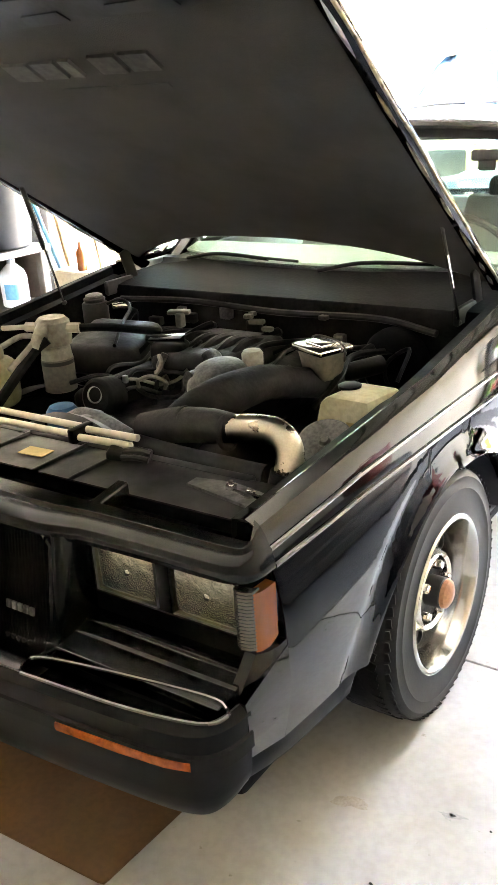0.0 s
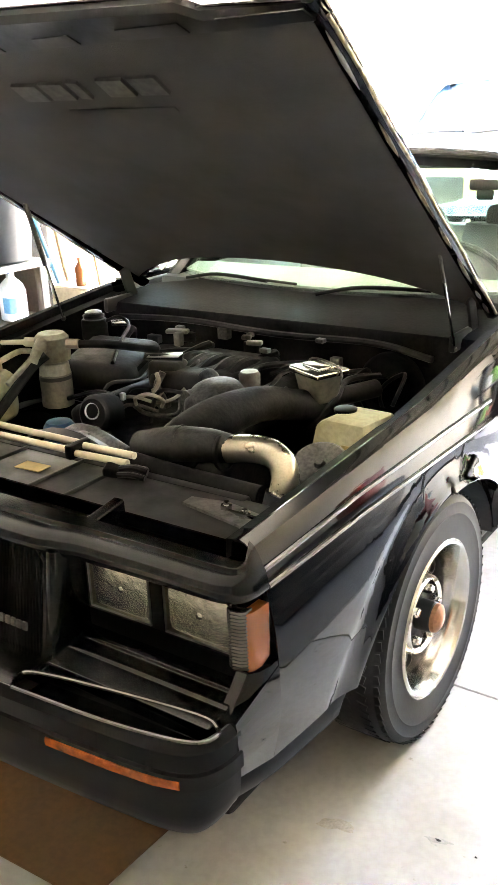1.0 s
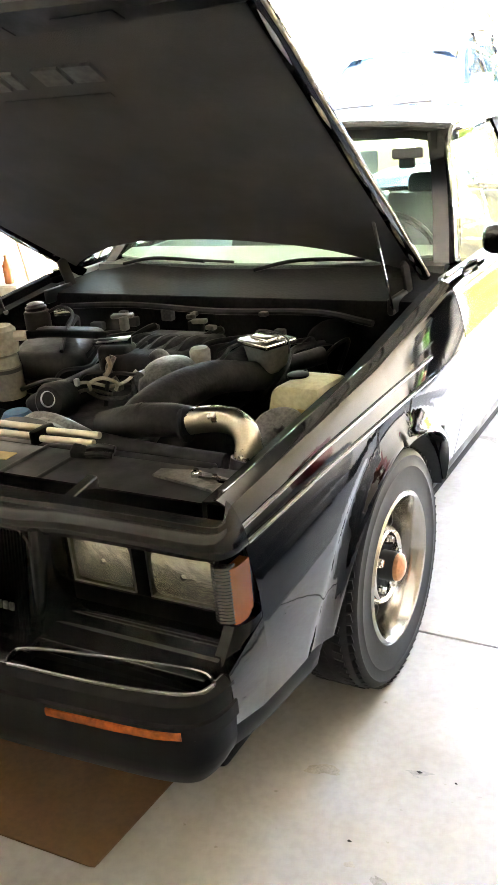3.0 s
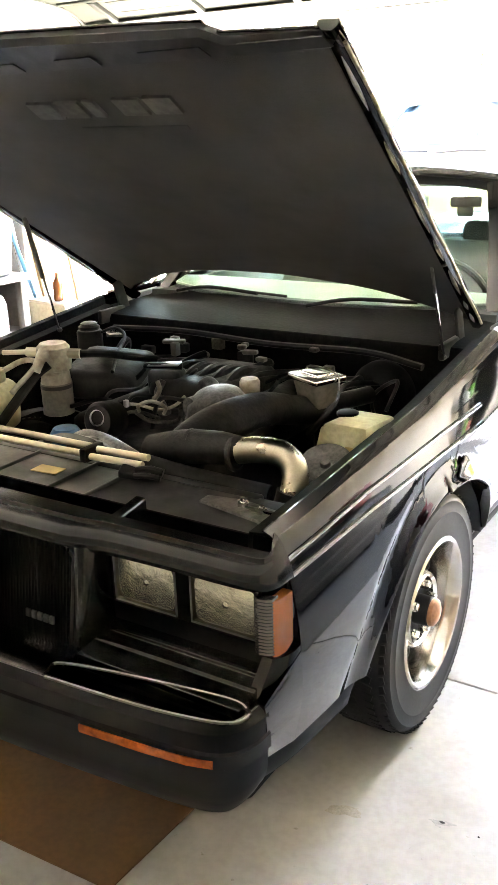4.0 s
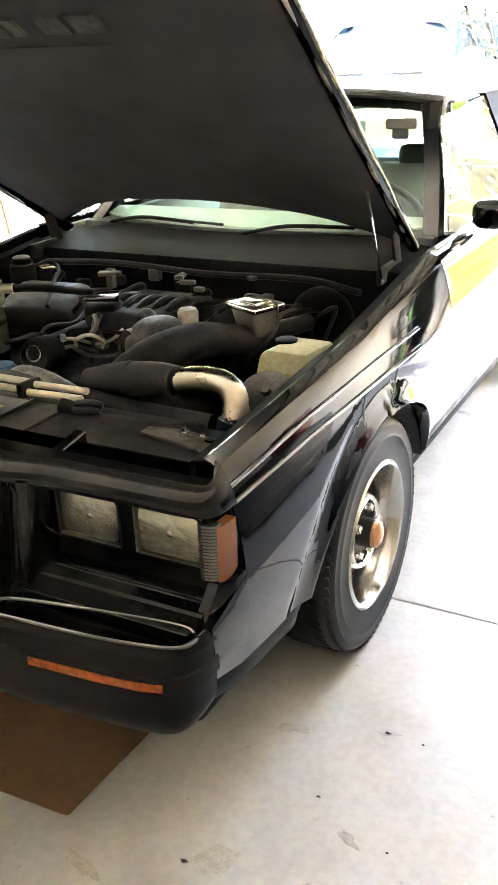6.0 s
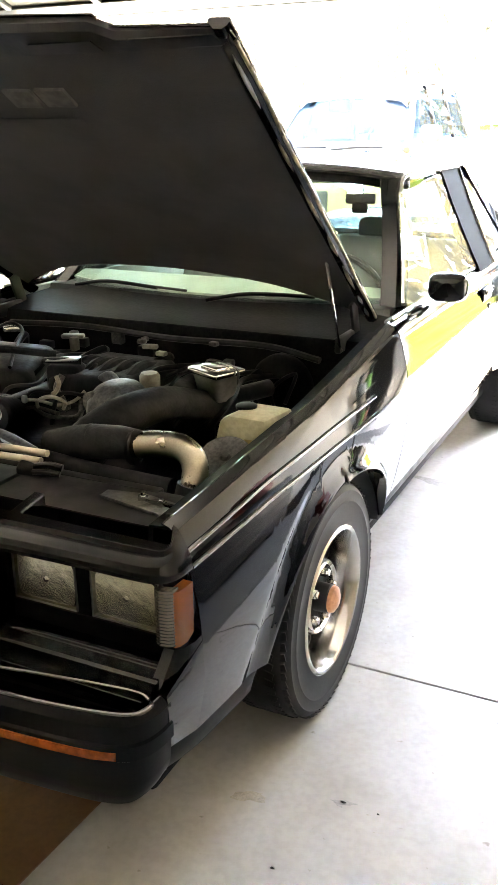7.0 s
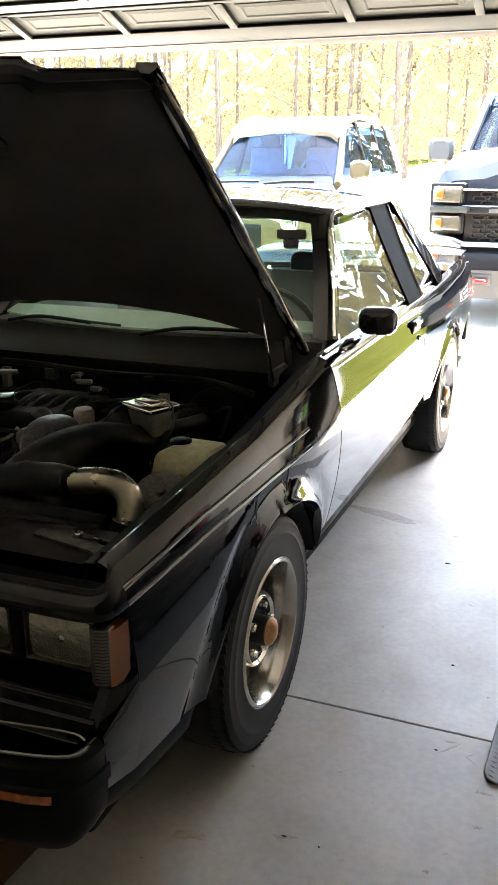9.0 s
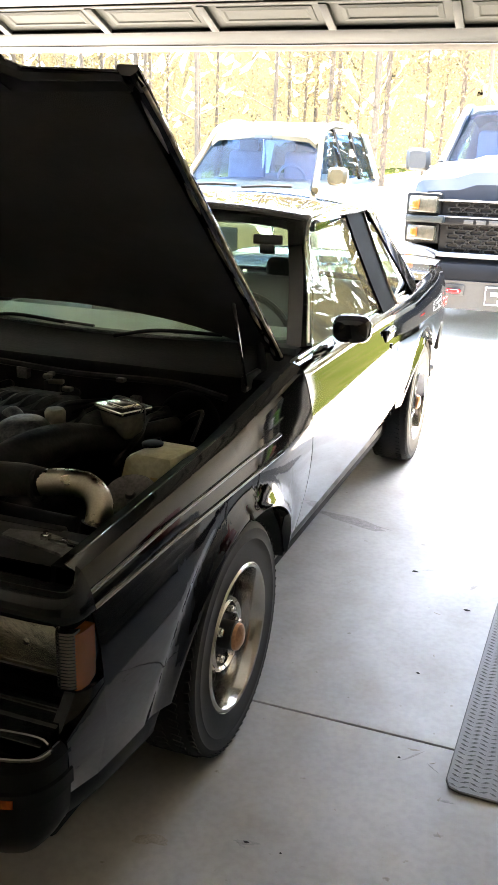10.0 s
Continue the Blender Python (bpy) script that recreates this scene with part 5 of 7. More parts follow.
box(bm, (-0.105, 0.12, 0.872), (0.105, 0.035, 0.004), 0.0015, pose(0, 0, 0, 6, -4, 14))
epart("throttle_bracket", bm, M_silver_badge, "thin bright throttle cable bracket")
bm = bm_new()
tube(bm, [(-0.085, 0.055, 0.835), (-0.070, 0.045, 0.815), (-0.085, 0.045, 0.790), (-0.098, 0.05, 0.782), (-0.080, 0.05, 0.772), (-0.060, 0.05, 0.790)], 0.007, 8, 6)
epart("vacuum_elbow", bm, M_white_plastic, "pale rubber vacuum elbow")
bm = bm_new()
tube(bm, [(-0.18, 0.015, 0.735), (-0.16, -0.005, 0.768), (-0.115, 0.0, 0.772), (-0.07, 0.03, 0.755), (-0.03, 0.06, 0.765), (-0.01, 0.09, 0.79)], 0.0055, 8, 6)
epart("vacuum_tube", bm, M_white_plastic, "pale wavy vacuum tube")
# turbocharger and its cover
bm = bm_new()
lathe(bm, [(0.098, 0.0), (0.098, 0.02), (0.090, 0.050), (0.070, 0.074), (0.040, 0.086), (0.0, 0.088)], 32, Matrix.Translation((0.165, 0.02, 0.765)) @ turned((0.05, -0.25, 1)))
lathe(bm, [(0.03, 0.0), (0.03, 0.04), (0.022, 0.05), (0, 0.05)], 16, Matrix.Translation((0.225, -0.02, 0.805)) @ turned((0.5, -0.6, 0.4)))
epart("turbocharger", bm, M_steel, "dull cast turbocharger housing")
bm = bm_new()
tube(bm, [(0.10, 0.14, 0.74), (0.13, 0.06, 0.80), (0.10, -0.04, 0.80)], 0.034, 14, 6)
tube(bm, [(0.0, 0.14, 0.79), (0.06, 0.12, 0.83), (0.12, 0.07, 0.81)], 0.022, 12, 6)
epart("turbo_elbow", bm, M_steel, "dull metal elbow")
bm = bm_new()
lathe(bm, [(0.016, 0.0), (0.016, 0.06), (0.029, 0.066), (0.030, 0.105), (0.024, 0.114), (0, 0.115)], 20, Matrix.Translation((0.225, 0.085, 0.76)))
epart("breather_filter", bm, M_white_plastic, "pale breather can on a stem")
# big black intake hose and the bright elbow
bm = bm_new()
tube(bm, [(0.20, -0.30, 0.66), (0.245, -0.285, 0.76), (0.285, -0.18, 0.815), (0.325, -0.03, 0.825), (0.365, 0.08, 0.800), (0.42, 0.20, 0.77)], [0.060, 0.062, 0.058, 0.048, 0.042, 0.040], 20, 9)
epart("intake_hose", bm, M_hose, "fat black rubber intake hose")
bm = bm_new()
tube(bm, [(0.22, -0.37, 0.80), (0.32, -0.365, 0.825), (0.42, -0.362, 0.836), (0.482, -0.355, 0.838)], [0.040, 0.042, 0.040, 0.031], 20, 6)
for px in (0.335, 0.455):
    lathe(bm, [(0.036, 0), (0.043, 0.002), (0.043, 0.010), (0.036, 0.012)], 20, Matrix.Translation((px, -0.363, 0.828)) @ turned((1, 0.05, 0.12)))
epart("hose_coupler", bm, M_hose, "black rubber coupler with clamps")
bm = bm_new()
tube(bm, [(0.468, -0.360, 0.836), (0.505, -0.352, 0.842), (0.545, -0.348, 0.845), (0.582, -0.350, 0.842), (0.610, -0.358, 0.829), (0.626, -0.370, 0.806), (0.630, -0.383, 0.780), (0.626, -0.392, 0.752)], 0.031, 26, 8)
epart("intercooler_pipe", bm, M_polish, "bright aluminium intercooler pipe elbow")
bm = bm_new()
tube(bm, [(0.629, -0.388, 0.772), (0.622, -0.396, 0.735), (0.606, -0.404, 0.68)], 0.037, 20, 5)
tube(bm, [(0.604, -0.404, 0.69), (0.56, -0.42, 0.58), (0.50, -0.40, 0.50)], 0.034, 16, 5)
epart("pipe_boot", bm, M_hose, "black rubber boot")
bm = bm_new()
tube(bm, [(0.27, -0.455, 0.800), (0.36, -0.42, 0.775), (0.46, -0.38, 0.752), (0.56, -0.37, 0.745)], 0.024, 16, 7)
tube(bm, [(0.10, -0.42, 0.74), (0.25, -0.40, 0.735), (0.42, -0.36, 0.70), (0.55, -0.33, 0.66)], 0.028, 14, 6)
epart("radiator_hose", bm, M_hose, "black radiator hose")
# alternator, pulley, caps
bm = bm_new()
can(bm, (-0.135, -0.10, 0.755), 0.055, 0.08, (0.1, -1, 0.2), 28, 0.8)
epart("alternator", bm, M_iron, "black alternator")
bm = bm_new()
lathe(bm, [(0.0215, 0.0), (0.024, 0.003), (0.024, 0.007), (0.0215, 0.009), (0.0200, 0.005), (0.0215, 0.0)], 28, Matrix.Translation((-0.130, -0.172, 0.778)) @ turned((0.2, -1, 0.35)))
epart("pulley", bm, M_silver_badge, "bright pulley ring")
bm = bm_new()
lathe(bm, [(0.040, 0.0), (0.045, 0.01), (0.043, 0.045), (0.034, 0.058), (0.0, 0.060)], 24, Matrix.Translation((-0.165, -0.27, 0.715)))
epart("coolant_cap", bm, M_blue, "blue plastic cap")
bm = bm_new()
tube(bm, [(-0.115, -0.30, 0.745), (-0.05, -0.31, 0.765), (0.02, -0.31, 0.76), (0.10, -0.30, 0.73)], [0.022, 0.032, 0.030, 0.026], 14, 6)
can(bm, (-0.01, -0.335, 0.755), 0.022, 0.035)
epart("thermostat_housing", bm, M_steel, "pale cast thermostat housing")
bm = bm_new()
tube(bm, [(-0.30, -0.10, 0.77), (-0.20, -0.08, 0.80), (-0.11, -0.09, 0.80)], 0.007, 8, 6)
epart("wire_loop", bm, M_hose)
bm = bm_new()
box(bm, (-0.095, -0.085, 0.802), (0.014, 0.014, 0.022), 0.003)
epart("wire_connector", bm, M_silver_badge, "bright wire connector")
bm = bm_new()
tube(bm, [(-0.07, -0.06, 0.775), (-0.055, -0.075, 0.80), (-0.02, -0.06, 0.812), (0.005, -0.03, 0.79), (-0.01, -0.02, 0.765)], 0.0055, 8, 8)
epart("vacuum_line", bm, M_white_plastic, "thin pale vacuum line")
for k in range(9):
    bm = bm_new()
    a = -0.40 + 0.10 * k
    tube(bm, [(a, 0.05 + 0.03 * (k % 3), 0.72), (a + 0.05, 0.16 + 0.02 * (k % 2), 0.80 + 0.01 * (k % 4)), (a + 0.02, 0.30, 0.82), (a + 0.08, 0.46, 0.80)], 0.006 + 0.002 * (k % 3), 7, 5)
    epart("wiring", bm, M_hose)
bm = bm_new()
tube(bm, [(-0.56, 0.36, 0.885), (-0.50, 0.36, 0.905), (-0.44, 0.34, 0.885), (-0.36, 0.20, 0.86), (-0.30, 0.10, 0.83)], 0.006, 8, 8)
epart("cable", bm, M_hose)
bm = bm_new()
box(bm, (-0.40, 0.20, 0.79), (0.26, 0.30, 0.10), 0.04, pose(0, 0, 0, 6, 4, 20), 3)
epart("heater_box", bm, M_iron)
bm = bm_new()
box(bm, (-0.535, 0.405, 0.872), (0.07, 0.035, 0.022), 0.008, pose(0, 0, 0, 0, 0, 25), 2)
epart("relay_bracket", bm, M_chrome, "small bright bracket")
bm = bm_new()
can(bm, (-0.70 + 0.09, 0.35, 0.82), 0.045, 0.075)
lathe(bm, [(0.036, 0), (0.038, 0.010), (0.030, 0.016), (0.010, 0.018), (0.008, 0.026), (0, 0.026)], 20, Matrix.Translation((-0.61, 0.35, 0.893)))
blower = epart("blower_motor", bm, M_iron, "black blower motor can")
bm = bm_new()
lathe(bm, [(0.028, 0.0), (0.030, 0.006), (0.022, 0.010), (0.008, 0.011), (0.0, 0.012)], 20, Matrix.Translation((-0.61, 0.35, 0.9085)))
part("cap", bm, M_steel, blower, "pale metal cap")
for x, y, z, sx in ((0.02, 0.37, 0.885, 0.03), (0.06, 0.355, 0.875, 0.05), (0.135, 0.30, 0.872, 0.034), (0.0, 0.42, 0.88, 0.02), (-0.30, 0.44, 0.87, 0.03), (0.24, 0.45, 0.88, 0.03)):
    bm = bm_new()
    box(bm, (x, y, z), (sx, 0.022, 0.014), 0.004, pose(0, 0, 0, 0, 0, random.uniform(-30, 30)))
    epart("connector", bm, M_grimy if sx > 0.03 else M_steel, "pale plastic connector")

rb = random.Random(5)
for k in range(10):
    x = -0.55 + 0.115 * k
    bm = bm_new()
    pts = [(x, 0.47, 0.60 + 0.03 * (k % 3)), (x + rb.uniform(-0.05, 0.05), 0.45, 0.74), (x + rb.uniform(-0.08, 0.08), 0.40 + rb.uniform(-0.04, 0.05), 0.80 + rb.uniform(0, 0.05)), (x + rb.uniform(-0.1, 0.1), 0.30, 0.76)]
    tube(bm, pts, rb.choice((0.006, 0.009, 0.014)), 8, 6)
    epart("heater_hose", bm, rb.choice((M_hose, M_hose, M_iron)))
for k in range(7):
    x = -0.48 + 0.15 * k + rb.uniform(-0.03, 0.03)
    bm = bm_new()
    box(bm, (x, 0.492, 0.80 + rb.uniform(-0.03, 0.06)), (rb.uniform(0.03, 0.07), 0.028, rb.uniform(0.03, 0.06)), 0.006)
    epart("relay", bm, rb.choice((M_satin, M_iron, M_steel)), "small dark relay on the firewall")
for k in range(6):
    bm = bm_new()
    x = -0.26 + 0.10 * k
    tube(bm, [(x, -0.02, 0.70), (x + rb.uniform(-0.04, 0.04), 0.02, 0.765 + rb.uniform(0, 0.03)), (x + 0.06, 0.10, 0.775 + rb.uniform(0, 0.04)), (x + 0.03, 0.2, 0.80)], 0.0065, 7, 6)
    epart("plug_lead", bm, M_satin)
bm = bm_new()
tube(bm, [(-0.62, 0.495, 0.87), (-0.30, 0.490, 0.885), (0.05, 0.493, 0.872), (0.40, 0.490, 0.88), (0.60, 0.46, 0.86)], 0.011, 8, 8)
epart("wiring_loom", bm, M_hose)
bm = bm_new()
box(bm, (-0.075, -0.26, 0.745), (0.075, 0.05, 0.05), 0.014, pose(0, 0, 0, 0, 10, 20), 3)
epart("water_neck", bm, M_steel, "pale cast water neck")

drier = part("drier_canister", bm_new(), M_white_plastic, car, "pale air-conditioning drier canister with fittings")
bm = bm_new()
lathe(bm, [(0.046, 0.0), (0.048, 0.01), (0.048, 0.105), (0.047, 0.11), (0.044, 0.135), (0.036, 0.14), (0.052, 0.145), (0.055, 0.175), (0.052, 0.215), (0.040, 0.228), (0.0, 0.230)], 28, Matrix.Translation((-0.43, -0.02, 0.71)))
drier.data = to_mesh(bm, "drier_canister", M_white_plastic)
bm = bm_new()
tube(bm, [(-0.385, -0.005, 0.905), (-0.345, 0.01, 0.905)], 0.016, 8, 1)
part("outlet_fitting", bm, M_cream, drier)
bm = bm_new()
tube(bm, [(-0.425, -0.058, 0.915), (-0.42, -0.085, 0.895), (-0.425, -0.105, 0.862)], [0.024, 0.021, 0.018], 12, 5)
part("elbow_fitting", bm, M_white_plastic, drier, "pale elbow fitting")
bm = bm_new()
lathe(bm, [(0.0495, 0.0), (0.0495, 0.10)], 28, Matrix.Translation((-0.43, -0.02, 0.712)))
part("lower_body", bm, M_grimy, drier, "greyer lower half of the canister")
bm = bm_new()
tube(bm, [(-0.475, -0.03, 0.905), (-0.52, -0.045, 0.905)], 0.015, 6, 1)
tube(bm, [(-0.52, -0.045, 0.905), (-0.60, -0.07, 0.90)], 0.008, 8, 1)
part("fitting", bm, M_cream, drier)
bm = bm_new()
tube(bm, [(-0.40, -0.075, 0.885), (-0.425, -0.11, 0.855), (-0.44, -0.20, 0.78), (-0.45, -0.30, 0.70)], 0.016, 10, 6)
tube(bm, [(-0.345, 0.01, 0.905), (-0.28, 0.06, 0.90), (-0.2, 0.2, 0.86)], 0.013, 10, 5)
part("line", bm, M_hose, drier)
bm = bm_new()
lathe(bm, [(0.050, 0), (0.050, 0.012)], 28, Matrix.Translation((-0.43, -0.02, 0.795)))
part("strap", bm, M_satin, drier)
tank = part("coolant_tank", bm_new(), M_reservoir, car, "cream plastic overflow tank")
bm = bm_new()
box(bm, (-0.545, -0.20, 0.77), (0.16, 0.15, 0.16), 0.04, None, 3)
can(bm, (-0.52, -0.19, 0.84), 0.035, 0.045)
tank.data = to_mesh(bm, "coolant_tank", M_reservoir)
bm = bm_new()
tube(bm, [(-0.50, -0.17, 0.875), (-0.46, -0.12, 0.90), (-0.43, -0.10, 0.885), (-0.44, -0.20, 0.82)], 0.009, 8, 6)
part("overflow_hose", bm, M_white_plastic, tank)

mc = part("master_cylinder", bm_new(), M_steel, car, "brake master cylinder with a chrome lid")
RM = pose(0.403, 0.158, 0.872, 0, 0, -24)
bm = bm_new()
rows = []
for z, k in ((-0.075, 0.6), (-0.05, 0.8), (-0.01, 0.93), (0.0, 0.97)):
    rows.append([RM @ Vector((0.062 * k * (abs(math.cos(a)) ** 0.4) * math.copysign(1, math.cos(a)), 0.052 * k * (abs(math.sin(a)) ** 0.4) * math.copysign(1, math.sin(a)), z)) for a in np.linspace(0, TAU, 28, endpoint=False)])
rings(bm, rows)
mc.data = to_mesh(bm, "master_cylinder", M_grimy)
bm = bm_new()
tube(bm, [RM @ Vector((0.0, -0.05, -0.08)), RM @ Vector((0.0, 0.2, -0.08))], 0.026, 14, 1)
part("cylinder", bm, M_iron, mc)
bm = bm_new()
box(bm, RM @ Vector((0, 0, 0.010)), (0.135, 0.112, 0.018), 0.007, RM.to_3x3().to_4x4(), 3)
box(bm, RM @ Vector((0, 0.005, 0.022)), (0.080, 0.070, 0.010), 0.005, RM.to_3x3().to_4x4(), 3)
lid = part("lid", bm, M_chrome, mc, "bright stamped lid")
bm = bm_new()
tube(bm, [RM @ Vector((-0.071, 0.02, -0.02)), RM @ Vector((-0.069, 0.02, 0.022)), RM @ Vector((0.0, 0.02, 0.032)), RM @ Vector((0.069, 0.02, 0.022)), RM @ Vector((0.071, 0.02, -0.02))], 0.003, 6, 4)
part("bail_wire", bm, M_steel, mc)
bm = bm_new()
lathe(bm, [(0.05, 0.0), (0.09, 0.02), (0.104, 0.04), (0.104, 0.07), (0.09, 0.09), (0.0, 0.09)], 32, Matrix.Translation((0.47, 0.41, 0.76)) @ turned((0.08, 1, 0.05)))
part("brake_booster", bm, M_cowl, car, "black brake booster drum")
washer = part("washer_reservoir", bm_new(), M_reservoir, car, "yellowed translucent washer reservoir")
bm = bm_new()
prism(bm, [(0.555, -0.155, z) for z in (0.68, 0.775)] + [(0.575, -0.158, 0.852), (0.60, -0.16, 0.868), (0.705, -0.165, 0.868), (0.712, -0.16, 0.68)], (0.02, 0.13, 0), 0.012, 2)
washer.data = to_mesh(bm, "washer_reservoir", M_reservoir)
bm = bm_new()
lathe(bm, [(0.027, 0), (0.028, 0.007), (0.022, 0.010), (0, 0.010)], 22, Matrix.Translation((0.615, -0.080, 0.866)))
part("filler_cap", bm, M_trim, washer, "black filler cap")
for k, (dx, w) in enumerate(((0.60, 0.006), (0.614, 0.006), (0.66, 0.02))):
    bm = bm_new()
    box(bm, (dx, -0.1655, 0.80), (w, 0.002, 0.028), 0.0005)
    part("moulded_mark", bm, M_label, washer)
horn = part("horn", bm_new(), M_steel, car, "round pale-rimmed horn")
bm = bm_new()
lathe(bm, [(0.03, -0.03), (0.055, -0.01), (0.064, 0.0), (0.066, 0.006), (0.060, 0.009), (0.040, 0.004), (0.014, 0.006), (0.010, 0.016), (0, 0.016)], 32, Matrix.Translation((0.633, -0.235, 0.785)) @ turned((0.1, -0.5, 0.9)))
horn.data = to_mesh(bm, "horn", M_steel)

support = part("radiator_support", bm_new(), M_satin, car, "dusty black radiator support panel")
bm = bm_new()
box(bm, (0, -0.575, 0.778), (1.40, 0.20, 0.016), 0.005)
support.data = to_mesh(bm, "radiator_support", M_satin)
bm = bm_new()
box(bm, (0, -0.475, 0.76), (1.20, 0.03, 0.06), 0.008)
part("rear_flange", bm, M_satin, support)
for x in (-0.3, -0.05, 0.14, 0.25):
    bm = bm_new()
    box(bm, (x, -0.58, 0.789), (0.008, 0.19, 0.010), 0.003)
    part("rib", bm, M_satin, support)
bm = bm_new()
box(bm, (0, -0.44, 0.55), (0.9, 0.05, 0.42), 0.01)
part("radiator", bm, M_iron, car, "black radiator core")
bm = bm_new()
lathe(bm, [(0.26, 0), (0.27, 0.02), (0.25, 0.06)], 32, Matrix.Translation((-0.02, -0.40, 0.54)) @ turned((0, 1, 0)))
part("fan_shroud", bm, M_satin, car)
for dy, dz in ((-0.022, -0.004), (0.022, 0.006)):
    for a, b in ((-0.60, 0.118), (0.138, 0.292)):
        bm = bm_new()
        tube(bm, [(a, -0.490 + dy * (1.0 - 0.45 * (a + 0.6) / 0.9), 0.818 + dz), (b, -0.486 + dy * (1.0 - 0.45 * (b + 0.6) / 0.9), 0.820 + dz)], 0.0085, 12, 1)
        part("cooler_line", bm, M_cream, support, "cream metal cooler line")
bm = bm_new()
box(bm, (0.128, -0.487, 0.818), (0.022, 0.07, 0.036), 0.006)
part("line_clip", bm, M_trim, support, "black clip")
bm = bm_new()
box(bm, (0.062, -0.572, 0.790), (0.075, 0.042, 0.002), 0.0005, pose(0, 0, 0, 0, 0, 3))
part("paper_label", bm, M_label, support, "yellowed paper label", smooth=False)
latch = part("hood_latch", bm_new(), M_steel, support, "worn metal hood latch with bolts")
bm = bm_new()
box(bm, (0.290, -0.505, 0.798), (0.10, 0.040, 0.022), 0.007, pose(0, 0, 0, 10, 6, 24), 3)
tube(bm, [(0.30, -0.53, 0.815), (0.335, -0.525, 0.822), (0.365, -0.515, 0.815)], 0.009, 10, 5)
tube(bm, [(0.305, -0.545, 0.808), (0.34, -0.54, 0.812), (0.368, -0.53, 0.806)], 0.007, 10, 5)
latch.data = to_mesh(bm, "hood_latch", M_iron)
bm = bm_new()
prism(bm, [(0.50, -0.535, 0.79), (0.585, -0.52, 0.79), (0.70, -0.545, 0.79), (0.755, -0.575, 0.79), (0.735, -0.655, 0.79), (0.665, -0.60, 0.79), (0.50, -0.57, 0.79)], (0, 0, 0.006), 0.002)
part("lamp_bracket", bm, M_steel, support, "dusty pale lamp bracket")
bm = bm_new()
for x, y in ((0.60, -0.55), (0.655, -0.565), (0.70, -0.57)):
    lathe(bm, [(0.013, 0), (0.013, 0.008), (0.007, 0.010), (0.006, 0.016), (0, 0.016)], 6, Matrix.Translation((x, y, 0.796)))
tube(bm, [(0.62, -0.57, 0.802), (0.68, -0.585, 0.81), (0.74, -0.575, 0.802)], 0.005, 6, 5)
part("bolts", bm, M_chrome, support)

SCUFFS = ((1.31, 0.15, 0.035), (1.37, 0.11, 0.02), (1.41, -0.03, 0.02), (1.43, -0.16, 0.018), (1.24, 0.98, 0.03), (1.09, 1.58, 0.04), (1.34, 1.25, 0.06), (1.28, 0.68, 0.02), (1.17, -0.17, 0.008), (0.56, -1.0, 0.022), (0.8, -0.87, 0.018), (0.45, -1.06, 0.01), (0.4, -1.02, 0.01))

# ---- floor things ----
sheet = thing("cardboard_sheet", "brown cardboard sheet lying under the nose of the car", "cardboard")
bm = bm_new()
prism(bm, [(-0.75, -0.965, 0.001), (0.440, -0.912, 0.001), (0.455, -0.908, 0.001), (0.457, -0.894, 0.001), (0.488, -0.36, 0.001), (-0.80, -0.33, 0.001)], (0, 0, 0.004))
part("board", bm, M_cardboard, sheet, smooth=False)

mat_thing = thing("floor_mat", "grey rubber floor mat with a raised chevron tread", "mat", (1.414, 0.010, 0.0), rz=-1.35)
bm = bm_new()
poly = [(0.0, 0.04), (0.012, 0.012), (0.04, 0.0), (0.90, 0.0), (0.90, 2.6), (0.0, 2.6)]
prism(bm, [(x, y, 0.0) for x, y in poly], (0, 0, 0.010), 0.003, 1)
part("mat_base", bm, M_mat, mat_thing, smooth=False)
bm = bm_new()
for i in range(34):
    for j in range(126):
        x, y = 0.022 + 0.0262 * i, 0.022 + 0.0204 * j
        a = radians(24 if i % 2 else -24)
        d, n = Vector((math.cos(a), math.sin(a), 0)) * 0.0135, Vector((-math.sin(a), math.cos(a), 0)) * 0.0040
        c = Vector((x, y, 0.010))
        v = [bm.verts.new(c + p) for p in (d, n, -d, -n)]
        t = bm.verts.new(c + Vector((0, 0, 0.003)))
        for k in range(4):
            bm.faces.new((v[k], v[(k + 1) % 4], t))
tread = part("tread_pattern", bm, M_mat, mat_thing, smooth=False)
tread["kind"] = "stuff"
for k, (x, y, r) in enumerate(((1.002, -0.363, 0.012), (1.09, -0.366, 0.005), (0.93, -0.62, 0.008), (1.25, 0.55, 0.010), (1.28, 0.10, 0.007), (1.12, -0.70, 0.006), (0.75, -0.90, 0.012), (1.34, 1.05, 0.02), (1.1, 1.3, 0.02))):
    crumb = thing("dirt_crumb", "dark crumb of dirt on the concrete", "debris", (x, y, 0.0), "crumbs on the floor")
    r *= 0.6
    bm = bm_new()
    rows = [[(r * kk * math.cos(a) * (1 + 0.4 * math.sin(3 * a + k)), 0.5 * r * kk * math.sin(a), h) for a in np.linspace(0, TAU, 9, endpoint=False)] for kk, h in ((1.0, 0.0), (0.8, 0.002), (0.3, 0.004))]
    rings(bm, rows)
    part("crumb", bm, M_satin, crumb)

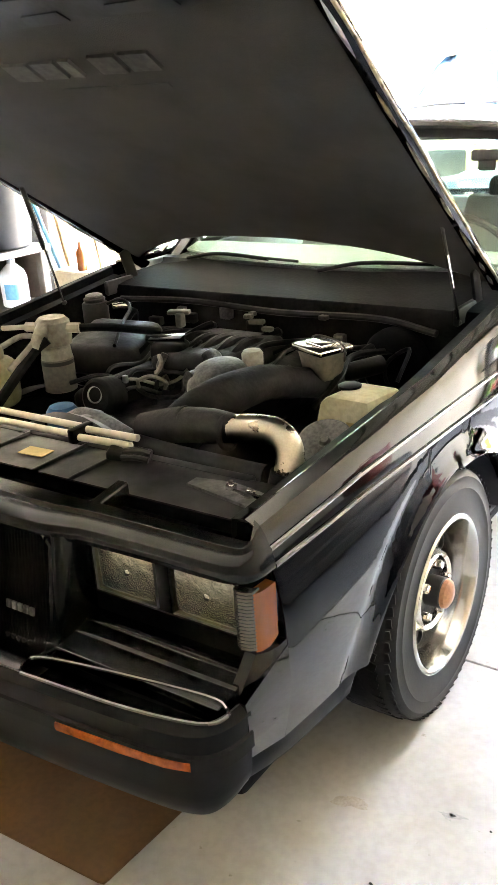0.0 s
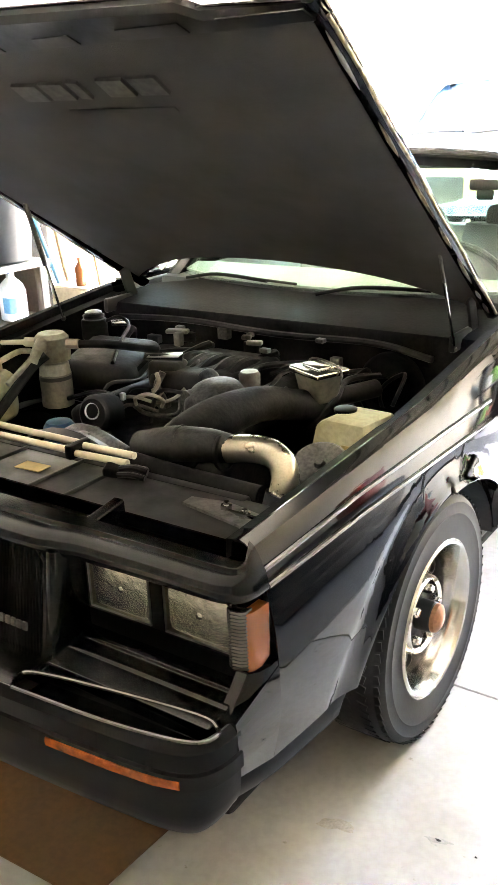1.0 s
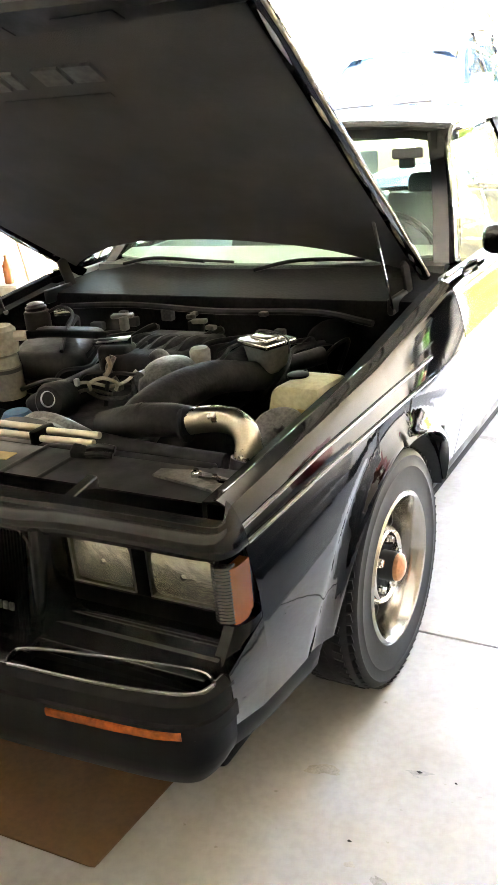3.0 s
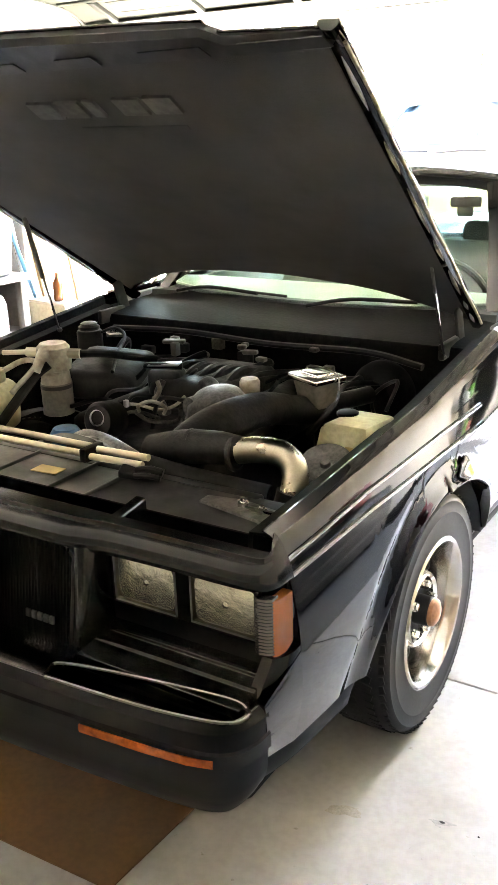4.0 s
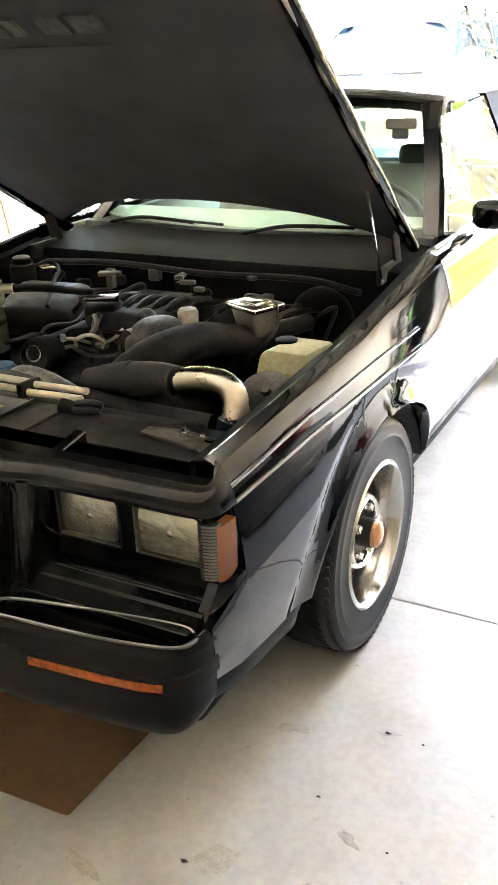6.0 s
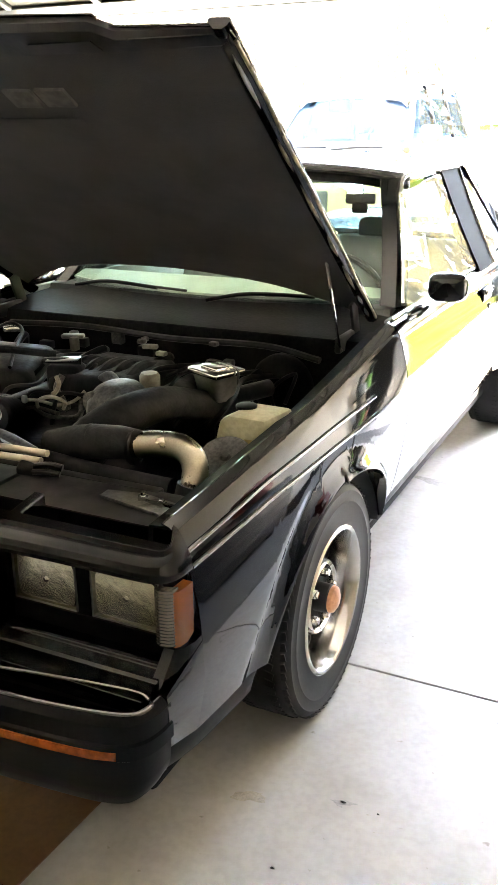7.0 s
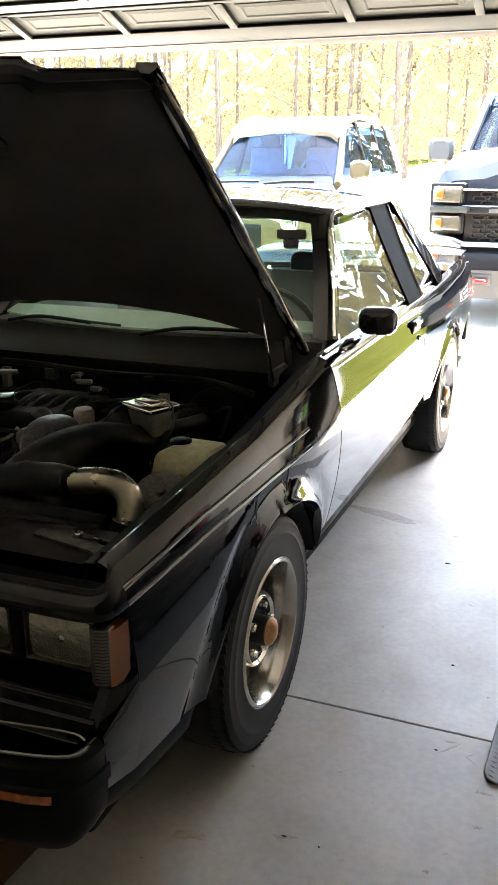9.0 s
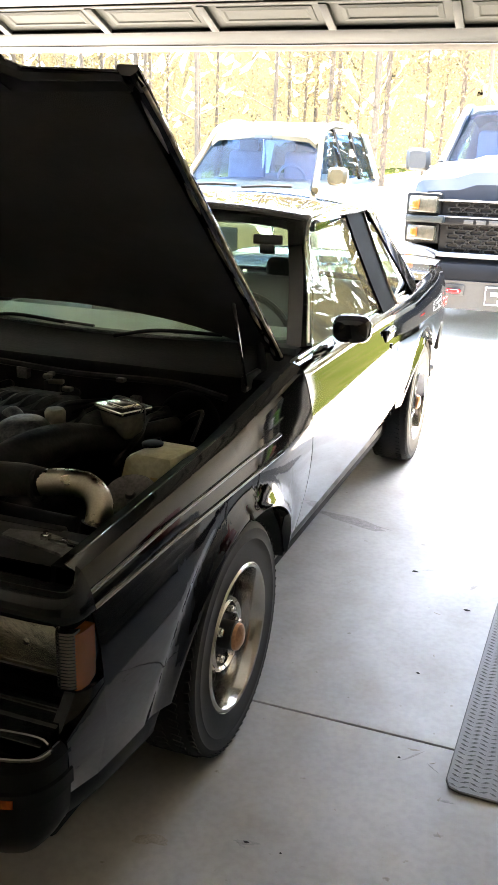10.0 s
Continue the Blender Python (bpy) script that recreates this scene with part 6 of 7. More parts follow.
for k, (x, y, r) in enumerate(SCUFFS):
    scuff = thing("floor_scuff", "faint brown scuff mark on the concrete", "stain", (x, y, 0.0), "scuffs on the floor", rz=40 * k)
    r *= 0.45
    bm = bm_new()
    rows = [[(r * kk * math.cos(a) * (1 + 0.5 * math.sin(3 * a + k)), 0.28 * r * kk * math.sin(a) * (1 + 0.4 * math.sin(2 * a + 2 * k)), h) for a in np.linspace(0, TAU, 17, endpoint=False)] for kk, h in ((1.0, 0.0003), (0.6, 0.0008), (0.1, 0.001))]
    rings(bm, rows)
    part("mark", bm, M_scuff, scuff)

M_smudge = material("dark_floor_smudge", (0.335, 0.322, 0.30), 0.6, vary=0.3, scale=40, fine=160)
M_tan = material("tan_floor_stain", (0.415, 0.385, 0.33), 0.55, vary=0.2, scale=30, fine=160)
MARKS = ((1.003, -0.364, 0.028, 0.008, 10, 0), (0.990, -0.372, 0.014, 0.006, -30, 0), (1.033, -0.701, 0.030, 0.010, -25, 0), (0.955, -0.678, 0.012, 0.007, 0, 1), (0.79, -0.44, 0.040, 0.022, 20, 1), (0.74, 1.71, 0.20, 0.035, -14, 0),
         (1.312, 0.119, 0.04, 0.003, 50, 0), (1.372, 0.092, 0.022, 0.003, -40, 0), (1.428, -0.162, 0.012, 0.005, 20, 0), (1.43, -0.03, 0.020, 0.005, 0, 0), (1.356, 1.317, 0.05, 0.012, 70, 1), (1.152, 1.337, 0.025, 0.006, 30, 0), (0.807, -0.871, 0.05, 0.03, 30, 1), (0.56, -1.0, 0.05, 0.02, -20, 1))
for k, (x, y, rx, ry, turn, tan) in enumerate(MARKS):
    smudge = thing("floor_smudge", "tan stain on the concrete floor" if tan else "dark smudge on the concrete floor", "stain", (x, y, 0.0), "smudges on the floor", rz=turn)
    bm = bm_new()
    rows = [[(rx * kk * math.cos(a) * (1 + 0.25 * math.sin(3 * a + k) + 0.12 * math.sin(7 * a + 2 * k)), ry * kk * math.sin(a) * (1 + 0.3 * math.sin(2 * a + 2 * k) + 0.15 * math.sin(5 * a)), h) for a in np.linspace(0, TAU, 33, endpoint=False)] for kk, h in ((1.0, 0.0003), (0.6, 0.0006), (0.1, 0.0007))]
    rings(bm, rows)
    part("mark", bm, M_tan if tan else M_smudge, smudge)

# ---- along the side wall ----
bench = thing("workbench", "weathered wooden workbench against the garage wall", "workbench", (-2.75, 1.13, 0))
bm = bm_new()
box(bm, (0, 0, 0.76), (0.62, 1.5, 0.04), 0.006)
part("top", bm, M_shelf, bench)
for x in (-0.27, 0.27):
    for y in (-0.7, 0.7):
        bm = bm_new()
        box(bm, (x, y, 0.370), (0.05, 0.05, 0.74), 0.005)
        part("leg", bm, M_shelf, bench)
bm = bm_new()
box(bm, (0, 0, 0.435), (0.58, 1.44, 0.03), 0.004)
part("lower_shelf", bm, M_shelf, bench)
for y in (-0.735, 0.735):
    bm = bm_new()
    box(bm, (0, y, 0.385), (0.56, 0.012, 0.70), 0.003)
    part("side_panel", bm, M_shelf, bench)
bm = bm_new()
box(bm, (-0.30, 0, 0.385), (0.012, 1.46, 0.70), 0.003)
part("back_panel", bm, M_shelf, bench)


def jug(x, y, z, s=1.0):
    j = thing("jug", "white plastic jug with a blue label", "jug", (x, y, z), "jugs on the bench")
    bm = bm_new()
    rows = []
    for h, r in ((0, 0.055), (0.01, 0.065), (0.17, 0.066), (0.21, 0.055), (0.24, 0.03), (0.25, 0.02), (0.275, 0.02)):
        rows.append([(s * r * 1.1 * (abs(math.cos(a)) ** 0.6) * math.copysign(1, math.cos(a)), s * r * (abs(math.sin(a)) ** 0.6) * math.copysign(1, math.sin(a)), s * h) for a in np.linspace(0, TAU, 20, endpoint=False)])
    rings(bm, rows)
    part("bottle", bm, M_jug, j)
    bm = bm_new()
    lathe(bm, [(0.024 * s, 0.272 * s), (0.024 * s, 0.295 * s), (0, 0.296 * s)], 14)
    part("cap", bm, M_blue, j)
    bm = bm_new()
    rows = [[(s * 0.0665 * 1.1 * (abs(math.cos(a)) ** 0.6) * math.copysign(1, math.cos(a)), s * 0.0665 * (abs(math.sin(a)) ** 0.6) * math.copysign(1, math.sin(a)), s * h) for a in np.linspace(-1.6, 0.6, 12)] for h in (0.05, 0.14)]
    shell(bm, rows, 0.001, (-1, 0, 0))
    part("label", bm, M_bluepole, j, "blue label")


jug(-2.52, 1.63, 0.4505, 1.0), jug(-2.54, 1.36, 0.4505, 0.95), jug(-2.60, 1.0, 0.7805)
bin_ = thing("storage_bin", "round grey plastic bin standing on the workbench", "bin", (-2.66, 1.66, 0.7805))
bin_.scale = (1.15, 1.15, 1.1)
bm = bm_new()
lathe(bm, [(0.17, 0), (0.18, 0.01), (0.21, 0.34), (0.225, 0.35), (0.225, 0.37), (0.20, 0.37), (0.17, 0.03), (0, 0.03)], 28)
part("tub", bm, M_grey_bin, bin_)
tool = thing("tool_tray", "red and brown hand tools in a low tray", "tool tray", (-2.55, 1.25, 0.7805))
bm = bm_new()
box(bm, (0, 0, 0.03), (0.22, 0.3, 0.06), 0.01)
part("tray", bm, M_brown_trim, tool)
POLES = (("light blue broom pole leaning on the wall", -3.00, 2.62, -0.12, -0.42, M_bluepole), ("brown wooden pole leaning on the wall", -3.10, 2.72, -0.20, -0.10, M_wood), ("white pole leaning on the wall", -3.05, 2.52, -0.07, -0.20, M_jug))
for label, x, y, dx, dy, mat in POLES:
    pole = thing("pole", label, "pole", (x, y, 0), "poles by the wall")
    bm = bm_new()
    tube(bm, [(0, 0, 0.014), (dx, dy, 1.55)], 0.014, 10, 1)
    part("shaft", bm, mat, pole)
M_locker = material("grey_painted_locker_steel", (0.013, 0.013, 0.0135), 0.5, spec=0.15, vary=0.15, scale=5, fine=60, bump=0.03)
locker = thing("locker", "tall grey steel locker behind the leaning poles", "locker", (-3.32, 2.26, 0))
bm = bm_new()
box(bm, (0, 0, 0.69), (0.28, 0.62, 1.36), 0.006)
part("carcass", bm, M_locker, locker)
for y in (-0.152, 0.152):
    bm = bm_new()
    box(bm, (0.147, y, 0.70), (0.014, 0.296, 1.30), 0.004)
    leaf = part("door", bm, M_locker, locker)
    bm = bm_new()
    box(bm, (0.160, y * 0.25, 0.75), (0.014, 0.016, 0.11), 0.004)
    part("handle", bm, M_steel, leaf, "dull steel handle")
M_carton = material("cream_cardboard", (0.50, 0.43, 0.30), 0.85, vary=0.15, scale=5, fine=50)
carton = thing("carton", "cream cardboard carton on the floor by the wall", "box", (-2.86, 2.72, 0))
bm = bm_new()
box(bm, (0, 0, 0.24), (0.34, 0.62, 0.47), 0.008)
part("body", bm, M_carton, carton)
for x in (-0.086, 0.086):
    bm = bm_new()
    box(bm, (x, 0, 0.480), (0.166, 0.61, 0.006), 0.001, pose(0, 0, 0, 0, 2 if x < 0 else -2, 0))
    part("flap", bm, M_carton, carton)
for k in range(4):
    board = thing("pine_board", "pale pine board leaning against the garage wall", "board", (-2.62 - 0.05 * k, 2.62 + 0.17 * k, 0), "boards by the wall")
    bm = bm_new()
    box(bm, (-0.12, 0, 0.72), (0.022, 0.15, 1.42 - 0.1 * k), 0.003, pose(0, 0, 0, 0, -10, 4 * k))
    part("plank", bm, M_wood, board)
bm = bm_new()
reel = thing("orange_bottle", "small orange spray bottle on a cardboard carton", "bottle", (-2.80, 2.47, 0.489))
lathe(bm, [(0.03, 0), (0.033, 0.01), (0.033, 0.12), (0.012, 0.16), (0.012, 0.19), (0, 0.19)], 16)
part("bottle", bm, M_orange, reel)


# ---- along the wall beside the driver's side ----
def by_wall(name, label, cat, x, y):
    t = thing(name, label, cat)
    t.matrix_world = G @ Matrix.Translation((x, y, 0))
    return t


chest = by_wall("tool_chest", "low black tool chest against the white wall", "tool chest", 2.18, 0.75)
bm = bm_new()
box(bm, (0, 0, 0.29), (0.40, 1.40, 0.46), 0.015)
part("carcass", bm, M_satin, chest)
for k in range(3):
    bm = bm_new()
    box(bm, (-0.205, 0, 0.15 + 0.145 * k), (0.012, 1.34, 0.13), 0.004)
    d = part("drawer", bm, M_satin, chest)
    bm = bm_new()
    box(bm, (-0.222, 0, 0.19 + 0.145 * k), (0.016, 1.0, 0.014), 0.004)
    part("pull", bm, M_galv, d)
for y in (-0.6, 0.6):
    for x in (-0.15, 0.15):
        bm = bm_new()
        lathe(bm, [(0.03, 0.0), (0.03, 0.05), (0, 0.05)], 14, Matrix.Translation((x, y, 0.012)))
        part("foot", bm, M_rubber, chest)
M_redplastic = material("red_plastic", (0.30, 0.018, 0.015), 0.4, vary=0.15, scale=8)
M_green = material("green_plastic", (0.10, 0.30, 0.04), 0.4, vary=0.15, scale=8)
can_ = by_wall("fuel_can", "red plastic fuel can standing on the tool chest", "fuel can", 2.20, 1.30)
bm = bm_new()
box(bm, (0, 0, 0.66), (0.22, 0.26, 0.27), 0.04, None, 3)
part("tank", bm, M_redplastic, can_)
bm = bm_new()
tube(bm, [(0, -0.08, 0.79), (0, -0.05, 0.84), (0, 0.06, 0.84), (0, 0.09, 0.79)], 0.014, 8, 5)
part("handle", bm, M_redplastic, can_)
ramp_ = by_wall("car_ramp", "black ribbed plastic car ramp on the floor", "ramp", 2.15, 2.05)
bm = bm_new()
prism(bm, [(-0.13, -0.4, 0.001), (-0.13, 0.4, 0.001), (-0.13, 0.4, 0.17), (-0.13, 0.2, 0.17), (-0.13, -0.4, 0.012)], (0.26, 0, 0), 0.006)
part("wedge", bm, M_trim, ramp_)
for k in range(9):
    bm = bm_new()
    box(bm, (0, -0.33 + 0.06 * k, 0.026 + 0.0158 * k + 0.006), (0.24, 0.014, 0.012), 0.003)
    part("rib", bm, M_trim, ramp_)
rack = by_wall("tool_rack", "narrow black rack with green and red garden tools", "tool rack", 2.33, 3.08)
for y in (-0.11, 0.11):
    bm = bm_new()
    box(bm, (0, y, 0.62), (0.05, 0.04, 1.24), 0.006)
    part("upright", bm, M_satin, rack)
for z in (0.18, 0.62, 1.1):
    bm = bm_new()
    box(bm, (0, 0, z), (0.12, 0.26, 0.025), 0.005)
    part("shelf", bm, M_satin, rack)
for k, (m_, y, z, h) in enumerate(((M_green, -0.04, 0.1925, 0.22), (M_redplastic, 0.05, 0.1925, 0.14), (M_jug, -0.05, 0.6325, 0.16), (M_green, 0.05, 0.6325, 0.24))):
    b = by_wall("spray_can", ("tall green spray can on the rack", "short red spray can on the rack", "white spray can on the rack", "green spray can on the rack")[k], "spray can", 2.31, 3.08 + y)
    bm = bm_new()
    lathe(bm, [(0.03, z), (0.032, z + 0.005), (0.032, z + h * 0.82), (0.014, z + h * 0.88), (0.014, z + h), (0, z + h)], 18)
    part("can", bm, m_, b)
cab = by_wall("storage_cabinet", "tall charcoal storage cabinet in the corner by the opening", "cabinet", 2.27, 3.50)
bm = bm_new()
box(bm, (0, 0, 0.86), (0.22, 0.38, 1.68), 0.02)
part("body", bm, M_darkplastic, cab)
for y in (-0.095, 0.095):
    bm = bm_new()
    box(bm, (-0.116, y, 0.86), (0.014, 0.18, 1.6), 0.004)
    d = part("door", bm, M_grey_bin, cab)
    bm = bm_new()
    box(bm, (-0.13, y * 0.2, 0.95), (0.014, 0.012, 0.12), 0.003)
    part("handle", bm, M_galv, d)
for x in (-0.08, 0.08):
    for y in (-0.15, 0.15):
        bm = bm_new()
        box(bm, (x, y, 0.012), (0.04, 0.04, 0.022), 0.003)
        part("foot", bm, M_rubber, cab)

# more at the far side wall
M_foil = material("crumpled_pale_plastic_sheet", (0.10, 0.10, 0.105), 0.4, vary=0.5, scale=9, fine=30, bump=0.4, color2=(0.03, 0.03, 0.034))
sheet2 = thing("plastic_sheet", "crumpled pale plastic sheet stuffed on the wall side", "plastic sheet", (-2.78, 1.40, 0.7805))
bm = bm_new()
rr = random.Random(11)
rows = [[(0.10 * rr.uniform(-1, 1) - 0.1 * k, -0.55 + 1.1 * j / 14, 0.005 + 0.62 * k + 0.05 * rr.uniform(0, 1)) for j in range(15)] for k in np.linspace(0, 1, 9)]
shell(bm, rows, 0.006, (1, 0, 0))
part("sheet", bm, M_foil, sheet2, smooth=False)

M_peg = material("brown_pegboard", (0.13, 0.085, 0.05), 0.75, vary=0.2, scale=5, fine=60)
peg = thing("pegboard", "brown pegboard with hand tools on the garage wall", "pegboard")
peg.matrix_world = G @ Matrix.Translation((XL + 0.012, 2.2, 1.15))
bm = bm_new()
box(bm, (0, 0, 0), (0.02, 2.2, 1.5), 0.003)
part("board", bm, M_peg, peg)
for k in range(8):
    y, z = -0.9 + 0.26 * k, 0.25 - 0.35 * (k % 3)
    tool_ = thing("hand_tool", ("dark steel hand tool hanging on the pegboard", "hand tool with a red handle hanging on the pegboard", "hand tool with a blue handle hanging on the pegboard")[k % 3], "hand tool", group="tools on the pegboard")
    tool_.matrix_world = G @ Matrix.Translation((XL + 0.036, 2.2 + y, 1.15 + z))
    bm = bm_new()
    box(bm, (0, 0, -0.10), (0.022, 0.035, 0.14), 0.008)
    part("handle", bm, (M_satin, M_redplastic, M_blue)[k % 3], tool_)
    bm = bm_new()
    box(bm, (0, 0, 0.06), (0.014, 0.022, 0.20), 0.004)
    box(bm, (0, 0.01, 0.15), (0.018, 0.08, 0.035), 0.006)
    part("head", bm, M_steel, tool_)

# ---- vehicles on the driveway ----
def outline_loft(bm, stations, seg=24, power=0.32):
    """Boxy rounded cross-sections: (y, half width, z low, z high, narrowing at the top)."""
    rows = []
    for y, w, z0, z1, top in stations:
        row = []
        for a in np.linspace(0, TAU, seg, endpoint=False):
            c, s_ = math.cos(a), math.sin(a)
            zz = (z0 + z1) / 2 + (z1 - z0) / 2 * math.copysign(abs(s_) ** power, s_)
            k = (zz - z0) / max(z1 - z0, 1e-6)
            row.append((w * (1 - top * k ** 2) * math.copysign(abs(c) ** power, c), y, zz))
        rows.append(row)
    rings(bm, rows)


def road_wheel(parent, x, y, r, s):
    w = part("wheel", bm_new(), M_rubber, parent, "dark alloy wheel with a black tyre")
    m = Matrix.Translation((x, y, r)) @ turned((s, 0, 0))
    bm = bm_new()
    lathe(bm, [(r * 0.62, 0.10), (r * 0.75, 0.12), (r * 0.93, 0.11), (r, 0.07), (r, -0.07), (r * 0.93, -0.11), (r * 0.6, -0.1)], 36, m)
    w.data = to_mesh(bm, "wheel", M_rubber)
    bm = bm_new()
    lathe(bm, [(r * 0.63, 0.105), (r * 0.60, 0.09), (r * 0.55, 0.05), (r * 0.2, 0.07), (r * 0.15, 0.09), (0, 0.09)], 30, m)
    part("rim", bm, M_galv, w)


def suv():
    v = thing("suv", "pale gold sport utility vehicle parked on the driveway", "car", (-2.13, 6.45, ground_z(6.9) + 0.0), rz=1.0)
    v.scale = (0.91, 1, 1.12)
    bm = bm_new()
    outline_loft(bm, [(0.02, 0.70, 0.40, 0.82, 0.02), (0.10, 0.88, 0.32, 1.00, 0.03), (0.45, 0.97, 0.28, 1.02, 0.05), (1.10, 0.99, 0.28, 1.075, 0.06), (1.40, 1.0, 0.28, 1.10, 0.05), (1.75, 1.0, 0.28, 1.17, 0.03), (4.2, 1.0, 0.28, 1.22, 0.05), (4.75, 0.97, 0.32, 1.18, 0.05), (4.85, 0.9, 0.45, 1.05, 0.05)])
    part("body", bm, M_whitecar, v)
    bm = bm_new()
    rows = []
    for y, w, z in ((1.98, 0.71, 1.615), (2.10, 0.735, 1.665), (2.4, 0.75, 1.735), (2.8, 0.755, 1.775), (3.2, 0.755, 1.79), (3.9, 0.745, 1.765), (4.4, 0.72, 1.71), (4.62, 0.69, 1.66)):
        rows.append([(w * t, y, z - 0.03 * t ** 4 - 0.05 * max(0, abs(t) - 0.9) * 10) for t in np.linspace(-1, 1, 17)])
    shell(bm, rows, 0.05, (0, 0, -1))
    part("roof", bm, M_whitecar, v)
    for s in (1, -1):
        for yb, yt, w in ((2.63, 2.60, 0.05), (3.50, 3.46, 0.05), (4.50, 4.30, 0.22)):
            bm = bm_new()
            prism(bm, [(s * 0.95, yb - w, 1.18), (s * 0.95, yb + w, 1.18), (s * 0.76, yt + w, 1.70), (s * 0.76, yt - w, 1.70)], (s * -0.04, 0, 0))
            part("side_pillar", bm, M_whitecar if w > 0.1 else M_pillar, v)
    bm = bm_new()
    prism(bm, [(-0.93, 4.72, 1.15), (0.93, 4.72, 1.15), (0.70, 4.58, 1.66), (-0.70, 4.58, 1.66)], (0, 0.03, 0))
    part("tailgate_glass", bm, M_glass_blue, v)
    # windshield
    bm = bm_new()
    rows = [[(x * (0.86 - 0.14 * k), 1.30 + 0.72 * k + 0.16 * (x * x), 1.085 + 0.54 * k) for x in np.linspace(-1, 1, 13)] for k in np.linspace(0, 1, 7)]
    shell(bm, rows, 0.006, (0, 0.6, -0.8))
    ws = part("windshield", bm, M_glass_blue, v, "clear windshield reflecting blue sky")
    ws.visible_shadow = False
    bm = bm_new()
    box(bm, (0, 1.75, 1.06), (1.6, 0.7, 0.06), 0.02)
    part("dashboard", bm, M_dash, v)
    for x in (-0.40, 0.40):
        bm = bm_new()
        box(bm, (x, 2.45, 1.15), (0.52, 0.16, 0.62), 0.06, pose(0, 0, 0, -10, 0, 0), 3)
        box(bm, (x, 2.52, 1.53), (0.28, 0.10, 0.18), 0.05, None, 3)
        part("seat", bm, M_cabin, v, "pale grey seat")
    bm = bm_new()
    mm = Matrix.Translation((0.40, 2.02, 1.16)) @ turned((0, 0.9, 0.5))
    tube(bm, [mm @ Vector((0.19 * math.cos(a), 0.19 * math.sin(a), 0)) for a in np.linspace(0, TAU, 25)], 0.016, 8, 1)
    part("steering_wheel", bm, M_cabin, v)
    bm = bm_new()
    box(bm, (0.0, 1.98, 1.60), (0.24, 0.03, 0.07), 0.015)
    part("mirror", bm, M_dash, v)
    bm = bm_new()
    tube(bm, [(0.02, 1.95, 1.57), (0.03, 1.94, 1.40), (0.02, 1.95, 1.28)], [0.004, 0.018, 0.006], 8, 5)
    part("hanging_tassel", bm, M_jug, v, "pale tassel hanging from the mirror")
    for s in (1, -1):
        bm = bm_new()
        tube(bm, [(s * 0.885, 1.46, 1.09), (s * 0.80, 1.86, 1.38), (s * 0.735, 2.16, 1.635), (s * 0.722, 2.45, 1.715), (s * 0.72, 2.9, 1.765), (s * 0.72, 3.9, 1.73)], [0.045, 0.042, 0.04, 0.035, 0.03, 0.03], 8, 6)
        part("roof_pillar", bm, M_whitecar, v)
        # side glass, three panes
        for (ya, yb, yc, yd) in ((1.75, 2.60, 2.55, 2.25), (2.70, 3.45, 3.40, 2.66), (3.55, 4.35, 4.20, 3.52)):
            bm = bm_new()
            prism(bm, [(s * 0.955, ya, 1.19), (s * 0.955, yb, 1.22), (s * 0.775, yc, 1.66), (s * 0.775, yd, 1.66)], (s * -0.006, 0, 0))
            g = part("side_window", bm, M_glass_blue, v, "tinted side window")
        bm = bm_new()
        outline_loft(bm, [(1.62, 0.08, 1.16, 1.30, 0), (1.66, 0.125, 1.14, 1.32, 0), (1.76, 0.12, 1.145, 1.315, 0)], 20, 0.5)
        bmesh.ops.translate(bm, verts=bm.verts, vec=(s * 1.10, 0, 0))
        mr = part("door_mirror", bm, M_whitecar, v, "silver door mirror")
        for y in (2.35, 3.20):
            bm = bm_new()
            box(bm, (s * 1.0, y, 1.02), (0.03, 0.17, 0.03), 0.01)
            part("door_handle", bm, M_chrome, v)
        for y in (0.98, 3.85):
            bm = bm_new()
            lathe(bm, [(0.43, 0), (0.44, 0.01), (0.42, 0.02), (0, 0.02)], 36, Matrix.Translation((s * 0.975, y, 0.37)) @ turned((s, 0, 0)))
            part("wheel_arch", bm, M_darkplastic, v)
            road_wheel(v, s * 0.90, y, 0.37, s)
        bm = bm_new()
        box(bm, (s * 0.68, 0.10, 0.80), (0.36, 0.14, 0.14), 0.04, None, 3)
        part("headlamp", bm, M_reflector, v)
    bm = bm_new()
    box(bm, (0, 0.04, 0.66), (0.95, 0.06, 0.26), 0.02)
    part("grille", bm, M_darkplastic, v)
    for x0, x1 in ((-0.75, -0.10), (0.0, 0.62)):
        bm = bm_new()
        tube(bm, [(x0, 1.28, 1.10), ((x0 + x1) / 2, 1.29, 1.12), (x1, 1.36, 1.12)], 0.012, 6, 4)
        part("wiper", bm, M_trim, v)


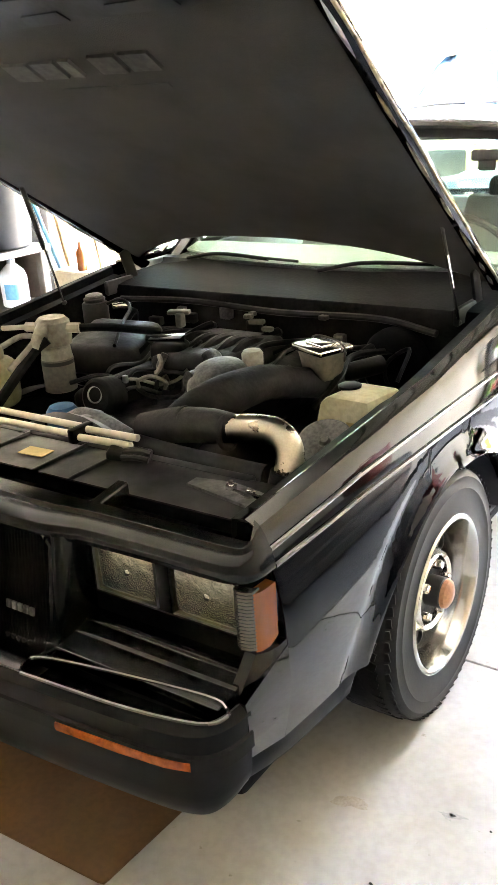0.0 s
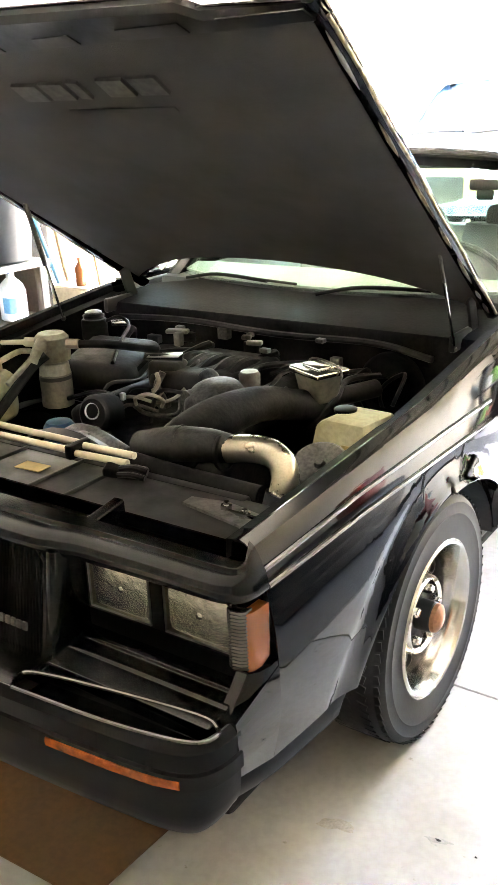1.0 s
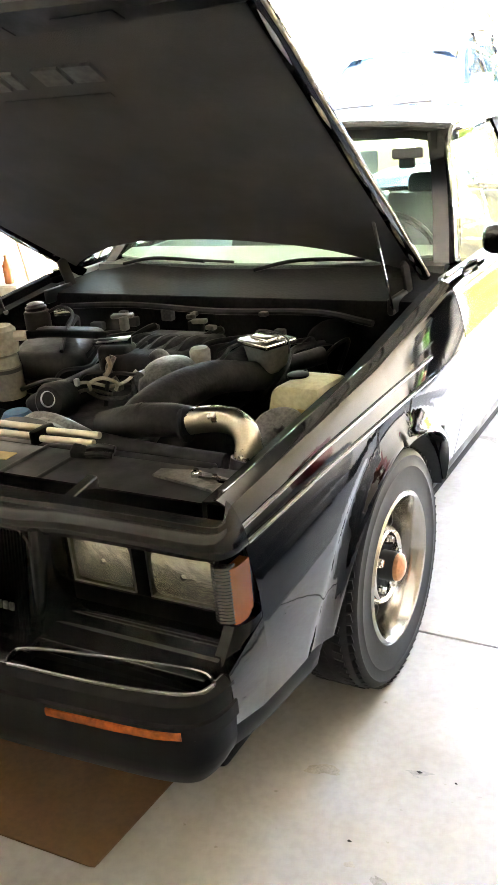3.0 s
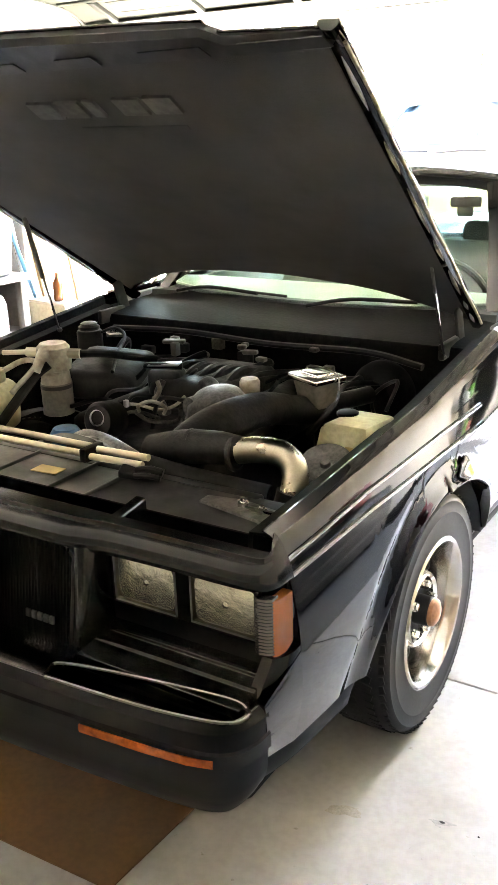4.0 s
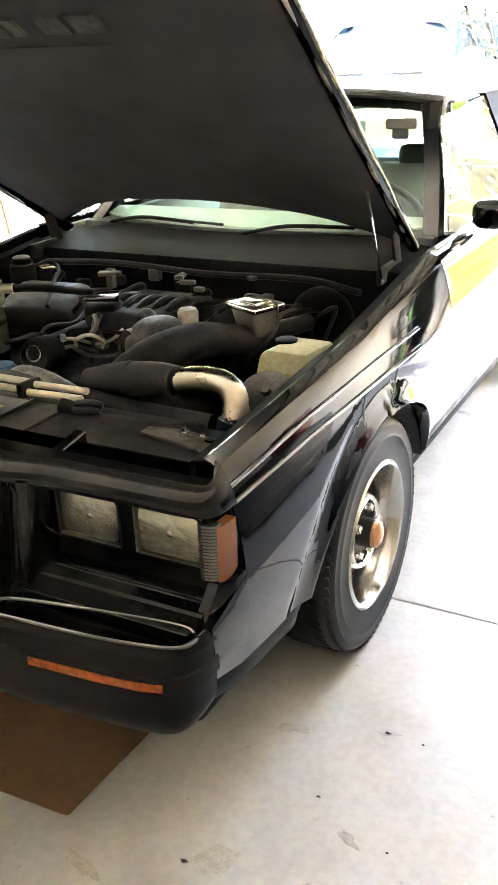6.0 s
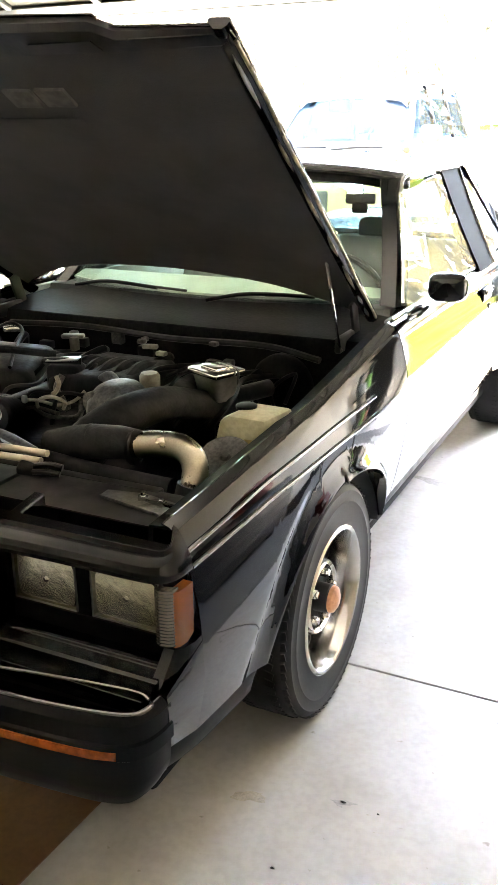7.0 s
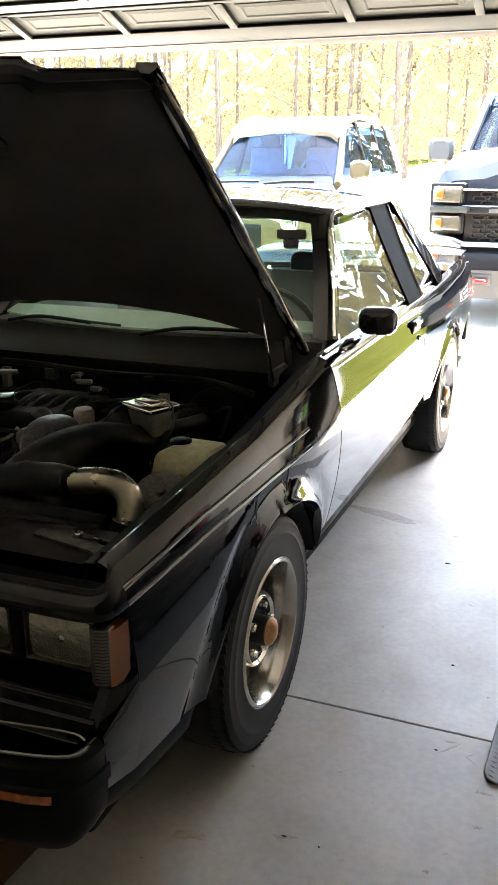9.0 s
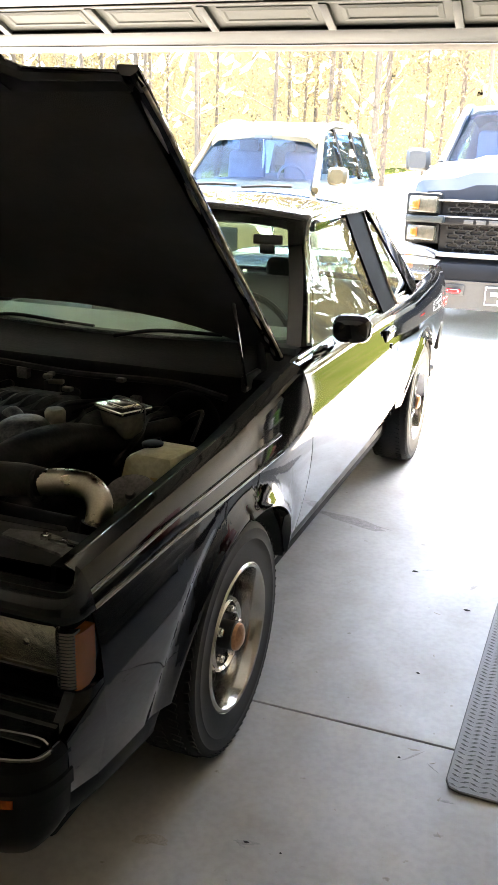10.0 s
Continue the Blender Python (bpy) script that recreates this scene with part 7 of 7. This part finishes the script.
def truck():
    v = thing("pickup_truck", "grey-blue pickup truck with a dark mesh grille on the driveway", "truck", (0.985, 6.38, 0.0), rz=1.5)
    v.scale = (1, 1, 1.15)
    W = 1.03
    bm = bm_new()
    rows = []
    # hood and fenders
    for y, w, z, crown in ((0.14, 0.90, 1.18, 0.03), (0.22, 0.98, 1.26, 0.05), (0.5, 1.01, 1.31, 0.06), (1.0, 1.02, 1.36, 0.06), (1.55, 1.02, 1.40, 0.05)):
        row = [(-w - 0.005, y, 0.78), (-w, y, z - 0.14), (-w + 0.03, y, z - 0.05)]
        for t in np.linspace(-1, 1, 13):
            bulge = 0.035 if abs(t) < 0.55 else 0.0
            row.append((t * (w - 0.07), y, z + crown * (1 - t * t) + bulge - 0.02))
        row += [(w - 0.03, y, z - 0.05), (w, y, z - 0.14), (w + 0.005, y, 0.78)]
        rows.append(row)
    rings(bm, rows, False, False)
    bm.faces.new([bm.verts.new(p) for p in rows[0]])
    part("hood", bm, M_bluecar, v, "grey-blue hood with a raised centre")
    bm = bm_new()
    outline_loft(bm, [(1.0, W, 0.50, 1.30, 0.03), (1.5, W, 0.45, 1.36, 0.03), (3.7, W, 0.45, 1.36, 0.03)], 28, 0.2)
    outline_loft(bm, [(3.72, W, 0.55, 1.32, 0.02), (5.6, W, 0.55, 1.32, 0.02)], 28, 0.2)
    part("body", bm, M_bluecar, v)
    bm = bm_new()
    rows = []
    for y, w, z in ((2.28, 0.77, 1.88), (2.45, 0.80, 1.925), (3.0, 0.81, 1.94), (3.5, 0.80, 1.92), (3.68, 0.78, 1.87)):
        rows.append([(w * t, y, z - 0.03 * t ** 4 - 0.05 * max(0, abs(t) - 0.9) * 10) for t in np.linspace(-1, 1, 17)])
    shell(bm, rows, 0.05, (0, 0, -1))
    part("cab_roof", bm, M_bluecar, v)
    bm = bm_new()
    prism(bm, [(-0.95, 3.70, 1.30), (0.95, 3.70, 1.30), (0.80, 3.66, 1.88), (-0.80, 3.66, 1.88)], (0, 0.03, 0))
    part("cab_back", bm, M_bluecar, v)
    bm = bm_new()
    rows = [[(x * (0.90 - 0.13 * k), 1.56 + 0.72 * k + 0.10 * x * x, 1.37 + 0.52 * k) for x in np.linspace(-1, 1, 11)] for k in np.linspace(0, 1, 6)]
    shell(bm, rows, 0.006, (0, 0.6, -0.8))
    ws = part("windshield", bm, M_glass_blue, v, "windshield reflecting blue sky")
    ws.visible_shadow = False
    bm = bm_new()
    box(bm, (0, 2.0, 1.33), (1.7, 0.7, 0.06), 0.02)
    part("dashboard", bm, M_dash, v)
    for s in (1, -1):
        bm = bm_new()
        tube(bm, [(s * 0.93, 1.62, 1.36), (s * 0.86, 1.98, 1.62), (s * 0.79, 2.34, 1.87), (s * 0.77, 3.2, 1.91)], [0.05, 0.045, 0.04, 0.03], 8, 6)
        part("roof_pillar", bm, M_bluecar, v)
        bm = bm_new()
        prism(bm, [(s * 0.985, 1.80, 1.37), (s * 0.985, 3.55, 1.38), (s * 0.82, 3.48, 1.82), (s * 0.82, 2.38, 1.82)], (s * -0.006, 0, 0))
        part("side_window", bm, M_glass_blue, v)
        # mirror
        mr = part("door_mirror", bm_new(), M_darkplastic, v, "tall grey door mirror")
        bm = bm_new()
        outline_loft(bm, [(1.70, 0.09, 1.32, 1.48, 0), (1.74, 0.13, 1.30, 1.505, 0), (1.84, 0.125, 1.305, 1.50, 0)], 20, 0.4)
        bmesh.ops.translate(bm, verts=bm.verts, vec=(s * 1.20, 0, 0))
        tube(bm, [(s * 0.96, 1.78, 1.30), (s * 1.14, 1.78, 1.33)], 0.03, 8, 1)
        mr.data = to_mesh(bm, "door_mirror", M_skid)
        bm = bm_new()
        box(bm, (s * 0.42, 2.6, 1.42), (0.5, 0.16, 0.55), 0.06, None, 3)
        part("seat", bm, M_cabin, v)
        # lamps: upper and lower units with amber ends
        for z, h, w in ((1.055, 0.130, 0.27), (0.838, 0.122, 0.27)):
            lamp = part("headlamp", bm_new(), M_truck_lamp, v, "stacked clear headlamp with an amber corner")
            bm = bm_new()
            box(bm, (s * 0.855, 0.10, z), (w, 0.10, h), 0.02, pose(0, 0, 0, -6, 0, s * 12), 2)
            lamp.data = to_mesh(bm, "headlamp", M_truck_lamp)
            bm = bm_new()
            box(bm, (s * 0.935, 0.066, z + 0.005), (0.09, 0.05, h * 0.62), 0.015, pose(0, 0, 0, -6, 0, s * 16), 2)
            part("amber_corner", bm, M_orange, lamp)
        bm = bm_new()
        box(bm, (s * 0.83, 0.07, 0.948), (0.36, 0.12, 0.05), 0.012, pose(0, 0, 0, 0, 0, s * 10))
        part("lamp_divider", bm, M_galv, v)
        hook = part("tow_hook", bm_new(), M_red, v, "red tow hook")
        bm = bm_new()
        tube(bm, [(s * 0.45, -0.08, 0.422), (s * 0.455, -0.13, 0.418), (s * 0.54, -0.13, 0.418), (s * 0.55, -0.08, 0.422)], 0.018, 8, 5)
        hook.data = to_mesh(bm, "tow_hook", M_red)
        bm = bm_new()
        box(bm, (s * 0.50, -0.088, 0.425), (0.19, 0.016, 0.085), 0.006)
        part("hook_recess", bm, M_satin, v)
        for y in (0.95, 4.6):
            bm = bm_new()
            lathe(bm, [(0.47, 0), (0.48, 0.012), (0.46, 0.03), (0, 0.03)], 36, Matrix.Translation((s * 1.005, y, 0.42)) @ turned((s, 0, 0)))
            part("wheel_arch", bm, M_darkplastic, v)
            road_wheel(v, s * 0.93, y, 0.41, s)
    # mesh grille
    gr = part("grille", bm_new(), M_darkplastic, v, "dark mesh grille with a lettered bar left blank")
    bm = bm_new()
    box(bm, (0, 0.12, 0.89), (1.40, 0.04, 0.42), 0.02)
    gr.data = to_mesh(bm, "grille", M_darkplastic)
    cell = bm_new()
    poly = [(-0.066, 0.0), (-0.052, 0.018), (0.052, 0.018), (0.066, 0.0), (0.052, -0.018), (-0.052, -0.018)]
    rows = [[(x * k, y, z * k) for x, z in poly] for k, y in ((1.04, 0.0), (1.04, -0.02), (0.80, -0.02), (0.70, 0.0))]
    rings(cell, rows, True, False)
    cell_mesh = to_mesh(cell, "mesh_cell", M_truck_mesh, smooth=False)
    for r, z in enumerate((0.712, 0.748, 0.784, 0.820, 0.856, 0.892, 0.992, 1.028, 1.064)):
        for c in range(11):
            x = -0.64 + 0.136 * c - (0.068 if r % 2 else 0)
            if abs(x) < 0.64:
                o = new("mesh_cell", cell_mesh)
                o.parent = gr
                o.matrix_local = Matrix.Translation((x, 0.10, z))
    bm = bm_new()
    box(bm, (0, 0.075, 0.940), (1.40, 0.06, 0.060), 0.012)
    part("grille_bar", bm, M_darkplastic, gr)
    bm = bm_new()
    for c in range(9):
        box(bm, (-0.44 + 0.11 * c, 0.042, 0.940), (0.085, 0.008, 0.034), 0.002)
    part("blank_letters", bm, M_skid, gr)
    for zc, hh in ((0.974, 0.012), (1.096, 0.014)):
        bm = bm_new()
        box(bm, (0, 0.072, zc), (1.44, 0.06, hh), 0.005)
        part("grille_trim", bm, M_truck_trim, gr, "bright grille trim bar")
    bm = bm_new()
    tube(bm, [(-0.98, 0.16, 0.735), (-0.80, 0.05, 0.715), (-0.70, 0.04, 0.690), (-0.60, 0.03, 0.683), (0.60, 0.03, 0.683), (0.70, 0.04, 0.690), (0.80, 0.05, 0.715), (0.98, 0.16, 0.735)], 0.020, 10, 4)
    part("grille_frame", bm, M_truck_trim, gr, "bright lower grille frame")
    bm = bm_new()
    outline_loft(bm, [(-0.06, 0.90, 0.30, 0.56, 0), (-0.02, 1.0, 0.28, 0.62, 0), (0.25, 1.03, 0.28, 0.70, 0), (0.9, 1.02, 0.36, 0.70, 0)], 28, 0.3)
    part("bumper", bm, M_darkplastic, v, "dark front bumper")
    bm = bm_new()
    prism(bm, [(-0.86, -0.075, z) for z in (0.30, 0.49)] + [(-0.80, -0.085, 0.495), (0.80, -0.085, 0.495), (0.86, -0.075, 0.49), (0.86, -0.075, 0.30), (0.78, -0.08, 0.275), (-0.78, -0.08, 0.275)], (0, 0.03, 0))
    part("skid_panel", bm, M_skid, v, "grey lower bumper panel")
    for s in (1, -1):
        bm = bm_new()
        prism(bm, [(s * 0.72, -0.01, 0.60), (s * 1.0, 0.10, 0.64), (s * 1.0, 0.10, 0.735), (s * 0.80, 0.0, 0.712), (s * 0.70, -0.01, 0.675)], (0, 0.06, 0), 0.008)
        part("bumper_cap", bm, M_truck_trim, v, "bright bumper corner")
        bm = bm_new()
        box(bm, (s * 0.86, 0.16, 0.95), (0.34, 0.08, 0.40), 0.03, pose(0, 0, 0, 0, 0, s * 10), 2)
        part("lamp_fascia", bm, M_darkplastic, v, "dark fascia round the lamps")
    plate = part("front_plate", bm_new(), M_satin, v, "dark front plate with a white border and blank bars")
    bm = bm_new()
    box(bm, (-0.06, -0.092, 0.395), (0.33, 0.01, 0.15), 0.004)
    plate.data = to_mesh(bm, "front_plate", M_satin)
    bm = bm_new()
    for x, z, w, h in ((0, 0.462, 0.31, 0.008), (0, 0.328, 0.31, 0.008), (-0.155, 0.395, 0.008, 0.14), (0.155, 0.395, 0.008, 0.14), (0, 0.41, 0.22, 0.03), (0, 0.355, 0.10, 0.018)):
        box(bm, (x - 0.06, -0.099, z), (w, 0.004, h), 0.001)
    part("border", bm, M_jug, plate)
    for x0, x1 in ((-0.75, -0.05), (0.05, 0.7)):
        bm = bm_new()
        tube(bm, [(x0, 1.58, 1.40), (x1, 1.60, 1.405)], 0.012, 6, 1)
        part("wiper", bm, M_trim, v)


suv()
truck()


# ---- woods ----
def leaf_cloud(bm, centre, spread, count, size, rng):
    for _ in range(count):
        c = Vector(centre) + Vector((rng.gauss(0, spread[0]), rng.gauss(0, spread[1]), rng.gauss(0, spread[2])))
        a, b = rng.uniform(0, TAU), rng.uniform(-1.2, 1.2)
        d = Vector((math.cos(a) * math.cos(b), math.sin(a) * math.cos(b), math.sin(b))) * size * rng.uniform(0.6, 1.4)
        e = d.cross(Vector((rng.uniform(-1, 1), rng.uniform(-1, 1), rng.uniform(-1, 1)))).normalized() * d.length * 0.5
        v = [bm.verts.new(c + q) for q in (-d, e, d, -e)]
        bm.faces.new(v)


def tree(x, y, height, kind, seed):
    rng = random.Random(seed)
    z0 = ground_z(y) - 0.12 + 0.07 * min(max(x - 3.2, 0), 14)
    t = thing("tree", ("tall thin pine with sparse green needles" if kind else "thin bare-branched tree with pale new leaves"), "tree", (x, y, z0), "trees of the wood")
    bm = bm_new()
    lean = (rng.uniform(-0.4, 0.4), rng.uniform(-0.4, 0.4))
    r = rng.uniform(0.05, 0.12)
    tube(bm, [(0, 0, 0), (lean[0] * 0.3, lean[1] * 0.3, height * 0.4), (lean[0], lean[1], height)], [r, r * 0.7, r * 0.2], 7, 3)
    limbs = []
    for k in range(13 if not kind else 7):
        h = height * rng.uniform(0.18 if not kind else 0.55, 0.95)
        a = rng.uniform(0, TAU)
        ln = rng.uniform(0.8, 2.6) * (1.1 - h / height * 0.6)
        p0 = Vector((lean[0] * h / height, lean[1] * h / height, h))
        p1 = p0 + Vector((math.cos(a) * ln * 0.6, math.sin(a) * ln * 0.6, ln * 0.25))
        p2 = p0 + Vector((math.cos(a) * ln, math.sin(a) * ln, ln * 0.6))
        tube(bm, [p0, p1, p2], [r * 0.28, r * 0.16, r * 0.05], 5, 2)
        limbs.append((p1, p2))
    part("trunk", bm, M_bark, t)
    bm = bm_new()
    for p1, p2 in limbs:
        for q in (p1, p2, p1.lerp(p2, 0.5)):
            leaf_cloud(bm, q, (0.60, 0.60, 0.50), 80, 0.048, rng)
    part("crown", bm, M_leaf_green if kind else M_leaf, t, smooth=False)


rng = random.Random(7)
n = 0
for k in range(104):
    x = -34 + 62 * (k + rng.uniform(0, 1)) / 104
    tree(x, rng.uniform(25, 38), rng.uniform(9, 15), rng.random() < 0.3, 100 + k)
for k in range(22):
    tree(rng.uniform(24, 40), -6 + 40 * (k + rng.random()) / 22, rng.uniform(8, 13), rng.random() < 0.3, 300 + k)
bm = bm_new()
r2 = random.Random(3)
for k in range(300):
    if k < 210:
        x, y = -38 + 70 * k / 210, r2.uniform(24.5, 34)
    else:
        x, y = r2.uniform(26, 38), -8 + 46 * (k - 210) / 90
    leaf_cloud(bm, (x, y, ground_z(y) + 0.6 + 0.07 * min(max(x - 3.2, 0), 14) + r2.uniform(0, 1.6)), (0.8, 0.7, 0.6), 120, 0.055, r2)
for k in range(420):
    x, y = r2.uniform(-34, 30), r2.uniform(30, 40)
    leaf_cloud(bm, (x, y, ground_z(y) + 1.0 + 8.0 * r2.random() ** 1.7), (1.3, 0.6, 0.5), 80, 0.06, r2)
under = part("undergrowth", bm, M_leaf, None, smooth=False)
tagged(under, "pale tangled undergrowth along the edge of the wood", "undergrowth", kind="stuff")
# far woodland: a ragged sheet with gaps through which the sky shows
bm = bm_new()
r3 = random.Random(11)
COLS, LEVELS = 420, 52
grid = []
for k in range(COLS):
    a = math.pi * (1.12 - 1.30 * k / (COLS - 1))
    top = 15.0 + 1.8 * math.sin(k * 0.24) + 1.3 * math.sin(k * 0.77) + r3.uniform(-0.8, 0.8)
    grid.append([bm.verts.new((52 * math.cos(a) + r3.uniform(-0.2, 0.2), 10 + 42 * math.sin(a), -1 + (top + 1) * j / (LEVELS - 1) + r3.uniform(-0.16, 0.16))) for j in range(LEVELS)])
for k in range(COLS - 1):
    for j in range(LEVELS - 1):
        sky_gap = 0.04 + 0.42 * max(0.0, j / LEVELS - 0.22) + 0.12 * math.sin(k * 0.17 + 1.0) * math.sin(j * 0.5) * (j > 10)
        for corners in ((grid[k][j], grid[k + 1][j], grid[k + 1][j + 1]), (grid[k][j], grid[k + 1][j + 1], grid[k][j + 1])):
            if r3.random() > sky_gap:
                bm.faces.new(corners)
M_backwood = material("far_woodland", (0.068, 0.057, 0.034), 0.95, spec=0.0, vary=0.5, scale=0.6, fine=3.0, color2=(0.034, 0.030, 0.018), mix_at=(0.40, 0.62))
thin_leaf(M_backwood, (0.060, 0.050, 0.029))
tagged(part("backdrop", bm, M_backwood, None), "far dense woodland behind the nearer trees", "backdrop", kind="structure")
